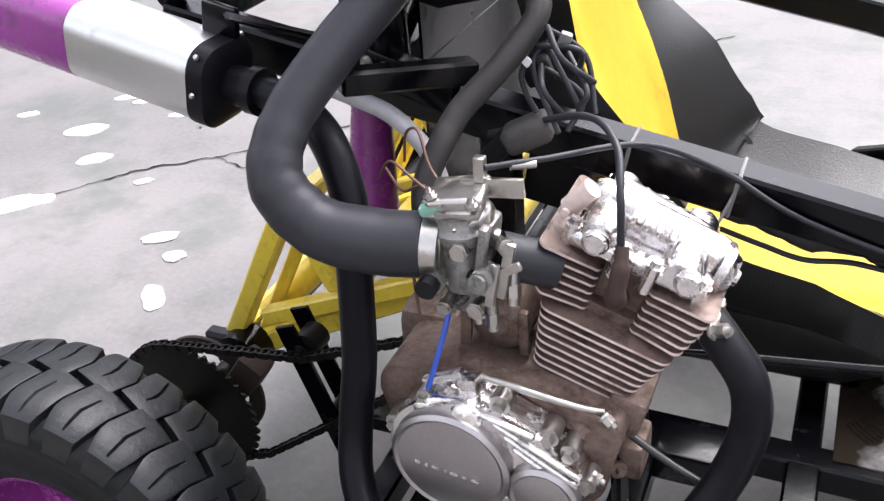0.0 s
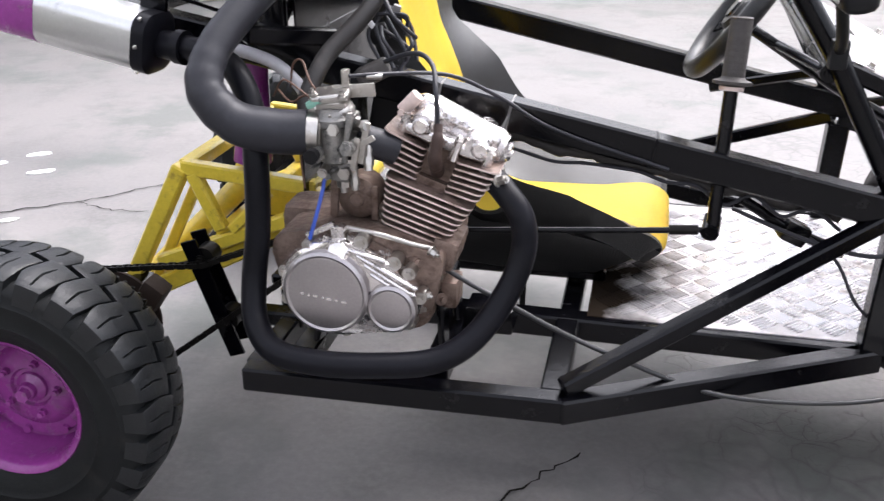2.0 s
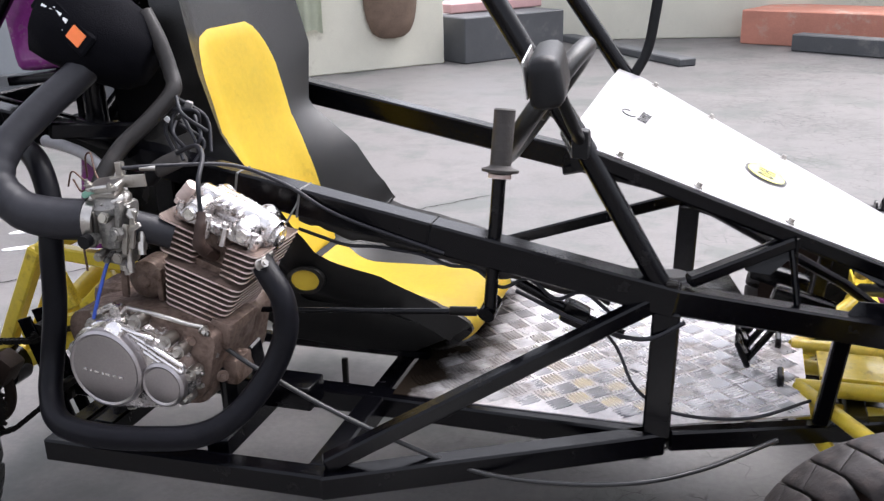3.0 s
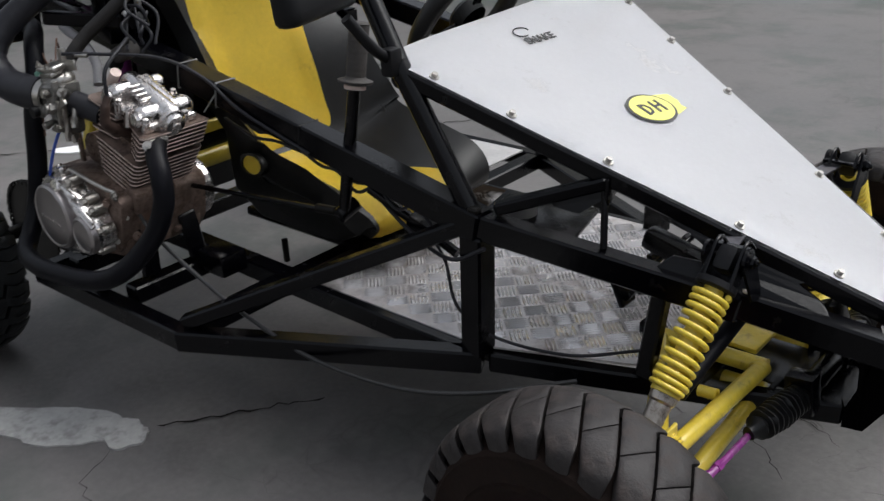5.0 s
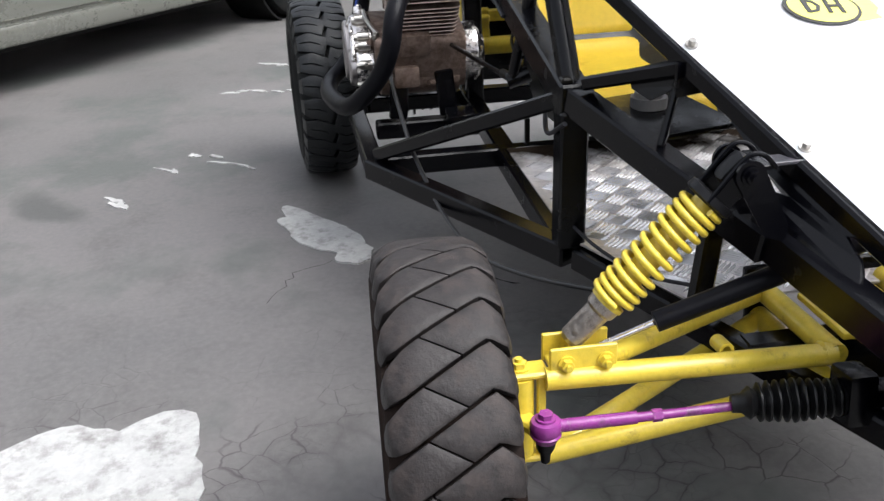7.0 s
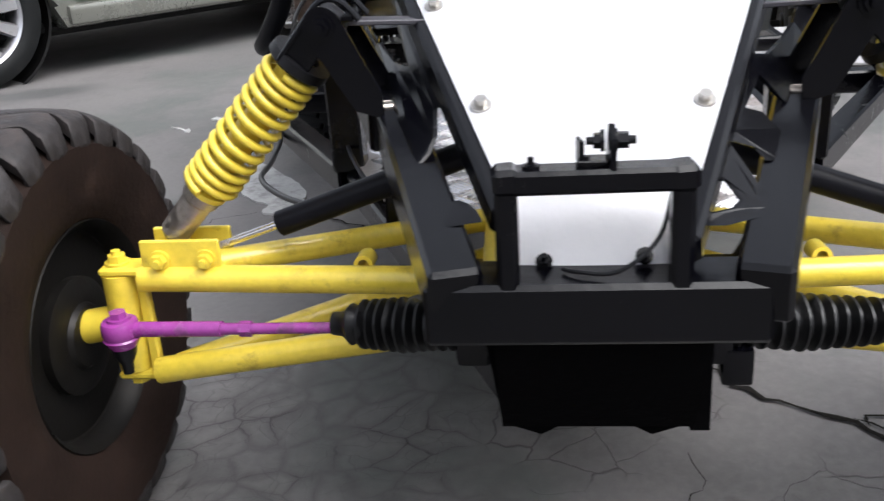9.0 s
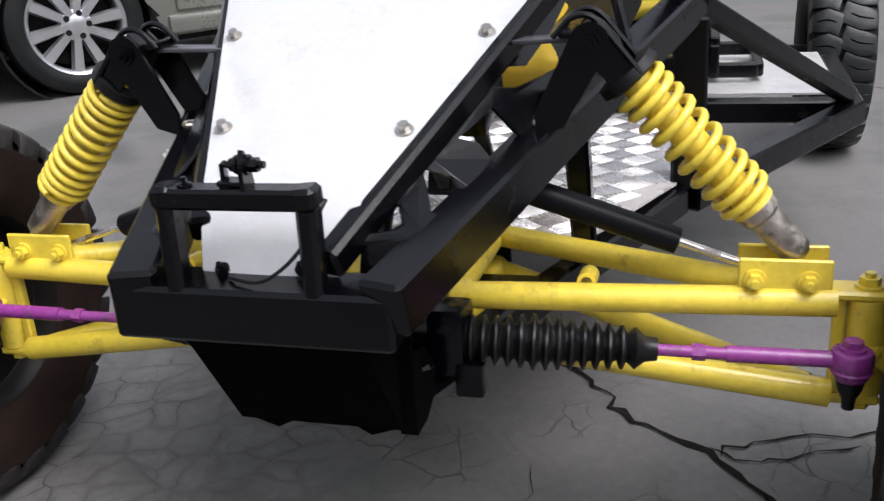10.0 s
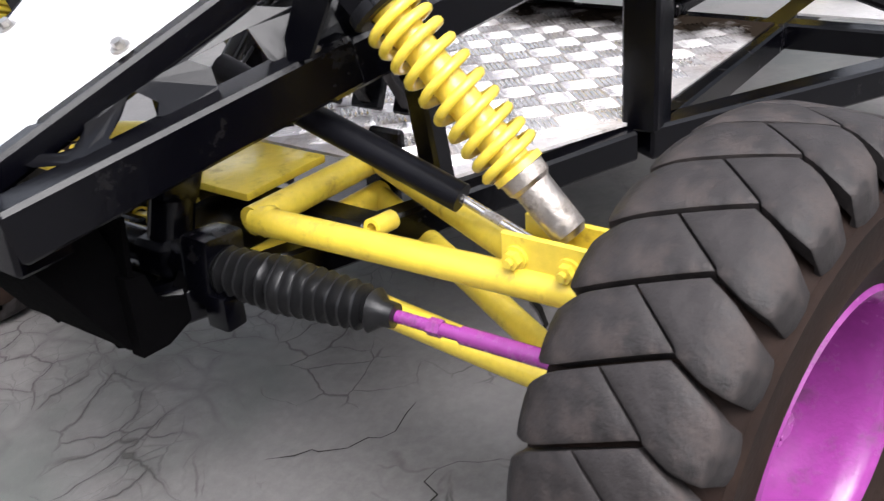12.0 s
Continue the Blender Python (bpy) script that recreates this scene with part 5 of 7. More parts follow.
# clutch cover with its two flat discs and cast ribs
cover_outline = hull(ring2(-0.828, 0.503, 0.083) + ring2(-0.718, 0.484, 0.046) + ring2(-0.735, 0.548, 0.018) + ring2(-0.80, 0.575, 0.018))
bm = bm_new()
add_prism(bm, cover_outline, xz(-0.602), 0.046, 0.014)
cover = part("clutch_cover", bm, M_CHROME, engine, "polished alloy clutch cover", smooth=55)
for cx, cz, r, y, nm in ((-0.826, 0.503, 0.068, -0.664, "cover_disc"), (-0.716, 0.483, 0.037, -0.660, "cover_disc")):
    bm = bm_new()
    add_lathe(bm, [(0.0, r + 0.006), (0.012, r + 0.005), (0.016, r), (0.014, r - 0.004), (0.015, r - 0.008), (0.0155, 0.0001)], frame_of(V(cx, y + 0.016, cz), V(cx, y - 1, cz)), 48)
    part(nm, bm, M_COVER, engine, "brushed grey alloy disc", smooth=25)
# worn raised mark on the disc: plain broken bars
for k, (x, w, z) in enumerate(((-0.864, 0.006, 0.501), (-0.853, 0.004, 0.4995), (-0.842, 0.008, 0.498), (-0.829, 0.003, 0.4965), (-0.819, 0.009, 0.495), (-0.806, 0.005, 0.4935), (-0.793, 0.009, 0.492))):
    bm = bm_new()
    add_box(bm, (w, 0.0012, 0.0045), Matrix.Translation((x, -0.6645, z)) @ pose(0, 0, 0, 0, 6, 0))
    part("raised_mark", bm, M_CHROME, engine, smooth=0)
# ribs running from the round cover to the front corner
for a, b in (((-0.775, 0.572), (-0.672, 0.520)), ((-0.762, 0.556), (-0.675, 0.508)), ((-0.752, 0.541), (-0.690, 0.507)), ((-0.79, 0.580), (-0.725, 0.566))):
    bm = bm_new()
    add_beam(bm, V(a[0], -0.646, a[1]), V(b[0], -0.650, b[1]), 0.012, 0.0075, 0.003)
    part("cover_rib", bm, M_CHROME, engine, smooth=50)
# filler cap, dipstick and lumps on top of the cover
bm = bm_new()
add_lathe(bm, [(0, 0.019), (0.012, 0.019), (0.016, 0.015), (0.017, 0.0001)], frame_of(V(-0.805, -0.640, 0.570), V(-0.805, -0.70, 0.60)), 20)
part("filler_cap", bm, M_CHROME, engine)
lump(engine, "filler_lug", (0.024, 0.022, 0.040), pose(-0.808, -0.625, 0.593, 0, -8, 0), M_CHROME, 0.006)
lump(engine, "clutch_arm", (0.055, 0.012, 0.010), pose(-0.842, -0.622, 0.600, 0, -25, 0), M_CHROME, 0.003)
lump(engine, "clutch_arm", (0.030, 0.012, 0.012), pose(-0.825, -0.625, 0.582, 0, 30, 0), M_CHROME, 0.003)
for x, z, r in ((-0.770, 0.588, 0.010), (-0.715, 0.556, 0.010), (-0.690, 0.540, 0.009), (-0.672, 0.498, 0.009), (-0.690, 0.448, 0.008), (-0.742, 0.437, 0.008), (-0.80, 0.424, 0.008), (-0.862, 0.432, 0.008), (-0.902, 0.475, 0.009), (-0.905, 0.525, 0.009), (-0.862, 0.575, 0.008)):
    p = V(x, -0.628, z)
    bm = bm_new()
    add_cyl(bm, p + V(0, 0.02, 0), p + V(0, -0.008, 0), r * 1.25, n=14)
    add_hex(bm, p + V(0, -0.008, 0), p + V(0, -0.017, 0), r * 0.8)
    part("cover_bolt", bm, M_STEEL, engine)
# small studs, lugs and wire ends on the front of the case
rs = random.Random(31)
for k in range(16):
    p = V(-0.668 + rs.uniform(-0.025, 0.022), -0.535 + rs.uniform(-0.07, 0.07), 0.50 + rs.uniform(-0.055, 0.055))
    d = Vector((rs.uniform(0.3, 1), -rs.uniform(0.3, 1), rs.uniform(-0.2, 0.5))).normalized()
    bm = bm_new()
    add_cyl(bm, p - d * 0.02, p + d * 0.008, rs.uniform(0.006, 0.012), n=12)
    add_hex(bm, p + d * 0.008, p + d * 0.016, rs.uniform(0.004, 0.007))
    part("case_stud", bm, (M_CAST, M_STEEL, M_CAST, M_CAST)[k % 4], engine)
# front corner lugs, oil line and mounts
lump(engine, "front_lug", (0.045, 0.10, 0.055), pose(-0.648, -0.52, 0.548, 0, 15, 0), M_CAST, 0.01)
lump(engine, "mount_lug", (0.03, 0.06, 0.05), pose(-0.640, -0.53, 0.470, 0, 0, 0), M_CAST, 0.008)
lump(engine, "gear_case", (0.09, 0.10, 0.09), pose(-0.915, -0.455, 0.545, 0, 0, 0), M_CAST, 0.02)
tube_part("oil_pipe", [V(-0.80, -0.612, 0.603), V(-0.74, -0.612, 0.595), V(-0.69, -0.60, 0.578), V(-0.665, -0.59, 0.570)], 0.0045, M_STEEL, engine)
bolt(engine, V(-0.663, -0.595, 0.568), V(-0.652, -0.60, 0.563), 0.007, M_STEEL, "banjo_bolt")
bolt(engine, V(-0.668, -0.62, 0.500), V(-0.658, -0.622, 0.497), 0.007, M_STEEL, "drain_bolt")
# starter motor stub and its bracket behind the cylinder
bm = bm_new()
add_lathe(bm, [(0, 0.034), (0.004, 0.036), (0.055, 0.036), (0.060, 0.030), (0.063, 0.014), (0.066, 0.012), (0.066, 0.0001)], frame_of(V(-0.800, -0.490, 0.632), V(-0.800, -0.60, 0.630)), 24)
part("starter_motor", bm, M_CAST, engine)
lump(engine, "bracket", (0.014, 0.008, 0.085), pose(-0.838, -0.555, 0.640, 0, 4, 0), M_CAST, 0.003)
lump(engine, "bracket", (0.012, 0.01, 0.06), pose(-0.770, -0.548, 0.625, 0, 0, 0), M_CAST, 0.003)

# generator side cover with fins on the far side
bm = bm_new()
add_lathe(bm, [(0, 0.072), (0.035, 0.072), (0.042, 0.066), (0.045, 0.05), (0.055, 0.046), (0.058, 0.0001)], frame_of(V(-0.74, -0.385, 0.50), V(-0.74, 0, 0.50)), 32)
part("generator_cover", bm, M_CHROME, engine)

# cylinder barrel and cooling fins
def darken_flanks(fin):
    """Pale rim; flanks carry grime and the painted dark of the fin gaps."""
    fin.data.materials.append(M_FIN_GAP)
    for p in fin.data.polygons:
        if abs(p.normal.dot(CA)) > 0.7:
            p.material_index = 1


bm = bm_new()
add_prism(bm, rounded(0.040, 0.052, 0.02), CM, 0.10)
part("cylinder", bm, M_CAST, engine, "grimy alloy cylinder barrel")
for k in range(8):
    h = 0.004 + 0.0115 * k
    w = 0.058 + 0.0028 * k
    bm = bm_new()
    add_prism(bm, rounded(w, 0.078 + 0.0008 * k, 0.014), CM @ Matrix.Translation((0.004 * k / 8, 0, h)), 0.0034)
    darken_flanks(part("cooling_fin", bm, M_FIN, engine, "pale oxidised alloy cooling fin", smooth=40))
# head block, split fins either side of the spark plug
bm = bm_new()
add_prism(bm, rounded(0.050, 0.048, 0.02), CM @ Matrix.Translation((0, 0.012, 0.095)), 0.075)
part("cylinder_head", bm, M_CAST, engine, "grimy alloy cylinder head")
for k in range(6):
    h = 0.098 + 0.0112 * k
    for sd in (-1, 1):
        w = 0.031 + 0.0012 * k
        mm = CM @ Matrix.Translation((sd * (0.056 + 0.0016 * k), 0, h)) @ pose(0, 0, 0, 0, -sd * 13, 0)
        bm = bm_new()
        add_prism(bm, [(x, y + (0.018 if (x * sd < 0 and y < 0) else 0)) for x, y in rounded(w, 0.082, 0.010)], mm, 0.0034)
        darken_flanks(part("cooling_fin", bm, M_FIN, engine, "pale oxidised alloy cooling fin", smooth=40))
# spark plug boot
p0, p1 = CM @ V(0.002, -0.045, 0.115), CM @ V(0.0, -0.082, 0.138)
bm = bm_new()
add_cyl(bm, p0, p1, 0.0115, n=18)
add_tube(bm, smooth_path([p1, CM @ V(-0.004, -0.098, 0.155), CM @ V(-0.010, -0.095, 0.185), CM @ V(-0.018, -0.085, 0.205)]), [0.0115] * 8 + [0.0098] * 6 + [0.0075] * 5, 14)
part("spark_plug_boot", bm, M_BOOT, engine, "brown dusty rubber plug boot", smooth=60)
tube_part("plug_lead", [CM @ V(-0.018, -0.085, 0.20), CM @ V(-0.04, -0.075, 0.25), CM @ V(-0.07, -0.02, 0.275), CM @ V(-0.12, 0.03, 0.26), V(-0.86, -0.40, 0.80)], 0.0042, M_HOSE, engine)

# rocker cover: rounded polished castings
T = 0.166


def barrel(name, a, b, r, mat, label="", round_end=True):
    a, b = CM @ Vector(a), CM @ Vector(b)
    n = (b - a).length
    e = r * 0.35 if round_end else 0.0
    bm = bm_new()
    add_lathe(bm, [(0, 0.0001), (0, r * 0.72), (e, r * 0.95), (e * 1.6, r), (n - e * 1.6, r), (n - e, r * 0.95), (n, r * 0.72), (n, 0.0001)], frame_of(a, b), 22)
    return part(name, bm, mat, engine, label, smooth=50)


lump(engine, "rocker_cover", (0.158, 0.122, 0.020), CM @ Matrix.Translation((0.004, 0, T + 0.004)), M_CHROME, 0.008, 3, "polished chrome rocker cover")
lump(engine, "rocker_cover", (0.140, 0.070, 0.040), CM @ Matrix.Translation((0.006, 0.010, T + 0.026)) @ pose(0, 0, 0, 0, 7, 0), M_CHROME, 0.017, 4, taper=(0.85, 0.7))
barrel("rocker_box", (-0.045, -0.062, T + 0.022), (-0.045, 0.062, T + 0.022), 0.021, M_CHROME)
barrel("rocker_box", (0.048, -0.062, T + 0.016), (0.048, 0.062, T + 0.016), 0.023, M_CHROME)
barrel("cam_tunnel", (-0.075, 0.0, T + 0.030), (0.090, 0.0, T + 0.020), 0.024, M_CHROME)
for x in (-0.020, -0.005, 0.010, 0.026):
    lump(engine, "cover_rib", (0.0085, 0.070, 0.010), CM @ Matrix.Translation((x, -0.004, T + 0.041 - 0.12 * x)), M_CHROME, 0.004, 3)
for x, y, r, h in ((0.058, -0.064, 0.0125, 0.012), (-0.045, -0.064, 0.012, 0.012)):
    q0, q1 = CM @ V(x, y, T + 0.018), CM @ V(x, y - h, T + 0.020)
    bm = bm_new()
    add_lathe(bm, [(0, r + 0.003), (h * 0.5, r + 0.003), (h * 0.6, r), (h, r * 0.85), (h, 0.0001)], frame_of(q0, q1), 20)
    part("valve_cap", bm, M_CHROME, engine, "polished valve adjuster cap", smooth=50)
bm = bm_new()
add_lathe(bm, [(0, 0.030), (0.010, 0.030), (0.012, 0.026), (0.020, 0.022), (0.022, 0.010), (0.026, 0.009), (0.026, 0.0001)], frame_of(CM @ V(0.080, -0.004, T + 0.010), CM @ V(0.3, -0.01, T - 0.01)), 26)
part("front_cap", bm, M_CHROME, engine, smooth=40)
for x, y in ((0.074, -0.058), (0.020, -0.062), (-0.016, -0.060), (-0.074, -0.052), (0.082, 0.030), (0.055, 0.060), (-0.06, 0.058), (0.0, 0.060)):
    p = CM @ V(x, y, T + 0.004)
    bm = bm_new()
    add_cyl(bm, p - CA * 0.02, p + CA * 0.014, 0.0085, n=12)
    add_hex(bm, p + CA * 0.014, p + CA * 0.022, 0.0066)
    part("head_bolt", bm, M_CHROME, engine)
bm = bm_new()
p = CM @ V(-0.088, -0.030, T + 0.020)
add_cyl(bm, p, p + (CA * 0.034 + CW * 0.016), 0.0115, n=16)
add_cyl(bm, p + V(0, -0.008, 0), p + V(0, -0.016, 0), 0.005, n=12)
part("cam_tensioner", bm, M_FIN, engine)
# bare alloy fork between carburettor and head
lump(engine, "hanger_plate", (0.02, 0.012, 0.055), CM @ Matrix.Translation((-0.075, -0.06, 0.13)), M_CAST, 0.004)

# engine cradle
for x in (-0.905, -0.665):
    beam_part("engine_mount", V(x, -0.60, 0.335), V(x, -0.36, 0.335), 0.045, 0.04, M_BLACK, buggy)
for a, b in ((V(-0.885, -0.565, 0.36), V(-0.868, -0.545, 0.45)), (V(-0.66, -0.545, 0.36), V(-0.668, -0.535, 0.47)), (V(-0.66, -0.42, 0.36), V(-0.668, -0.43, 0.47))):
    beam_part("engine_bracket", a, b, 0.045, 0.012, M_BLACK, buggy, up=(1, 0, 0))
lump(buggy, "cradle_block", (0.09, 0.07, 0.05), pose(-0.60, -0.40, 0.36), M_BLACK, 0.006)

# carburettor
carb = lump(buggy, "carburettor", (0.058, 0.052, 0.080), pose(-0.832, -0.566, 0.745, 0, 8, 0), M_CARB, 0.012, 2, "grey-green corroded motorcycle carburettor")
lump(carb, "float_bowl", (0.044, 0.046, 0.042), pose(-0.828, -0.568, 0.690, 0, 8, 0), M_CARB, 0.008)
bm = bm_new()
add_lathe(bm, [(0, 0.032), (0.012, 0.033), (0.020, 0.028), (0.024, 0.020), (0.030, 0.018), (0.033, 0.0001)], frame_of(V(-0.835, -0.568, 0.775), V(-0.84, -0.565, 0.9)), 22)
part("top_cap", bm, M_STEEL, carb, smooth=50)
lump(carb, "green_edge", (0.040, 0.046, 0.012), pose(-0.858, -0.576, 0.802, 0, -22, 10), M_GREEN, 0.005)
lump(carb, "diaphragm_cover", (0.062, 0.050, 0.014), pose(-0.838, -0.572, 0.810, 8, -8, 6), M_STEEL, 0.006, 3, "dull zinc cover with green film")
lump(carb, "cap_web", (0.050, 0.030, 0.010), pose(-0.832, -0.585, 0.800, 14, -6, 0), M_STEEL, 0.004)
lump(carb, "cable_bracket", (0.070, 0.006, 0.022), pose(-0.805, -0.560, 0.815, 0, -6, 0), M_STEEL, 0.002)
lump(carb, "cable_nut", (0.012, 0.012, 0.028), pose(-0.818, -0.560, 0.835), M_STEEL, 0.002)
rc = random.Random(21)
bm = bm_new()
add_lathe(bm, [(0, 0.020), (0.004, 0.025), (0.060, 0.026), (0.064, 0.030), (0.074, 0.030), (0.078, 0.026), (0.092, 0.024), (0.092, 0.0001)], frame_of(V(-0.832, -0.578, 0.700), V(-0.836, -0.578, 0.80)), 24)
part("slide_barrel", bm, M_CARB, carb, smooth=40)
lump(carb, "bowl_flange", (0.062, 0.060, 0.008), pose(-0.829, -0.570, 0.712, 0, 8, 0), M_STEEL, 0.002)
lump(carb, "side_web", (0.010, 0.016, 0.085), pose(-0.806, -0.598, 0.748, 0, 8, 0), M_CARB, 0.004)
lump(carb, "side_web", (0.012, 0.018, 0.060), pose(-0.856, -0.598, 0.742, 0, 6, 0), M_STEEL, 0.004)
lump(carb, "throttle_lever", (0.011, 0.007, 0.070), pose(-0.779, -0.600, 0.742, 0, 12, 0), M_STEEL, 0.002)
bm = bm_new()
add_hex(bm, V(-0.826, -0.568, 0.672), V(-0.825, -0.568, 0.655), 0.012)
add_cyl(bm, V(-0.826, -0.568, 0.655), V(-0.825, -0.568, 0.645), 0.006, n=12)
part("drain_plug", bm, M_STEEL, carb)
for x, y in ((-0.862, -0.592), (-0.812, -0.600)):
    bolt(carb, V(x, y, 0.812), V(x - 0.001, y - 0.001, 0.819), 0.0055, M_STEEL, "cap_screw")
for k in range(26):
    p = V(-0.835 + rc.uniform(-0.032, 0.042), -0.590 + rc.uniform(-0.008, 0.020), 0.735 + rc.uniform(-0.065, 0.070))
    mat = (M_CARB, M_STEEL, M_CARB, M_PLASTIC, M_STEEL)[k % 5]
    if k % 3:
        d = Vector((rc.uniform(-0.6, 0.6), -1, rc.uniform(-0.7, 0.7))).normalized()
        ln, r = rc.uniform(0.006, 0.016), rc.uniform(0.0028, 0.0065)
        bm = bm_new()
        add_cyl(bm, p - d * 0.012, p + d * ln * 0.6, r, n=12)
        add_hex(bm, p + d * ln * 0.6, p + d * ln, r * 0.7)
        part("fitting", bm, mat, carb)
    else:
        lump(carb, "casting_lug", (rc.uniform(0.007, 0.026), rc.uniform(0.008, 0.020), rc.uniform(0.007, 0.028)), Matrix.Translation(p) @ pose(0, 0, 0, rc.uniform(-25, 25), rc.uniform(-30, 30), rc.uniform(-20, 20)), mat, 0.003)
for x, y, z, r, ln, d in ((-0.800, -0.600, 0.735, 0.010, 0.030, (0, -1, 0.1)), (-0.858, -0.598, 0.722, 0.012, 0.022, (0, -1, 0)), (-0.825, -0.598, 0.760, 0.008, 0.02, (0, -1, 0.2)), (-0.790, -0.585, 0.765, 0.008, 0.025, (0.6, -0.6, 0.2)), (-0.845, -0.600, 0.695, 0.007, 0.02, (0, -1, -0.2)), (-0.812, -0.598, 0.690, 0.008, 0.014, (0, -1, 0)), (-0.862, -0.585, 0.765, 0.009, 0.024, (-0.5, -0.8, 0.2)), (-0.800, -0.590, 0.700, 0.006, 0.04, (0.1, -0.2, -1)), (-0.780, -0.575, 0.735, 0.007, 0.045, (0.1, -0.3, -1))):
    p = V(x, y, z)
    d = Vector(d).normalized()
    bm = bm_new()
    add_cyl(bm, p - d * 0.01, p + d * ln, r, n=12)
    add_hex(bm, p + d * ln * 0.5, p + d * ln * 0.8, r * 1.3)
    part("screw", bm, M_STEEL if r < 0.0085 else M_CARB, carb)
lump(carb, "choke_lever", (0.010, 0.006, 0.055), pose(-0.792, -0.606, 0.725, 0, 10, 0), M_STEEL, 0.002)
lump(carb, "choke_lever", (0.032, 0.006, 0.010), pose(-0.775, -0.603, 0.745, 0, -30, 0), M_STEEL, 0.002)
bm = bm_new()
add_cyl(bm, V(-0.80, -0.565, 0.738), V(-0.745, -0.535, 0.715), 0.026, n=20)
part("inlet_rubber", bm, M_HOSE, carb, "black rubber inlet stub")
bm = bm_new()
add_lathe(bm, [(-0.014, 0.033), (-0.012, 0.037), (0.006, 0.037), (0.008, 0.033)], frame_of(V(-0.872, -0.585, 0.748), V(-0.95, -0.605, 0.756)), 24, closed=True)
part("hose_clamp", bm, M_STEEL, carb, "steel hose clamp")
bm = bm_new()
add_cyl(bm, V(-0.858, -0.618, 0.723), V(-0.858, -0.632, 0.722), 0.012, n=16)
part("rubber_cap", bm, M_PLASTIC, carb)

# intake hose up to the covered air filter
hose_path = [V(-0.875, -0.588, 0.750), V(-0.930, -0.600, 0.752), V(-0.992, -0.612, 0.768), V(-1.036, -0.610, 0.815), V(-1.038, -0.570, 0.868), V(-1.010, -0.500, 0.925), V(-0.965, -0.415, 0.990), V(-0.935, -0.345, 1.060)]
pp = smooth_path(hose_path, 8)
bm = bm_new()
add_tube(bm, pp, [0.0365 - 0.008 * min(1.0, max(0.0, (i - 10) / 22)) + 0.0007 * math.sin(i * 1.7) * (1 if 16 < i < 34 else 0.2) for i in range(len(pp))], 26)
part("intake_hose", bm, M_HOSE, buggy, "thick black rubber intake hose", smooth=60)
bm = bm_new()
fm = frame_of(V(-1.065, -0.370, 1.080), V(-0.86, -0.355, 0.985))
rr = random.Random(3)
rings = []
for i, (x, r) in enumerate(((-0.012, 0.02), (-0.006, 0.055), (0.006, 0.076), (0.05, 0.084), (0.12, 0.086), (0.18, 0.075), (0.215, 0.045))):
    ring = []
    for k in range(28):
        a = 2 * math.pi * k / 28
        q = r * (1 + 0.06 * math.sin(3 * a + i) + 0.04 * math.sin(7 * a + 2 * i) + rr.uniform(-0.015, 0.015))
        ring.append(bm.verts.new(fm @ Vector((x, q * math.cos(a), q * math.sin(a)))))
    rings.append(ring)
for p, q in zip(rings, rings[1:]):
    for k in range(28):
        bm.faces.new((p[k], p[(k + 1) % 28], q[(k + 1) % 28], q[k]))
bm.faces.new(rings[-1])
filt = part("air_filter_cover", bm, M_CLOTH, buggy, "black nylon air-filter cover with orange tag", smooth=70)
# flat strap with a plain pale print and an orange tag
strap_m = frame_of(V(-1.035, -0.425, 1.105), V(-0.935, -0.448, 1.030), up=(0.1, -1, 0.3))
bm = bm_new()
add_box(bm, (0.15, 0.045, 0.010), strap_m @ Matrix.Translation((0.06, 0, 0)), 0.004)
part("strap", bm, M_CLOTH, filt)
for k, (x, w) in enumerate(((0.012, 0.012), (0.030, 0.010), (0.047, 0.014), (0.066, 0.011))):
    bm = bm_new()
    add_box(bm, (w, 0.022, 0.002), strap_m @ Matrix.Translation((x, 0, 0.006)) @ pose(0, 0, 0, 0, 0, 12))
    part("print_bar", bm, M_WHITE, filt, smooth=0)
bm = bm_new()
add_box(bm, (0.034, 0.026, 0.002), strap_m @ Matrix.Translation((0.102, 0, 0.006)))
part("tag", bm, M_ORANGE, filt, "orange tag", smooth=0)

# exhaust
ex = [V(-0.585, -0.520, 0.672), V(-0.560, -0.540, 0.655), V(-0.530, -0.556, 0.620), V(-0.524, -0.566, 0.565), V(-0.545, -0.590, 0.500), V(-0.590, -0.635, 0.435), V(-0.650, -0.668, 0.402), V(-0.740, -0.690, 0.394), V(-0.840, -0.702, 0.394), V(-0.920, -0.690, 0.402), V(-0.965, -0.650, 0.432), V(-0.978, -0.615, 0.490), V(-0.972, -0.595, 0.580), V(-0.975, -0.575, 0.690), V(-0.988, -0.545, 0.765), V(-1.022, -0.518, 0.822), V(-1.075, -0.485, 0.843), V(-1.130, -0.465, 0.849), V(-1.186, -0.456, 0.853)]
bm = bm_new()
add_tube(bm, smooth_path(ex, 6), 0.0215, 18)
exhaust = part("exhaust_pipe", bm, M_HEATPAINT, buggy, "matt black exhaust pipe looping under the engine", smooth=60)
bm = bm_new()
add_box(bm, (0.016, 0.05, 0.036), pose(-0.580, -0.522, 0.672, 0, 30, 0), 0.005)
part("exhaust_flange", bm, M_STEEL, exhaust)
bolt(exhaust, V(-0.572, -0.548, 0.676), V(-0.558, -0.556, 0.684), 0.008, M_STEEL, "flange_nut")
bm = bm_new()
add_lathe(bm, [(0, 0.022), (0.0, 0.030), (0.016, 0.030), (0.016, 0.026), (0.05, 0.025), (0.05, 0.022)], frame_of(V(-1.138, -0.464, 0.849), V(-1.188, -0.456, 0.853)), 22, closed=True)
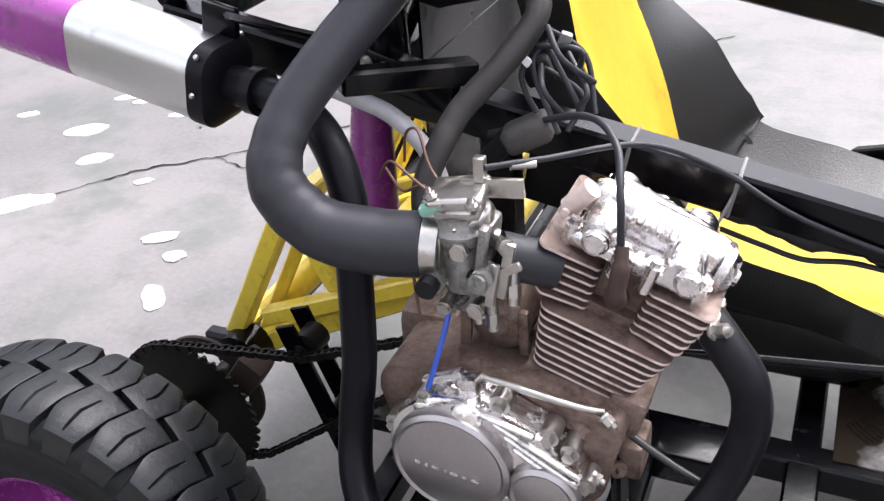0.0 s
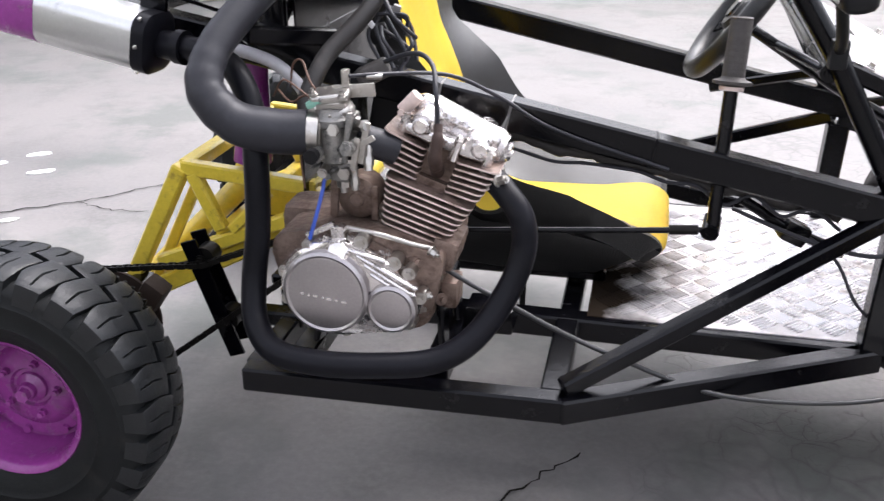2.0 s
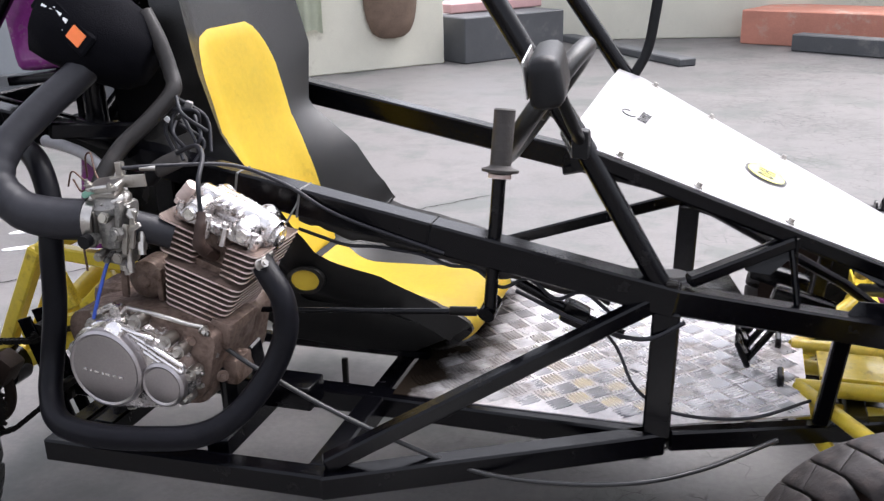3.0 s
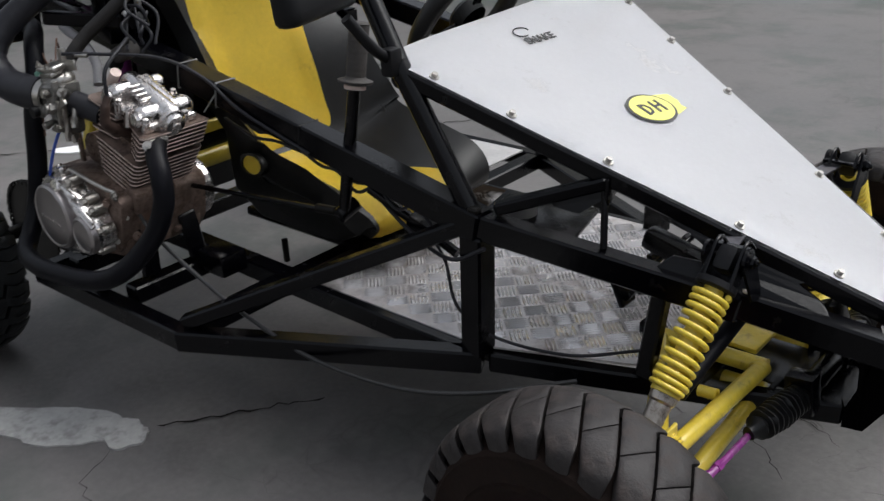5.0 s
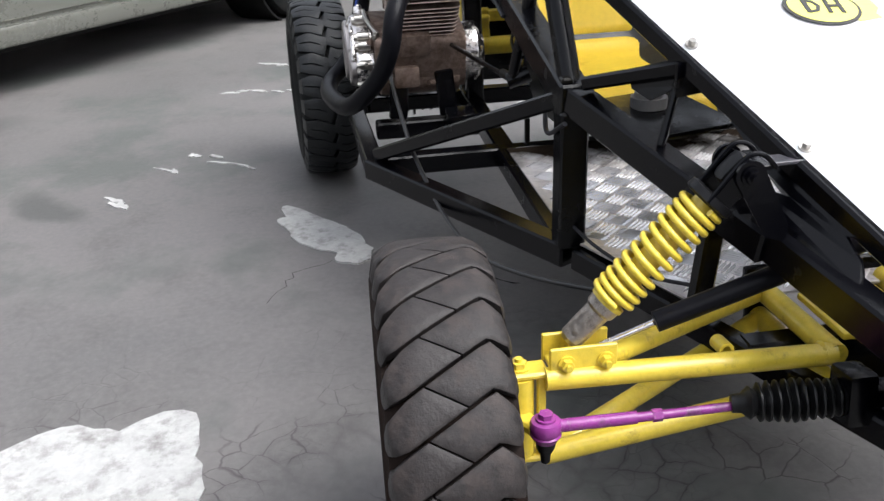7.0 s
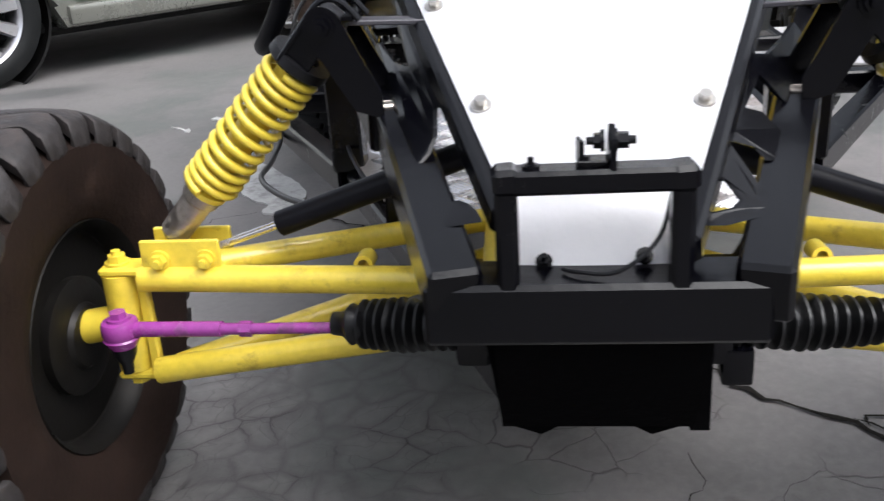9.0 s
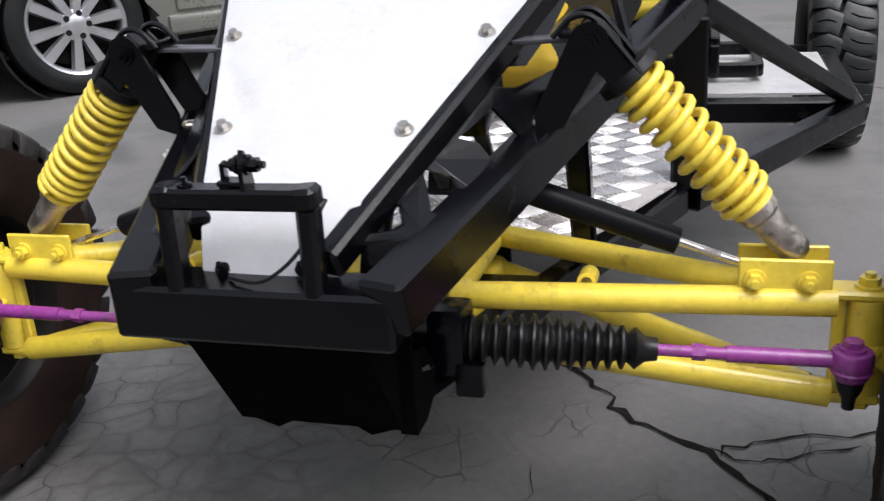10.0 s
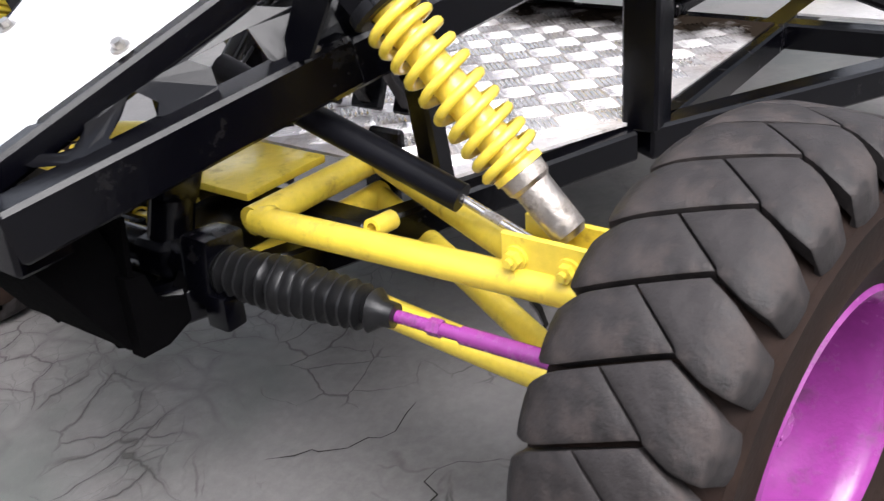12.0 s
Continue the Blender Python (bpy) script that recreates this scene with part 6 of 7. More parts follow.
part("pipe_collar", bm, M_HEATPAINT, exhaust)
# silencer with rounded-box section
ma, mb = V(-1.188, -0.456, 0.853), V(-1.650, -0.428, 0.945)
mm = frame_of(ma, mb)
length = (mb - ma).length


def oval_ring(bm, x, w, h):
    return [bm.verts.new(mm @ Vector((x, p, q))) for p, q in rounded(w, h, min(w, h) * 0.62, 5)]


def oval_body(rows, mat, name, parent, label=""):
    bm = bm_new()
    rings = [oval_ring(bm, *r) for r in rows]
    for p, q in zip(rings, rings[1:]):
        for k in range(len(p)):
            bm.faces.new((p[k], p[(k + 1) % len(p)], q[(k + 1) % len(q)], q[k]))
    bm.faces.new(rings[0][::-1])
    bm.faces.new(rings[-1])
    return part(name, bm, mat, parent, label, smooth=50)


oval_body([(0.026, 0.048, 0.049), (0.034, 0.050, 0.051), (0.222, 0.050, 0.051)], M_ALU, "silencer", exhaust, "brushed aluminium silencer")
oval_body([(-0.002, 0.036, 0.037), (0.001, 0.046, 0.047), (0.006, 0.052, 0.053), (0.030, 0.052, 0.053), (0.031, 0.049, 0.050)], M_HEATPAINT, "silencer_cap", exhaust, "black silencer end plate")
oval_body([(0.222, 0.0505, 0.0515), (0.38, 0.0505, 0.0515), (0.42, 0.044, 0.045), (0.44, 0.025, 0.025)], M_PURPLE, "silencer_tail", exhaust, "purple painted silencer tail")
for y, z in ((0.042, 0.044), (0.042, -0.044), (-0.042, 0.044), (-0.042, -0.044), (0.0525, 0), (-0.0525, 0)):
    p = mm @ V(0.018, y * 1.05, z * 1.05)
    c = mm @ V(0.018, 0, 0)
    d = (p - c).normalized()
    bm = bm_new()
    add_lathe(bm, [(0, 0.004), (0.003, 0.003), (0.004, 0.0001)], frame_of(p, p + d), 10)
    part("rivet", bm, M_STEEL, exhaust)
lump(exhaust, "hanger", (0.05, 0.012, 0.04), mm @ Matrix.Translation((0.03, -0.02, 0.070)) @ pose(0, 0, 0, 0, 0, 0), M_BLACK, 0.003)

# hoses, cables and loom
def cable(name, pts, r, mat, label=""):
    return tube_part(name, pts, r, mat, buggy, label, 8, 6)


cable("breather_hose", [V(-0.888, -0.548, 0.72), V(-0.900, -0.53, 0.765), V(-0.901, -0.515, 0.790), V(-0.891, -0.49, 0.824), V(-0.876, -0.46, 0.855), V(-0.838, -0.42, 0.898), V(-0.813, -0.38, 0.941), V(-0.827, -0.36, 0.975), V(-0.85, -0.35, 1.03), V(-0.88, -0.34, 1.08)], 0.0155, M_RUBBER_HOSE, "dusty black breather hose")
cable("throttle_cable", [V(-0.812, -0.562, 0.838), V(-0.76, -0.52, 0.835), V(-0.68, -0.42, 0.815), V(-0.60, -0.372, 0.770), V(-0.50, -0.366, 0.715), V(-0.30, -0.362, 0.655)], 0.0036, M_HOSE)
cable("cable_ferrule", [V(-0.790, -0.545, 0.835), V(-0.768, -0.530, 0.833)], 0.0052, M_STEEL)
cable("clutch_cable", [V(-0.88, -0.625, 0.545), V(-0.865, -0.615, 0.60), V(-0.855, -0.600, 0.645), V(-0.850, -0.575, 0.690)], 0.0034, M_BLUE, "blue control cable")
cable("wire", [V(-0.86, -0.555, 0.80), V(-0.885, -0.54, 0.82), V(-0.905, -0.52, 0.85), V(-0.925, -0.51, 0.84), V(-0.935, -0.50, 0.80)], 0.0018, M_COPPER)
cable("wire", [V(-0.855, -0.555, 0.79), V(-0.89, -0.55, 0.80), V(-0.92, -0.54, 0.785), V(-0.95, -0.52, 0.80)], 0.0018, M_COPPER)
cable("wire", [V(-0.862, -0.560, 0.785), V(-0.90, -0.556, 0.812), V(-0.93, -0.545, 0.822), V(-0.955, -0.53, 0.79)], 0.0016, M_COPPER)
cable("wire", [V(-0.885, -0.585, 0.77), V(-0.888, -0.595, 0.72), V(-0.880, -0.605, 0.66)], 0.002, M_COPPER)
cable("silver_hose", [V(-0.915, -0.44, 0.73), V(-0.942, -0.42, 0.771), V(-0.985, -0.42, 0.815), V(-1.04, -0.42, 0.836), V(-1.10, -0.40, 0.84)], 0.0115, M_PALE_HOSE, "grey braided hose")
cable("brake_cable", [V(-0.66, -0.55, 0.515), V(-0.60, -0.562, 0.490), V(-0.542, -0.564, 0.464), V(-0.458, -0.557, 0.42), V(-0.352, -0.548, 0.374), V(-0.204, -0.522, 0.314), V(-0.063, -0.505, 0.302), V(0.07, -0.485, 0.312), V(0.18, -0.42, 0.318), V(0.30, -0.32, 0.335)], 0.0045, M_CABLE, "long dark control cable hanging beside the frame")
cable("thin_cable", [V(-0.10, -0.30, 0.56), V(0.0, -0.32, 0.50), V(0.05, -0.345, 0.42), V(0.12, -0.33, 0.37), V(0.25, -0.27, 0.345), V(0.36, -0.20, 0.36)], 0.0032, M_HOSE)
cable("nose_wire", [V(0.765, 0.055, 0.52), V(0.800, 0.040, 0.485), V(0.808, 0.010, 0.462), V(0.800, -0.020, 0.459), V(0.792, -0.030, 0.458)], 0.0018, M_PLASTIC)
cable("thin_cable", [V(-0.18, -0.30, 0.57), V(-0.05, -0.34, 0.535), V(0.06, -0.365, 0.525), V(0.13, -0.355, 0.56)], 0.0042, M_HOSE)
rw = random.Random(8)
pts = [V(-0.60 + 0.05 * i, -0.318 + 0.008 * rw.uniform(-1, 1), 0.690 - 0.185 * 0.05 * i + 0.006 * rw.uniform(-1, 1)) for i in range(13)]
pp = smooth_path(pts, 6)
bm = bm_new()
add_tube(bm, pp, [0.011 + 0.003 * math.sin(i * 0.9) * math.sin(i * 0.37) + rw.uniform(-0.001, 0.001) for i in range(len(pp))], 10)
part("wiring_loom", bm, M_RUBBER_HOSE, buggy, "taped black wiring loom under the rail", smooth=60)
cable("wire", [p + V(0, -0.012, -0.012 + rw.uniform(-0.012, 0.012)) for p in pts], 0.0035, M_HOSE)
for k in range(9):
    p = V(-0.80 + rw.uniform(-0.05, 0.06), -0.40 + rw.uniform(-0.05, 0.03), 0.84 + rw.uniform(-0.03, 0.03))
    q = V(-0.800 + rw.uniform(-0.02, 0.02), -0.375 + rw.uniform(-0.03, 0.02), 0.905 + rw.uniform(-0.03, 0.03))
    cable("wire", [p, (p + q) / 2 + V(rw.uniform(-0.03, 0.03), rw.uniform(-0.03, 0.03), rw.uniform(-0.02, 0.02)), q], 0.0035, M_HOSE)
lump(buggy, "ignition_coil", (0.06, 0.04, 0.034), pose(-0.815, -0.415, 0.812, 0, -25, 10), M_RUBBER_GRIP, 0.012, 3)
lump(buggy, "coil_boot", (0.05, 0.03, 0.026), pose(-0.850, -0.42, 0.790, 0, -50, 0), M_PLASTIC, 0.010, 3)
lump(buggy, "relay_box", (0.034, 0.022, 0.03), pose(-0.815, -0.375, 0.872, 10, -20, 15), M_PLASTIC, 0.006)
# added dark block, fills the open gap below the upper rail
lump(buggy, "filler_box", (0.085, 0.026, 0.105), pose(-0.812, -0.300, 0.708, 0, 11, 0), M_PLASTIC, 0.008, 2)
lump(buggy, "connector", (0.010, 0.006, 0.012), pose(-0.822, -0.395, 0.890, 10, -40, 15), M_WHITE, 0.002)
lump(buggy, "connector", (0.014, 0.010, 0.018), pose(-0.780, -0.385, 0.915, 10, 20, 15), M_GREY_PLASTIC, 0.003)
# black bolted clamp block on the rail behind the hose
lump(buggy, "clamp_block", (0.125, 0.03, 0.045), pose(-0.985, -0.365, 0.845, 0, 17, 0), M_BLACK, 0.004)
for x in (-1.035, -1.012):
    z = 0.868 - 0.31 * (x + 1.035)
    bolt(buggy, V(x, -0.381, z), V(x, -0.390, z), 0.006, M_STEEL, "clamp_bolt")
# purple tapered canister behind the intake hose
bm = bm_new()
add_cyl(bm, V(-1.125, -0.25, 0.58), V(-1.105, -0.25, 0.80), 0.040, 0.026, n=20)
part("purple_damper", bm, M_PURPLE, buggy, "purple painted rear damper")
# cable ties on the upper rail
for x in (-0.713, -0.585, -0.33):
    z = 0.592 + 0.2007 * (0.115 - x)
    bm = bm_new()
    fm = frame_of(V(x - 0.003, -0.335, z), V(x + 0.003, -0.335, z - 0.0012))
    add_box(bm, (0.005, 0.054, 0.059), fm @ Matrix.Translation((0.003, 0, 0)), 0.002)
    part("cable_tie", bm, M_GREY_PLASTIC if x < -0.4 else M_PLASTIC, buggy)
bm = bm_new()
add_tube(bm, [V(-0.585, -0.36, 0.735), V(-0.60, -0.385, 0.700)], 0.002, 6)
part("tie_tail", bm, M_GREY_PLASTIC, buggy)


# ---- rear end ----
# yellow swing arm: a truss each side joined by tubes
def truss(y, y2):
    R0, T0, E0, V0 = V(-1.430, y, 0.268), V(-1.270, y, 0.566), V(-0.985, y2, 0.535), V(-1.193, y, 0.432)
    for a, b, w in ((R0, T0, 0.034), (T0, E0, 0.030), (T0 + V(0.022, 0, -0.012), V0, 0.028), (V0 + V(0.02, 0, 0.0), V(-1.09, y2, 0.515), 0.024), (V(-1.345, y, 0.345), V(-0.985, y2, 0.488), 0.030), (R0 + V(0.025, 0.02, -0.012), V(-1.02, y2 + 0.02, 0.452), 0.038), (E0, V(-1.02, y2, 0.465), 0.028), (R0 + V(0.045, 0.04, 0.01), V(-1.262, y + 0.05, 0.520), 0.022)):
        beam_part("swing_arm_tube", a, b, w, w, M_YELLOW, swing, up=(0, 1, 0))


bm = bm_new()
add_cyl(bm, V(-0.985, -0.28, 0.45), V(-0.985, 0.26, 0.45), 0.024, n=18)
swing = part("swing_arm", bm, M_YELLOW, buggy, "yellow painted triangulated rear swing arm")
truss(-0.28, -0.265)
truss(0.20, 0.22)
for a, b in ((V(-1.268, -0.27, 0.560), V(-1.268, 0.20, 0.560)), (V(-1.20, -0.27, 0.415), V(-1.20, 0.20, 0.415)), (V(-1.43, -0.27, 0.27), V(-1.43, 0.20, 0.27)), (V(-1.0, -0.26, 0.53), V(-1.0, 0.22, 0.53))):
    beam_part("cross_member", a, b, 0.032, 0.032, M_YELLOW, swing)
# round inner strut of the swing arm
bm = bm_new()
add_cyl(bm, V(-1.385, -0.215, 0.300), V(-1.175, -0.12, 0.515), 0.026, n=18)
part("inner_strut", bm, M_YELLOW, swing, smooth=50)
bm = bm_new()
add_prism(bm, [(-1.19, 0.535), (-1.02, 0.515), (-1.04, 0.44), (-1.16, 0.43)], xz(-0.17), 0.01)
part("gusset", bm, M_YELLOW, swing, smooth=0)
for x, z in ((-1.10, 0.47), (-1.06, 0.465), (-1.14, 0.455)):
    bm = bm_new()
    add_cyl(bm, V(x, -0.17, z + 0.03), V(x, -0.19, z + 0.03), 0.007, n=12)
    part("bolt", bm, M_YELLOW, swing)
# axle and bearing carriers
bm = bm_new()
add_cyl(bm, V(-1.39, -0.66, TYRE_R), V(-1.39, 0.64, TYRE_R), 0.019, n=18)
axle = part("rear_axle", bm, M_CHAIN, buggy, "dark steel rear axle")
for y in (-0.30, 0.22):
    bm = bm_new()
    add_cyl(bm, V(-1.39, y - 0.025, TYRE_R), V(-1.39, y + 0.025, TYRE_R), 0.045, n=24)
    add_box(bm, (0.11, 0.03, 0.03), pose(-1.41, y, TYRE_R + 0.02), 0.006)
    part("bearing_carrier", bm, M_BLACK, axle)
# sprocket with teeth
bm = bm_new()
teeth = []
NT = 44
for k in range(NT * 4):
    a = 2 * math.pi * k / (NT * 4)
    r = 0.128 if k % 4 in (0, 1) else 0.120
    teeth.append((-1.39 + r * math.cos(a), TYRE_R + r * math.sin(a)))
add_prism(bm, teeth, xz(-0.457), 0.005)
sprocket = part("sprocket", bm, M_CHAIN, axle, "dark rear chain sprocket", smooth=0)
bm = bm_new()
add_lathe(bm, [(0, 0.055), (0.02, 0.055), (0.024, 0.045), (0.024, 0.02)], frame_of(V(-1.39, -0.452, TYRE_R), V(-1.39, 0, TYRE_R)), 24)
part("sprocket_hub", bm, M_RUST, axle)
bm = bm_new()
add_lathe(bm, [(0, 0.098), (0.004, 0.100), (0.004, 0.07), (0.0, 0.07)], frame_of(V(-1.39, -0.40, TYRE_R), V(-1.39, 0, TYRE_R)), 36, closed=True)
part("brake_disc", bm, M_RUST, axle, "rusty brake disc")
lump(axle, "brake_caliper", (0.05, 0.05, 0.07), pose(-1.305, -0.40, 0.325, 0, 35, 0), M_RUST, 0.01)
# roller chain: links along its loop, outer and inner plates alternating
loop = []
for k in range(15):
    a = radians(100 + 160 * k / 14)
    loop.append(V(-1.39 + 0.126 * math.cos(a), -0.46, TYRE_R + 0.126 * math.sin(a)))
loop = [V(-0.94, -0.46, 0.520), V(-1.155, -0.46, 0.432), V(-1.25, -0.46, 0.420)] + loop + [V(-1.25, -0.46, 0.215), V(-1.14, -0.46, 0.300), V(-0.94, -0.46, 0.455)]
seg = []
for a, b in zip(loop, loop[1:]):
    n = max(1, round((b - a).length / 0.0127))
    seg += [a + (b - a) * i / n for i in range(n)]
seg.append(loop[-1])
bm = bm_new()
for i, (a, b) in enumerate(zip(seg, seg[1:])):
    off = 0.0065 if i % 2 else 0.0045
    fm = frame_of(a, b, up=(0, 1, 0))
    n = (b - a).length
    for sd in (-1, 1):
        add_box(bm, (n * 1.45, 0.0105 if i % 2 else 0.0095, 0.0016), fm @ Matrix.Translation((n / 2, 0, sd * off)))
    add_cyl(bm, a + V(0, 0.006, 0), a - V(0, 0.006, 0), 0.0042, n=6)
chain = part("drive_chain", bm, M_CHAIN, buggy, "oily roller drive chain", smooth=0, kind="stuff")
# chain tensioner: two slotted straps with a roller
bm = bm_new()
add_beam(bm, V(-1.185, -0.448, 0.475), V(-1.100, -0.455, 0.240), 0.034, 0.006, 0.001, up=(0, 1, 0))
tens = part("chain_tensioner", bm, M_BLACK, buggy, "black steel chain tensioner with roller")
bm = bm_new()
add_beam(bm, V(-1.185, -0.405, 0.480), V(-1.105, -0.405, 0.250), 0.034, 0.006, 0.001, up=(0, 1, 0))
part("strap", bm, M_BLACK, tens)
for p in (V(-1.158, -0.43, 0.440), V(-1.120, -0.43, 0.312)):
    bm = bm_new()
    add_cyl(bm, p + V(0, 0.022, 0), p - V(0, 0.016, 0), 0.022, n=20)
    part("roller", bm, M_CHAIN, tens)
    bolt(tens, p - V(0, 0.025, 0), p - V(0, 0.034, 0), 0.008, M_CHAIN)
beam_part("tensioner_arm", V(-1.09, -0.43, 0.325), V(-0.96, -0.43, 0.325), 0.04, 0.03, M_BLACK, tens)
bm = bm_new()
add_lathe(bm, [(0, 0.036), (0.006, 0.036), (0.006, 0.012), (0.012, 0.012), (0.012, 0.0001)], frame_of(V(-0.94, -0.456, 0.487), V(-0.94, -0.6, 0.487)), 26)
part("front_sprocket", bm, M_CHAIN, engine)
engine.location = (-0.012, 0.010, -0.007)

# purple fuel can behind the seat with a yellow sticker
bm = bm_new()
add_box(bm, (0.19, 0.50, 0.26), pose(-1.165, -0.04, 1.09, 0, -6, 0), 0.03, seg=3)
tank = part("fuel_tank", bm, M_PURPLE, buggy, "purple painted fuel tank behind the seat", smooth=60)
bm = bm_new()
add_cyl(bm, V(-1.16, 0.03, 1.21), V(-1.165, 0.03, 1.25), 0.03, n=20)
part("cap", bm, M_PLASTIC, tank)
bm = bm_new()
add_box(bm, (0.004, 0.05, 0.045), pose(-1.066, -0.235, 1.12, 0, -6, 0), 0.001)
part("sticker", bm, M_BADGE, tank, "yellow sticker", smooth=0)
bm = bm_new()
add_box(bm, (0.205, 0.035, 0.275), pose(-1.165, -0.15, 1.09, 0, -6, 0), 0.03, seg=3)
part("tank_strap", bm, M_CLOTH, tank, "black webbing strap", smooth=60)
lump(buggy, "tank_tray", (0.24, 0.50, 0.02), pose(-1.155, -0.03, 0.945, 0, -6, 0), M_BLACK, 0.004)
for y in (-0.2, 0.2):
    beam_part("tray_leg", V(-1.15, y, 0.94), V(-1.15, y, 0.85), 0.03, 0.03, M_BLACK, buggy, up=(1, 0, 0))
beam_part("cross_tube", V(-1.15, -0.31, 0.84), V(-1.15, 0.31, 0.84), 0.035, 0.035, M_BLACK, buggy)
# firewall sheet between seat and tank
bm = bm_new()
add_prism(bm, [(-0.30, 0.36), (0.30, 0.36), (0.30, 0.98), (0.20, 1.10), (-0.20, 1.10), (-0.30, 0.98)], Matrix(((0, 0, 1, -1.0), (1, 0, 0, 0), (0, 1, 0, 0), (0, 0, 0, 1))), 0.004)
part("firewall", bm, M_BLACK, buggy, "black sheet firewall", smooth=0)
beam_part("battery_strap", V(-0.90, -0.36, 0.86), V(-1.02, -0.48, 0.88), 0.03, 0.03, M_BLACK, buggy)
beam_part("silencer_bracket", V(-1.02, -0.33, 0.86), V(-1.17, -0.47, 0.945), 0.03, 0.006, M_BLACK, buggy)

# ---- seat ----
SEAT_Y = -0.012


def seat_profile(t):
    """Centre line of the cushion, from the front lip (0) to the head (1): x, z."""
    pts = [(-0.325, 0.402), (-0.293, 0.440), (-0.345, 0.472), (-0.48, 0.470), (-0.62, 0.470), (-0.69, 0.50), (-0.735, 0.58), (-0.775, 0.70), (-0.815, 0.82), (-0.85, 0.95), (-0.885, 1.08), (-0.905, 1.16), (-0.92, 1.20)]
    f = t * (len(pts) - 1)
    i = min(int(f), len(pts) - 2)
    u = f - i
    g = lambda k: Vector((pts[max(0, min(k, len(pts) - 1))][0], 0, pts[max(0, min(k, len(pts) - 1))][1]))
    a, b, c, d = g(i - 1), g(i), g(i + 1), g(i + 2)
    return 0.5 * (2 * b + (c - a) * u + (2 * a - 5 * b + 4 * c - d) * u * u + (3 * b - a - 3 * c + d) * u ** 3)


def seat_width(t):
    pts = [0.185, 0.195, 0.205, 0.215, 0.225, 0.230, 0.236, 0.236, 0.208, 0.255, 0.245, 0.20, 0.13]
    f = t * (len(pts) - 1)
    i = min(int(f), len(pts) - 2)
    return pts[i] + (pts[i + 1] - pts[i]) * (f - i)


def seat_shift(t):
    """The backrest leans a little towards the engine side."""
    return -0.034 * min(1.0, max(0.0, (t - 0.45) / 0.15))


def seat_rise(t, s):
    """Height of the upholstery over the centre line at s across (-1 to 1)."""
    start, power = (0.55, 1.5) if s < 0 else (0.22, 1.25)
    return seat_bolster(t, s) * max(0.0, (abs(s) - start) / (1 - start)) ** power + 0.008 * (1 - s * s)


def seat_bolster(t, y=-1.0):
    """How far the side wings stand proud of the cushion; the left one reaches further forward."""
    pts = [0.0, 0.0, 0.004, 0.075, 0.115, 0.122, 0.115, 0.085, 0.02, 0.045, 0.05, 0.03, 0.0]
    if y > 0:
        pts = [0.0, 0.008, 0.045, 0.082, 0.108, 0.122] + pts[6:]
    f = t * (len(pts) - 1)
    i = min(int(f), len(pts) - 2)
    return pts[i] + (pts[i + 1] - pts[i]) * (f - i)


NTs, NS = 64, 28
bm = bm_new()
front_rows, back_rows = [], []
for i in range(NTs + 1):
    t = i / NTs
    c = seat_profile(t)
    d = (seat_profile(min(t + 0.01, 1)) - seat_profile(max(t - 0.01, 0))).normalized()
    nrm = V(-d.z, 0, d.x) * -1
    if nrm.x < 0 and nrm.z < 0:
        nrm = -nrm
    w = seat_width(t)
    fr, bk = [], []
    for j in range(NS + 1):
        s = -1 + 2 * j / NS
        rise = seat_rise(t, s)
        y = w * (s if abs(s) < 0.8 else math.copysign(0.8 + (abs(s) - 0.8) * 0.95, s))
        y += SEAT_Y + seat_shift(t)
        fr.append(bm.verts.new(c + nrm * rise + V(0, y, 0)))
        bk.append(bm.verts.new(c + nrm * (rise * 0.86 - (0.055 + 0.02 * (1 - abs(s))) * min(1.0, 0.3 + 7 * t)) + V(0, y + (0.008 * s if abs(s) > 0.9 else 0), 0)))
    front_rows.append(fr)
    back_rows.append(bk)
for i in range(NTs):
    for j in range(NS):
        bm.faces.new((front_rows[i][j], front_rows[i][j + 1], front_rows[i + 1][j + 1], front_rows[i + 1][j]))
        bm.faces.new((back_rows[i][j], back_rows[i + 1][j], back_rows[i + 1][j + 1], back_rows[i][j + 1]))
    for j in (0, NS):
        bm.faces.new((front_rows[i][j], front_rows[i + 1][j], back_rows[i + 1][j], back_rows[i][j]))
for i in (0, NTs):
    for j in range(NS):
        bm.faces.new((front_rows[i][j], front_rows[i][j + 1], back_rows[i][j + 1], back_rows[i][j]))
seat = part("seat", bm, M_SEAT_B, buggy, "black and yellow vinyl bucket racing seat", smooth=60)


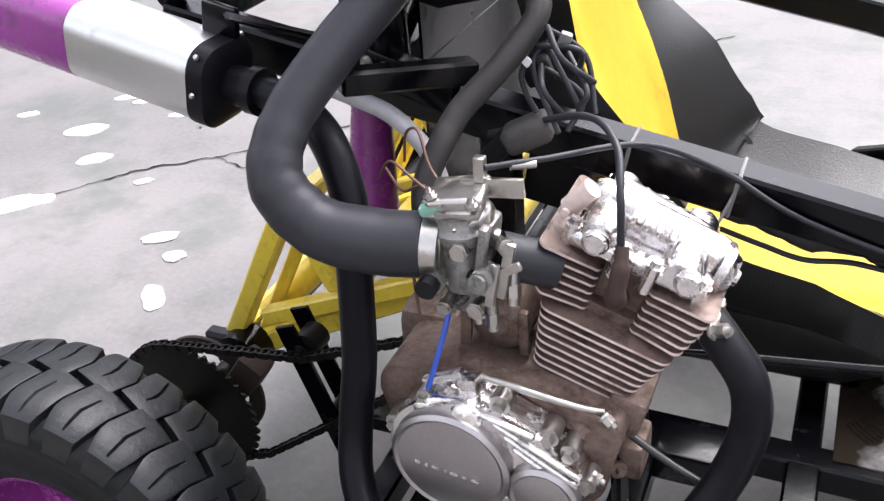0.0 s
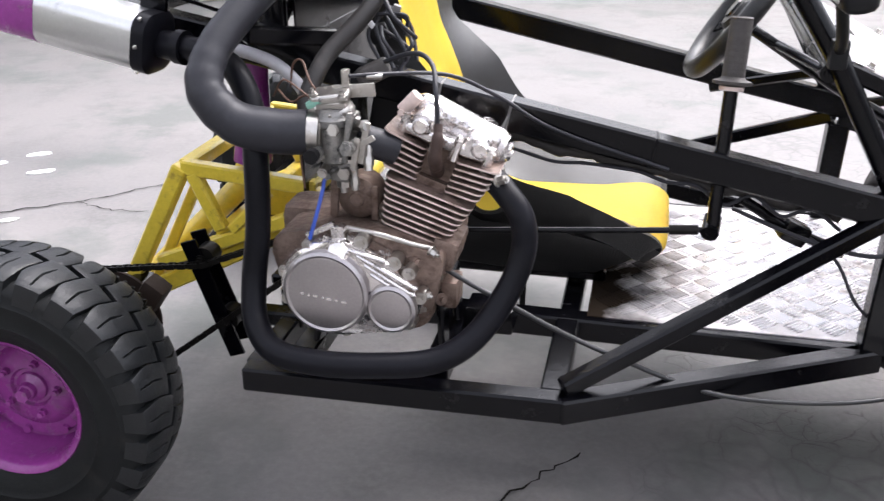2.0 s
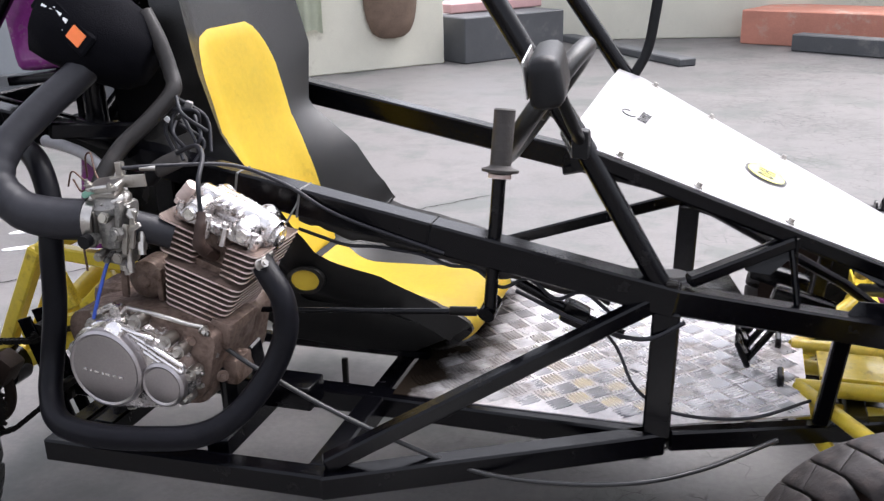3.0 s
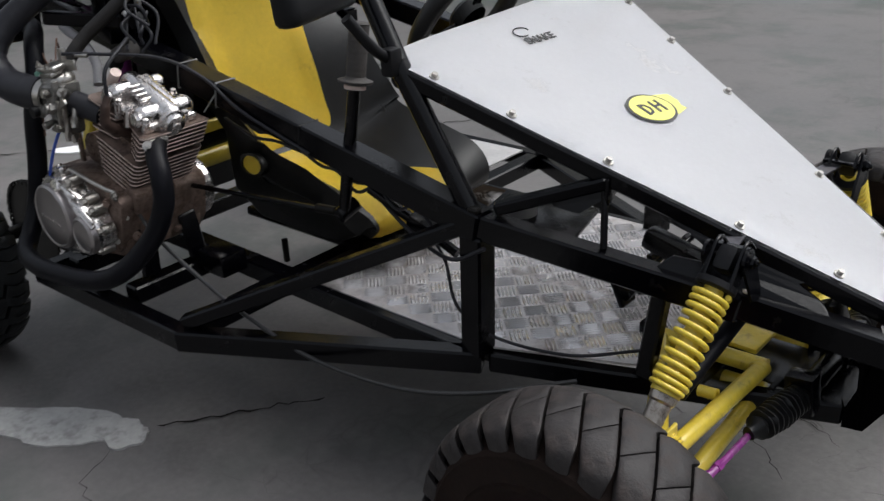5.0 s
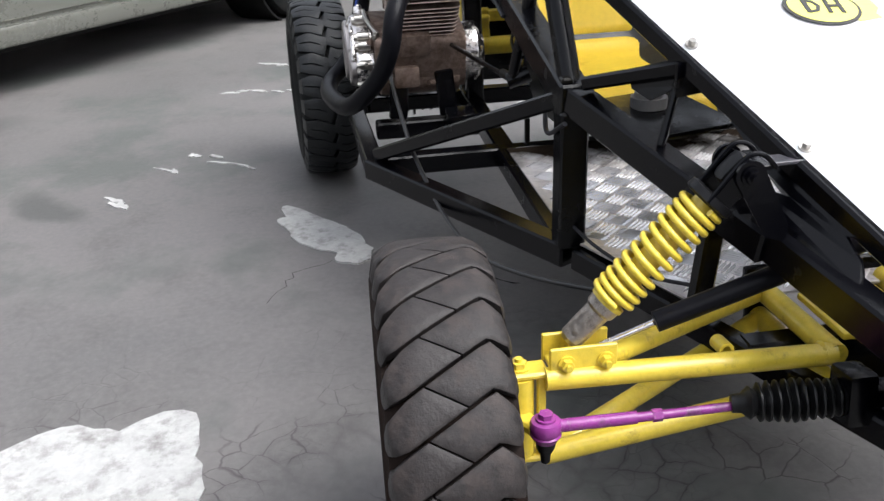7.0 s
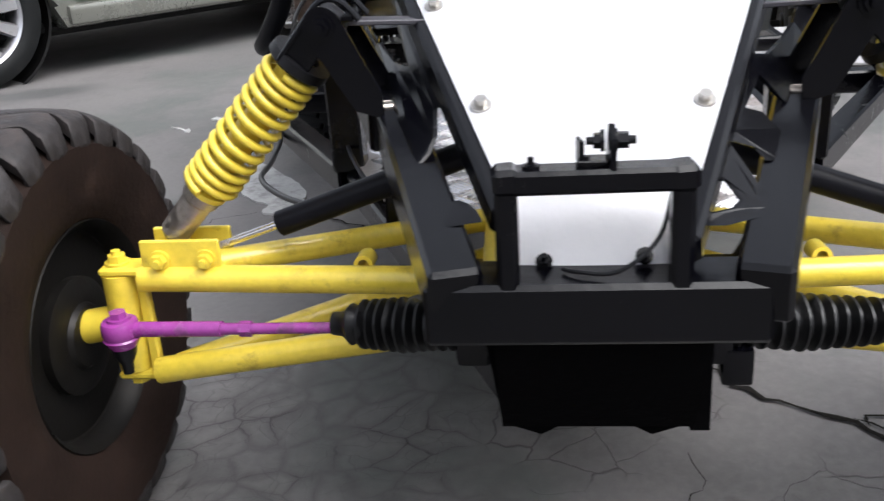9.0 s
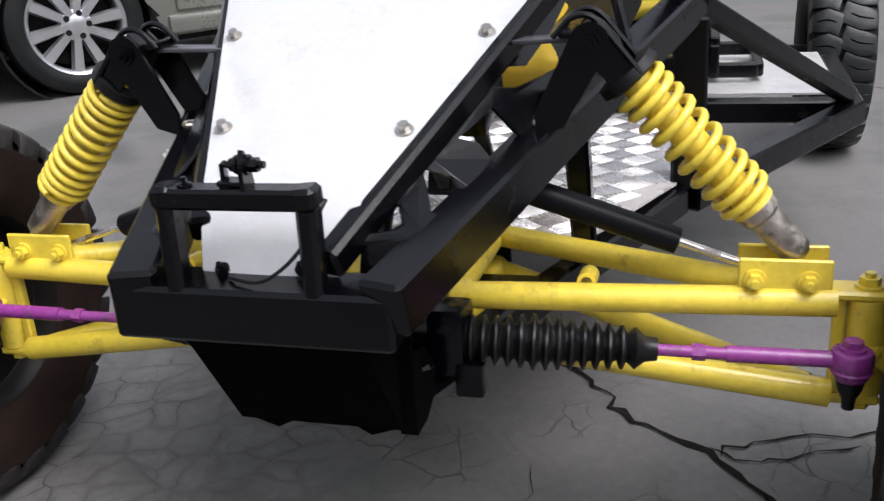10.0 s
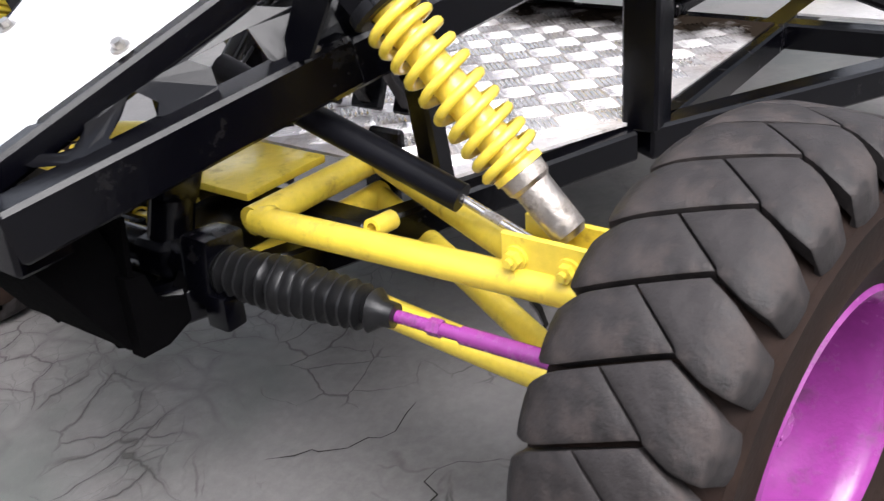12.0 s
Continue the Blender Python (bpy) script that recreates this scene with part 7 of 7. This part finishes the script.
def seat_panel(name, t0, t1, near, far, lift=0.006, square=0.0):
    """Padded insert between its edge on the engine side (near) and the other (far), listed from the front up."""
    bm = bm_new()
    rows, n, k = [], 34, 14

    def along(q, u):
        f = u * (len(q) - 1)
        a = min(int(f), len(q) - 2)
        return q[a] + (q[a + 1] - q[a]) * (f - a)

    for i in range(n + 1):
        u = i / n
        t = t0 + (t1 - t0) * u
        c = seat_profile(t)
        d = (seat_profile(min(t + 0.01, 1)) - seat_profile(max(t - 0.01, 0))).normalized()
        nrm = V(-d.z, 0, d.x) * -1
        if nrm.x < 0 and nrm.z < 0:
            nrm = -nrm
        end = min(u, 1 - u)
        pinch = math.sqrt(max(0.0, 1 - (1 - min(1.0, end / 0.12)) ** 2)) * 0.35 + 0.65 if u > square else 1.0
        a, b = along(near, u), along(far, u)
        mid, half = (b - a) / 2, (a + b) / 2 * pinch
        row = []
        for j in range(k + 1):
            y = mid + half * (-1 + 2 * j / k)
            rise = seat_rise(t, y / seat_width(t))
            row.append(bm.verts.new(c + nrm * (rise + lift * (1 if 0 < j < k and 0 < i < n else -0.3)) + V(0, y + SEAT_Y + seat_shift(t), 0)))
        rows.append(row)
    for p, q in zip(rows, rows[1:]):
        for j in range(k):
            bm.faces.new((p[j], p[j + 1], q[j + 1], q[j]))
    bmesh.ops.solidify(bm, geom=bm.faces[:], thickness=0.004)
    part(name, bm, M_SEAT_Y, seat, "yellow vinyl insert", smooth=60)


seat_panel("cushion_insert", 0.004, 0.43, [0.183, 0.190, 0.190, 0.188, 0.165], [0.125, 0.105, 0.055, 0.055, 0.085], square=0.5)
seat_panel("back_insert", 0.44, 0.80, [0.150, 0.162, 0.175, 0.190, 0.205, 0.200, 0.155], [0.078, 0.088, 0.104, 0.116, 0.124, 0.120, 0.090])
# harness openings in the side shells: ring and what shows through
for c, d, lit in ((V(-0.634, -0.257, 0.535), V(0.08, -1, 0.12), M_SEAT_Y), (V(-0.652, 0.158, 0.548), V(0.35, -0.8, 0.5), M_ALU)):
    fh = frame_of(c, c + d) @ Matrix.Diagonal((1, 1.2, 0.85, 1))
    bm = bm_new()
    add_lathe(bm, [(-0.012, 0.026), (-0.012, 0.034), (0.003, 0.034), (0.003, 0.026)], fh, 30, closed=True)
    part("harness_ring", bm, M_SEAT_B, seat)
    bm = bm_new()
    add_lathe(bm, [(-0.002, 0.0001), (-0.002, 0.027), (-0.008, 0.027)], fh, 30)
    part("harness_slot", bm, lit, seat, "bright opening for the harness")
# black shell under the cushion
bm = bm_new()
add_prism(bm, [(-0.330, 0.440), (-0.350, 0.408), (-0.42, 0.372), (-0.56, 0.366), (-0.70, 0.372), (-0.79, 0.43), (-0.80, 0.60), (-0.765, 0.62), (-0.72, 0.50), (-0.66, 0.462), (-0.50, 0.462)], xz(SEAT_Y + 0.19), 0.38, 0.006)
part("seat_shell", bm, M_SEAT_B, seat, smooth=50)
# seat rails
for y in (-0.16, 0.16):
    beam_part("seat_runner", V(-0.80, y, 0.352), V(-0.40, y, 0.352), 0.025, 0.022, M_BLACK, buggy)
for x in (-0.76, -0.50):
    beam_part("seat_stand", V(x, -0.16, 0.372), V(x, 0.16, 0.372), 0.03, 0.02, M_BLACK, buggy)
lump(buggy, "runner_bolt", (0.012, 0.012, 0.06), pose(-0.56, -0.25, 0.335), M_CHAIN, 0.003)

# ---- controls ----
bm = bm_new()
add_cyl(bm, V(-0.215, -0.362, 0.548), V(-0.212, -0.330, 0.700), 0.012, n=14)
add_cyl(bm, V(-0.212, -0.330, 0.69), V(-0.208, -0.308, 0.805), 0.0125, n=14)
add_cyl(bm, V(-0.220, -0.372, 0.545), V(-0.214, -0.330, 0.560), 0.016, n=14)
lever = part("gear_lever", bm, M_BLACK, buggy, "black gear lever with grey rubber grip")
bm = bm_new()
g0, g1 = V(-0.208, -0.308, 0.795), V(-0.203, -0.288, 0.905)
gm = frame_of(g0, g1)
prof = [(0.0, 0.018), (0.003, 0.033), (0.008, 0.034), (0.012, 0.022)]
for k in range(9):
    x = 0.016 + 0.0105 * k
    prof += [(x, 0.0189), (x + 0.003, 0.0193), (x + 0.007, 0.0193), (x + 0.010, 0.0189)]
prof += [(0.113, 0.020), (0.116, 0.017), (0.116, 0.0001)]
add_lathe(bm, prof, gm, 24)
part("grip", bm, M_RUBBER_GRIP, lever, "worn grey rubber grip")
bm = bm_new()
add_lathe(bm, [(-0.008, 0.014), (-0.008, 0.021), (-0.001, 0.021), (-0.001, 0.014)], gm, 22, closed=True)
part("ring", bm, M_FIN, lever, "pale metal ring")
tube_part("shift_rod", [V(-0.218, -0.360, 0.548), V(-0.42, -0.385, 0.540), V(-0.66, -0.41, 0.530)], 0.0055, M_BLACK, buggy, smooth_it=False)
bm = bm_new()
add_cyl(bm, V(-0.24, -0.361, 0.547), V(-0.29, -0.366, 0.545), 0.009, n=12)
part("rod_end", bm, M_CHAIN, buggy)
# mirror on the roof pillar
bm = bm_new()
add_box(bm, (0.055, 0.168, 0.078), pose(-0.085, -0.497, 1.004, 4, -8, 6), 0.022, taper=(0.85, 0.92), seg=3)
mirror = part("wing_mirror", bm, M_PLASTIC, buggy, "black plastic wing mirror on a stalk", smooth=60)
tube_part("stalk", [V(-0.075, -0.440, 0.955), V(-0.060, -0.400, 0.90), V(-0.055, -0.365, 0.872)], 0.010, M_PLASTIC, mirror)
bm = bm_new()
add_box(bm, (0.03, 0.03, 0.05), pose(-0.055, -0.362, 0.868), 0.008, seg=2)
part("clamp", bm, M_PLASTIC, mirror)
bm = bm_new()
add_box(bm, (0.003, 0.138, 0.056), pose(-0.1145, -0.497, 1.006, 4, -8, 6), 0.001)
part("mirror_glass", bm, M_ALU, mirror, "mirror glass")
tube_part("whip_aerial", [V(-0.055, 0.345, 0.862), V(-0.02, 0.36, 0.93), V(-0.005, 0.37, 1.02), V(0.01, 0.38, 1.15)], 0.012, M_PLASTIC, buggy)
# clamps and bracket of the steering rack
for y in (-0.112, 0.112):
    lump(buggy, "rack_clamp", (0.052, 0.040, 0.072), pose(0.618, y, 0.326, 0, -6, 0), M_BLACK, 0.008)
lump(buggy, "clamp_tab", (0.026, 0.030, 0.038), pose(0.634, 0.136, 0.290), M_BLACK, 0.004)
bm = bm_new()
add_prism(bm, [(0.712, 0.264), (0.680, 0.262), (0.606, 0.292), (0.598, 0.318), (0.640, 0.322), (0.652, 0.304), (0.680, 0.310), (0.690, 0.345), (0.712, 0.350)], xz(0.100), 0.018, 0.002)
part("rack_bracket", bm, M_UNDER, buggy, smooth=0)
# pedals, master cylinders and dark gear under the bonnet
bm = bm_new()
add_cyl(bm, V(0.10, -0.205, 0.568), V(0.10, -0.205, 0.586), 0.030, n=20)
add_cyl(bm, V(0.10, -0.205, 0.586), V(0.10, -0.205, 0.594), 0.024, n=18)
res = part("brake_reservoir", bm, M_GREY_PLASTIC, buggy, "grey brake fluid reservoir")
lump(buggy, "reservoir_shelf", (0.19, 0.17, 0.010), pose(0.125, -0.195, 0.562, 0, 4, 14), M_BLACK, 0.002)
lump(buggy, "master_cylinder", (0.12, 0.04, 0.04), pose(0.34, -0.06, 0.50, 0, 15, 0), M_BLACK, 0.01)
lump(buggy, "master_cylinder", (0.12, 0.04, 0.04), pose(0.30, 0.08, 0.50, 0, 15, 0), M_BLACK, 0.01)
lump(buggy, "arm_mount", (0.130, 0.125, 0.010), pose(0.450, -0.005, 0.345), M_YELLOW, 0.003, 2, "yellow painted wishbone mounting plate")
lump(buggy, "mount_collar", (0.05, 0.05, 0.05), pose(0.60, 0.045, 0.40, 0, -25, 0), M_BLACK, 0.012)
lump(buggy, "dash_bracket", (0.006, 0.10, 0.05), pose(0.29, -0.20, 0.665, 0, 0, 20), M_BLACK, 0.002)
for y in (-0.06, 0.01, 0.08):
    bm = bm_new()
    add_beam(bm, V(0.33, y, 0.50), V(0.24, y, 0.36), 0.02, 0.01, 0.002)
    add_box(bm, (0.012, 0.05, 0.06), pose(0.235, y, 0.385, 0, -25, 0), 0.003)
    part("pedal", bm, M_BLACK, buggy, "black foot pedal")
lump(buggy, "column_joint", (0.05, 0.04, 0.04), pose(-0.07, -0.30, 0.535, 0, 25, 10), M_BLACK, 0.008)
tube_part("column_stay", [V(-0.17, -0.33, 0.60), V(-0.07, -0.30, 0.535), V(0.02, -0.30, 0.50)], 0.010, M_BLACK, buggy, smooth_it=False)
tube_part("dash_stay", [V(-0.06, -0.345, 0.832), V(-0.12, -0.15, 0.838)], 0.009, M_BLACK, buggy, smooth_it=False)


# ---- parked car ----
def local(m, *v):
    return m @ Vector(v)


def build_car():
    """Silver saloon; x runs along the car, y towards its far side, wheels at x = 0 and 2.55."""
    A0, B0 = V(-2.26, -2.36, 0), V(-4.15, -0.78, 0)
    d = (B0 - A0).normalized()
    m = Matrix((d, V(0, 0, 1).cross(d) * 1.0, V(0, 0, 1))).transposed().to_4x4()
    m.translation = A0
    if (m.to_3x3() @ V(0, 1, 0)).dot(V(-1, -1, 0)) < 0:
        m = m @ Matrix.Diagonal((1, -1, 1, 1))
    car = tagged(new("car"), "parked silver-beige saloon car with ten-spoke alloy wheels", "car")
    # side outline with wheel arches
    def arch(cx, r, n=14):
        return [(cx + r * math.cos(radians(180 - 180 * k / n)), 0.30 + r * math.sin(radians(180 - 180 * k / n))) for k in range(n + 1)]

    outline = [(-0.82, 0.30)] + [(-0.40, 0.22)] + arch(0.0, 0.355) + [(0.40, 0.205), (2.15, 0.205)] + arch(2.55, 0.355) + [(2.98, 0.24), (3.42, 0.34), (3.50, 0.62), (3.42, 0.86), (3.0, 0.96), (-0.70, 0.93), (-0.88, 0.80), (-0.92, 0.52)]
    bm = bm_new()
    lo = [bm.verts.new(local(m, x, 0.0, z)) for x, z in outline]
    hi = [bm.verts.new(local(m, x, 1.70, z)) for x, z in outline]
    bm.faces.new(lo)
    bm.faces.new(hi[::-1])
    for k in range(len(outline)):
        bm.faces.new((lo[k], lo[(k + 1) % len(lo)], hi[(k + 1) % len(hi)], hi[k]))
    bmesh.ops.bevel(bm, geom=[e for f in bm.faces if len(f.verts) > 8 for e in f.edges], offset=0.025, segments=2, profile=0.6, affect="EDGES")
    part("body", bm, M_CARPAINT, car, smooth=40)
    bm = bm_new()
    cab = [(-0.35, 0.94), (0.25, 1.40), (1.75, 1.42), (2.55, 0.95)]
    lo = [bm.verts.new(local(m, x, 0.10 + (0.16 if z > 1 else 0), z)) for x, z in cab]
    hi = [bm.verts.new(local(m, x, 1.60 - (0.16 if z > 1 else 0), z)) for x, z in cab]
    bm.faces.new(lo)
    bm.faces.new(hi[::-1])
    for k in range(4):
        bm.faces.new((lo[k], lo[(k + 1) % 4], hi[(k + 1) % 4], hi[k]))
    bmesh.ops.bevel(bm, geom=bm.edges[:], offset=0.03, segments=2, profile=0.6, affect="EDGES")
    part("cabin", bm, M_CARPAINT, car, smooth=40)
    for x0, x1 in ((0.10, 1.02), (1.10, 2.05)):
        bm = bm_new()
        q = [bm.verts.new(local(m, x, y, z)) for x, y, z in ((x0, 0.105, 1.0), (x1, 0.105, 1.0), (x1 - 0.25 if x1 > 2 else x1, 0.235, 1.36), (x0 + 0.25 if x0 < 0.5 else x0, 0.235, 1.36))]
        bm.faces.new(q)
        bmesh.ops.solidify(bm, geom=bm.faces[:], thickness=0.01)
        part("side_window", bm, M_GLASS, car, "dark side window", smooth=0)
    # doors as thin skins, sill and lower trim
    for x0, x1 in ((0.46, 1.10), (1.115, 2.10)):
        bm = bm_new()
        c = local(m, (x0 + x1) / 2, -0.006, 0.62)
        mm = m.copy()
        mm.translation = c
        add_box(bm, (x1 - x0, 0.02, 0.60), mm, 0.006)
        door = part("door", bm, M_CARPAINT, car, smooth=40)
        bm = bm_new()
        mm = m.copy()
        mm.translation = local(m, x1 - 0.15, -0.03, 0.78)
        add_box(bm, (0.18, 0.025, 0.03), mm, 0.008, seg=2)
        part("handle", bm, M_CARPAINT, door)
    bm = bm_new()
    mm = m.copy()
    mm.translation = local(m, 1.28, -0.004, 0.262)
    add_box(bm, (1.74, 0.05, 0.085), mm, 0.02, seg=2)
    part("sill", bm, M_CARPAINT, car, smooth=50)
    bm = bm_new()
    mm = m.copy()
    mm.translation = local(m, 1.28, 0.85, 0.20)
    add_box(bm, (3.9, 1.5, 0.06), mm, 0.02)
    part("underbody", bm, M_TRIM, car)
    for cx in (0.0, 2.55):
        bm = bm_new()
        add_lathe(bm, [(0.0, 0.34), (0.0, 0.352), (0.30, 0.352), (0.30, 0.0001)], frame_of(local(m, cx, 0.03, 0.30), local(m, cx, 1, 0.30)), 36)
        part("wheel_arch", bm, M_TRIM, car)
    # wheels
    for cx, y in ((0.0, 0.0), (2.55, 0.0), (0.0, 1.70), (2.55, 1.70)):
        o = local(m, cx, y + (0.0 if y < 1 else 0.0), 0.312)
        out = (m.to_3x3() @ V(0, -1 if y < 1 else 1, 0)).normalized()
        fm = frame_of(o, o + out)
        bm = bm_new()
        add_lathe(bm, [(-0.19, 0.215), (-0.195, 0.26), (-0.185, 0.305), (-0.15, 0.312), (-0.05, 0.312), (-0.015, 0.303), (0.002, 0.265), (0.0, 0.235), (-0.012, 0.220)], fm, 48)
        wheel = part("wheel", bm, M_TYRE, car, "black road tyre on a silver alloy wheel", smooth=50)
        bm = bm_new()
        add_lathe(bm, [(-0.19, 0.215), (-0.03, 0.200), (-0.012, 0.208), (-0.004, 0.220), (-0.008, 0.224), (-0.02, 0.222)], fm, 48)
        part("rim", bm, M_ALLOY, wheel, smooth=50)
        if y > 1:
            continue
        for k in range(10):
            a = 2 * math.pi * (k + 0.25) / 10
            pair = 0.10 if k % 2 else -0.10
            dr = V(0, math.cos(a), math.sin(a))
            a2 = a + pair * 0.35
            d2 = V(0, math.cos(a2), math.sin(a2))
            bm = bm_new()
            tip, root = d2 * 0.212 + V(-0.012, 0, 0), dr * 0.045 + V(-0.006, 0, 0)
            ends = []
            t = V(0, -math.sin(a), math.cos(a))
            for c, w in ((root, 0.021), (tip, 0.031)):
                ends.append([bm.verts.new(fm @ (c + t * w * p + V(q, 0, 0))) for p, q in ((-1, -0.03), (-0.7, 0.0), (0.7, 0.0), (1, -0.03))])
            for i in range(4):
                bm.faces.new((ends[0][i], ends[0][(i + 1) % 4], ends[1][(i + 1) % 4], ends[1][i]))
            bm.faces.new(ends[0])
            bm.faces.new(ends[1])
            part("spoke", bm, M_ALLOY, wheel, smooth=0)
        bm = bm_new()
        add_lathe(bm, [(-0.05, 0.075), (-0.012, 0.070), (-0.006, 0.045), (0.0, 0.030), (0.001, 0.0001)], fm, 28)
        part("centre_cap", bm, M_ALLOY, wheel)
        for k in range(5):
            a = 2 * math.pi * k / 5
            p = V(-0.012, 0.052 * math.cos(a), 0.052 * math.sin(a))
            bm = bm_new()
            add_cyl(bm, fm @ p, fm @ (p + V(0.008, 0, 0)), 0.014, n=12)
            part("wheel_bolt", bm, M_TRIM, wheel)
        bm = bm_new()
        add_lathe(bm, [(-0.10, 0.0001), (-0.10, 0.185)], fm, 36)
        part("brake_shield", bm, M_TRIM, wheel)
    return car


build_car()
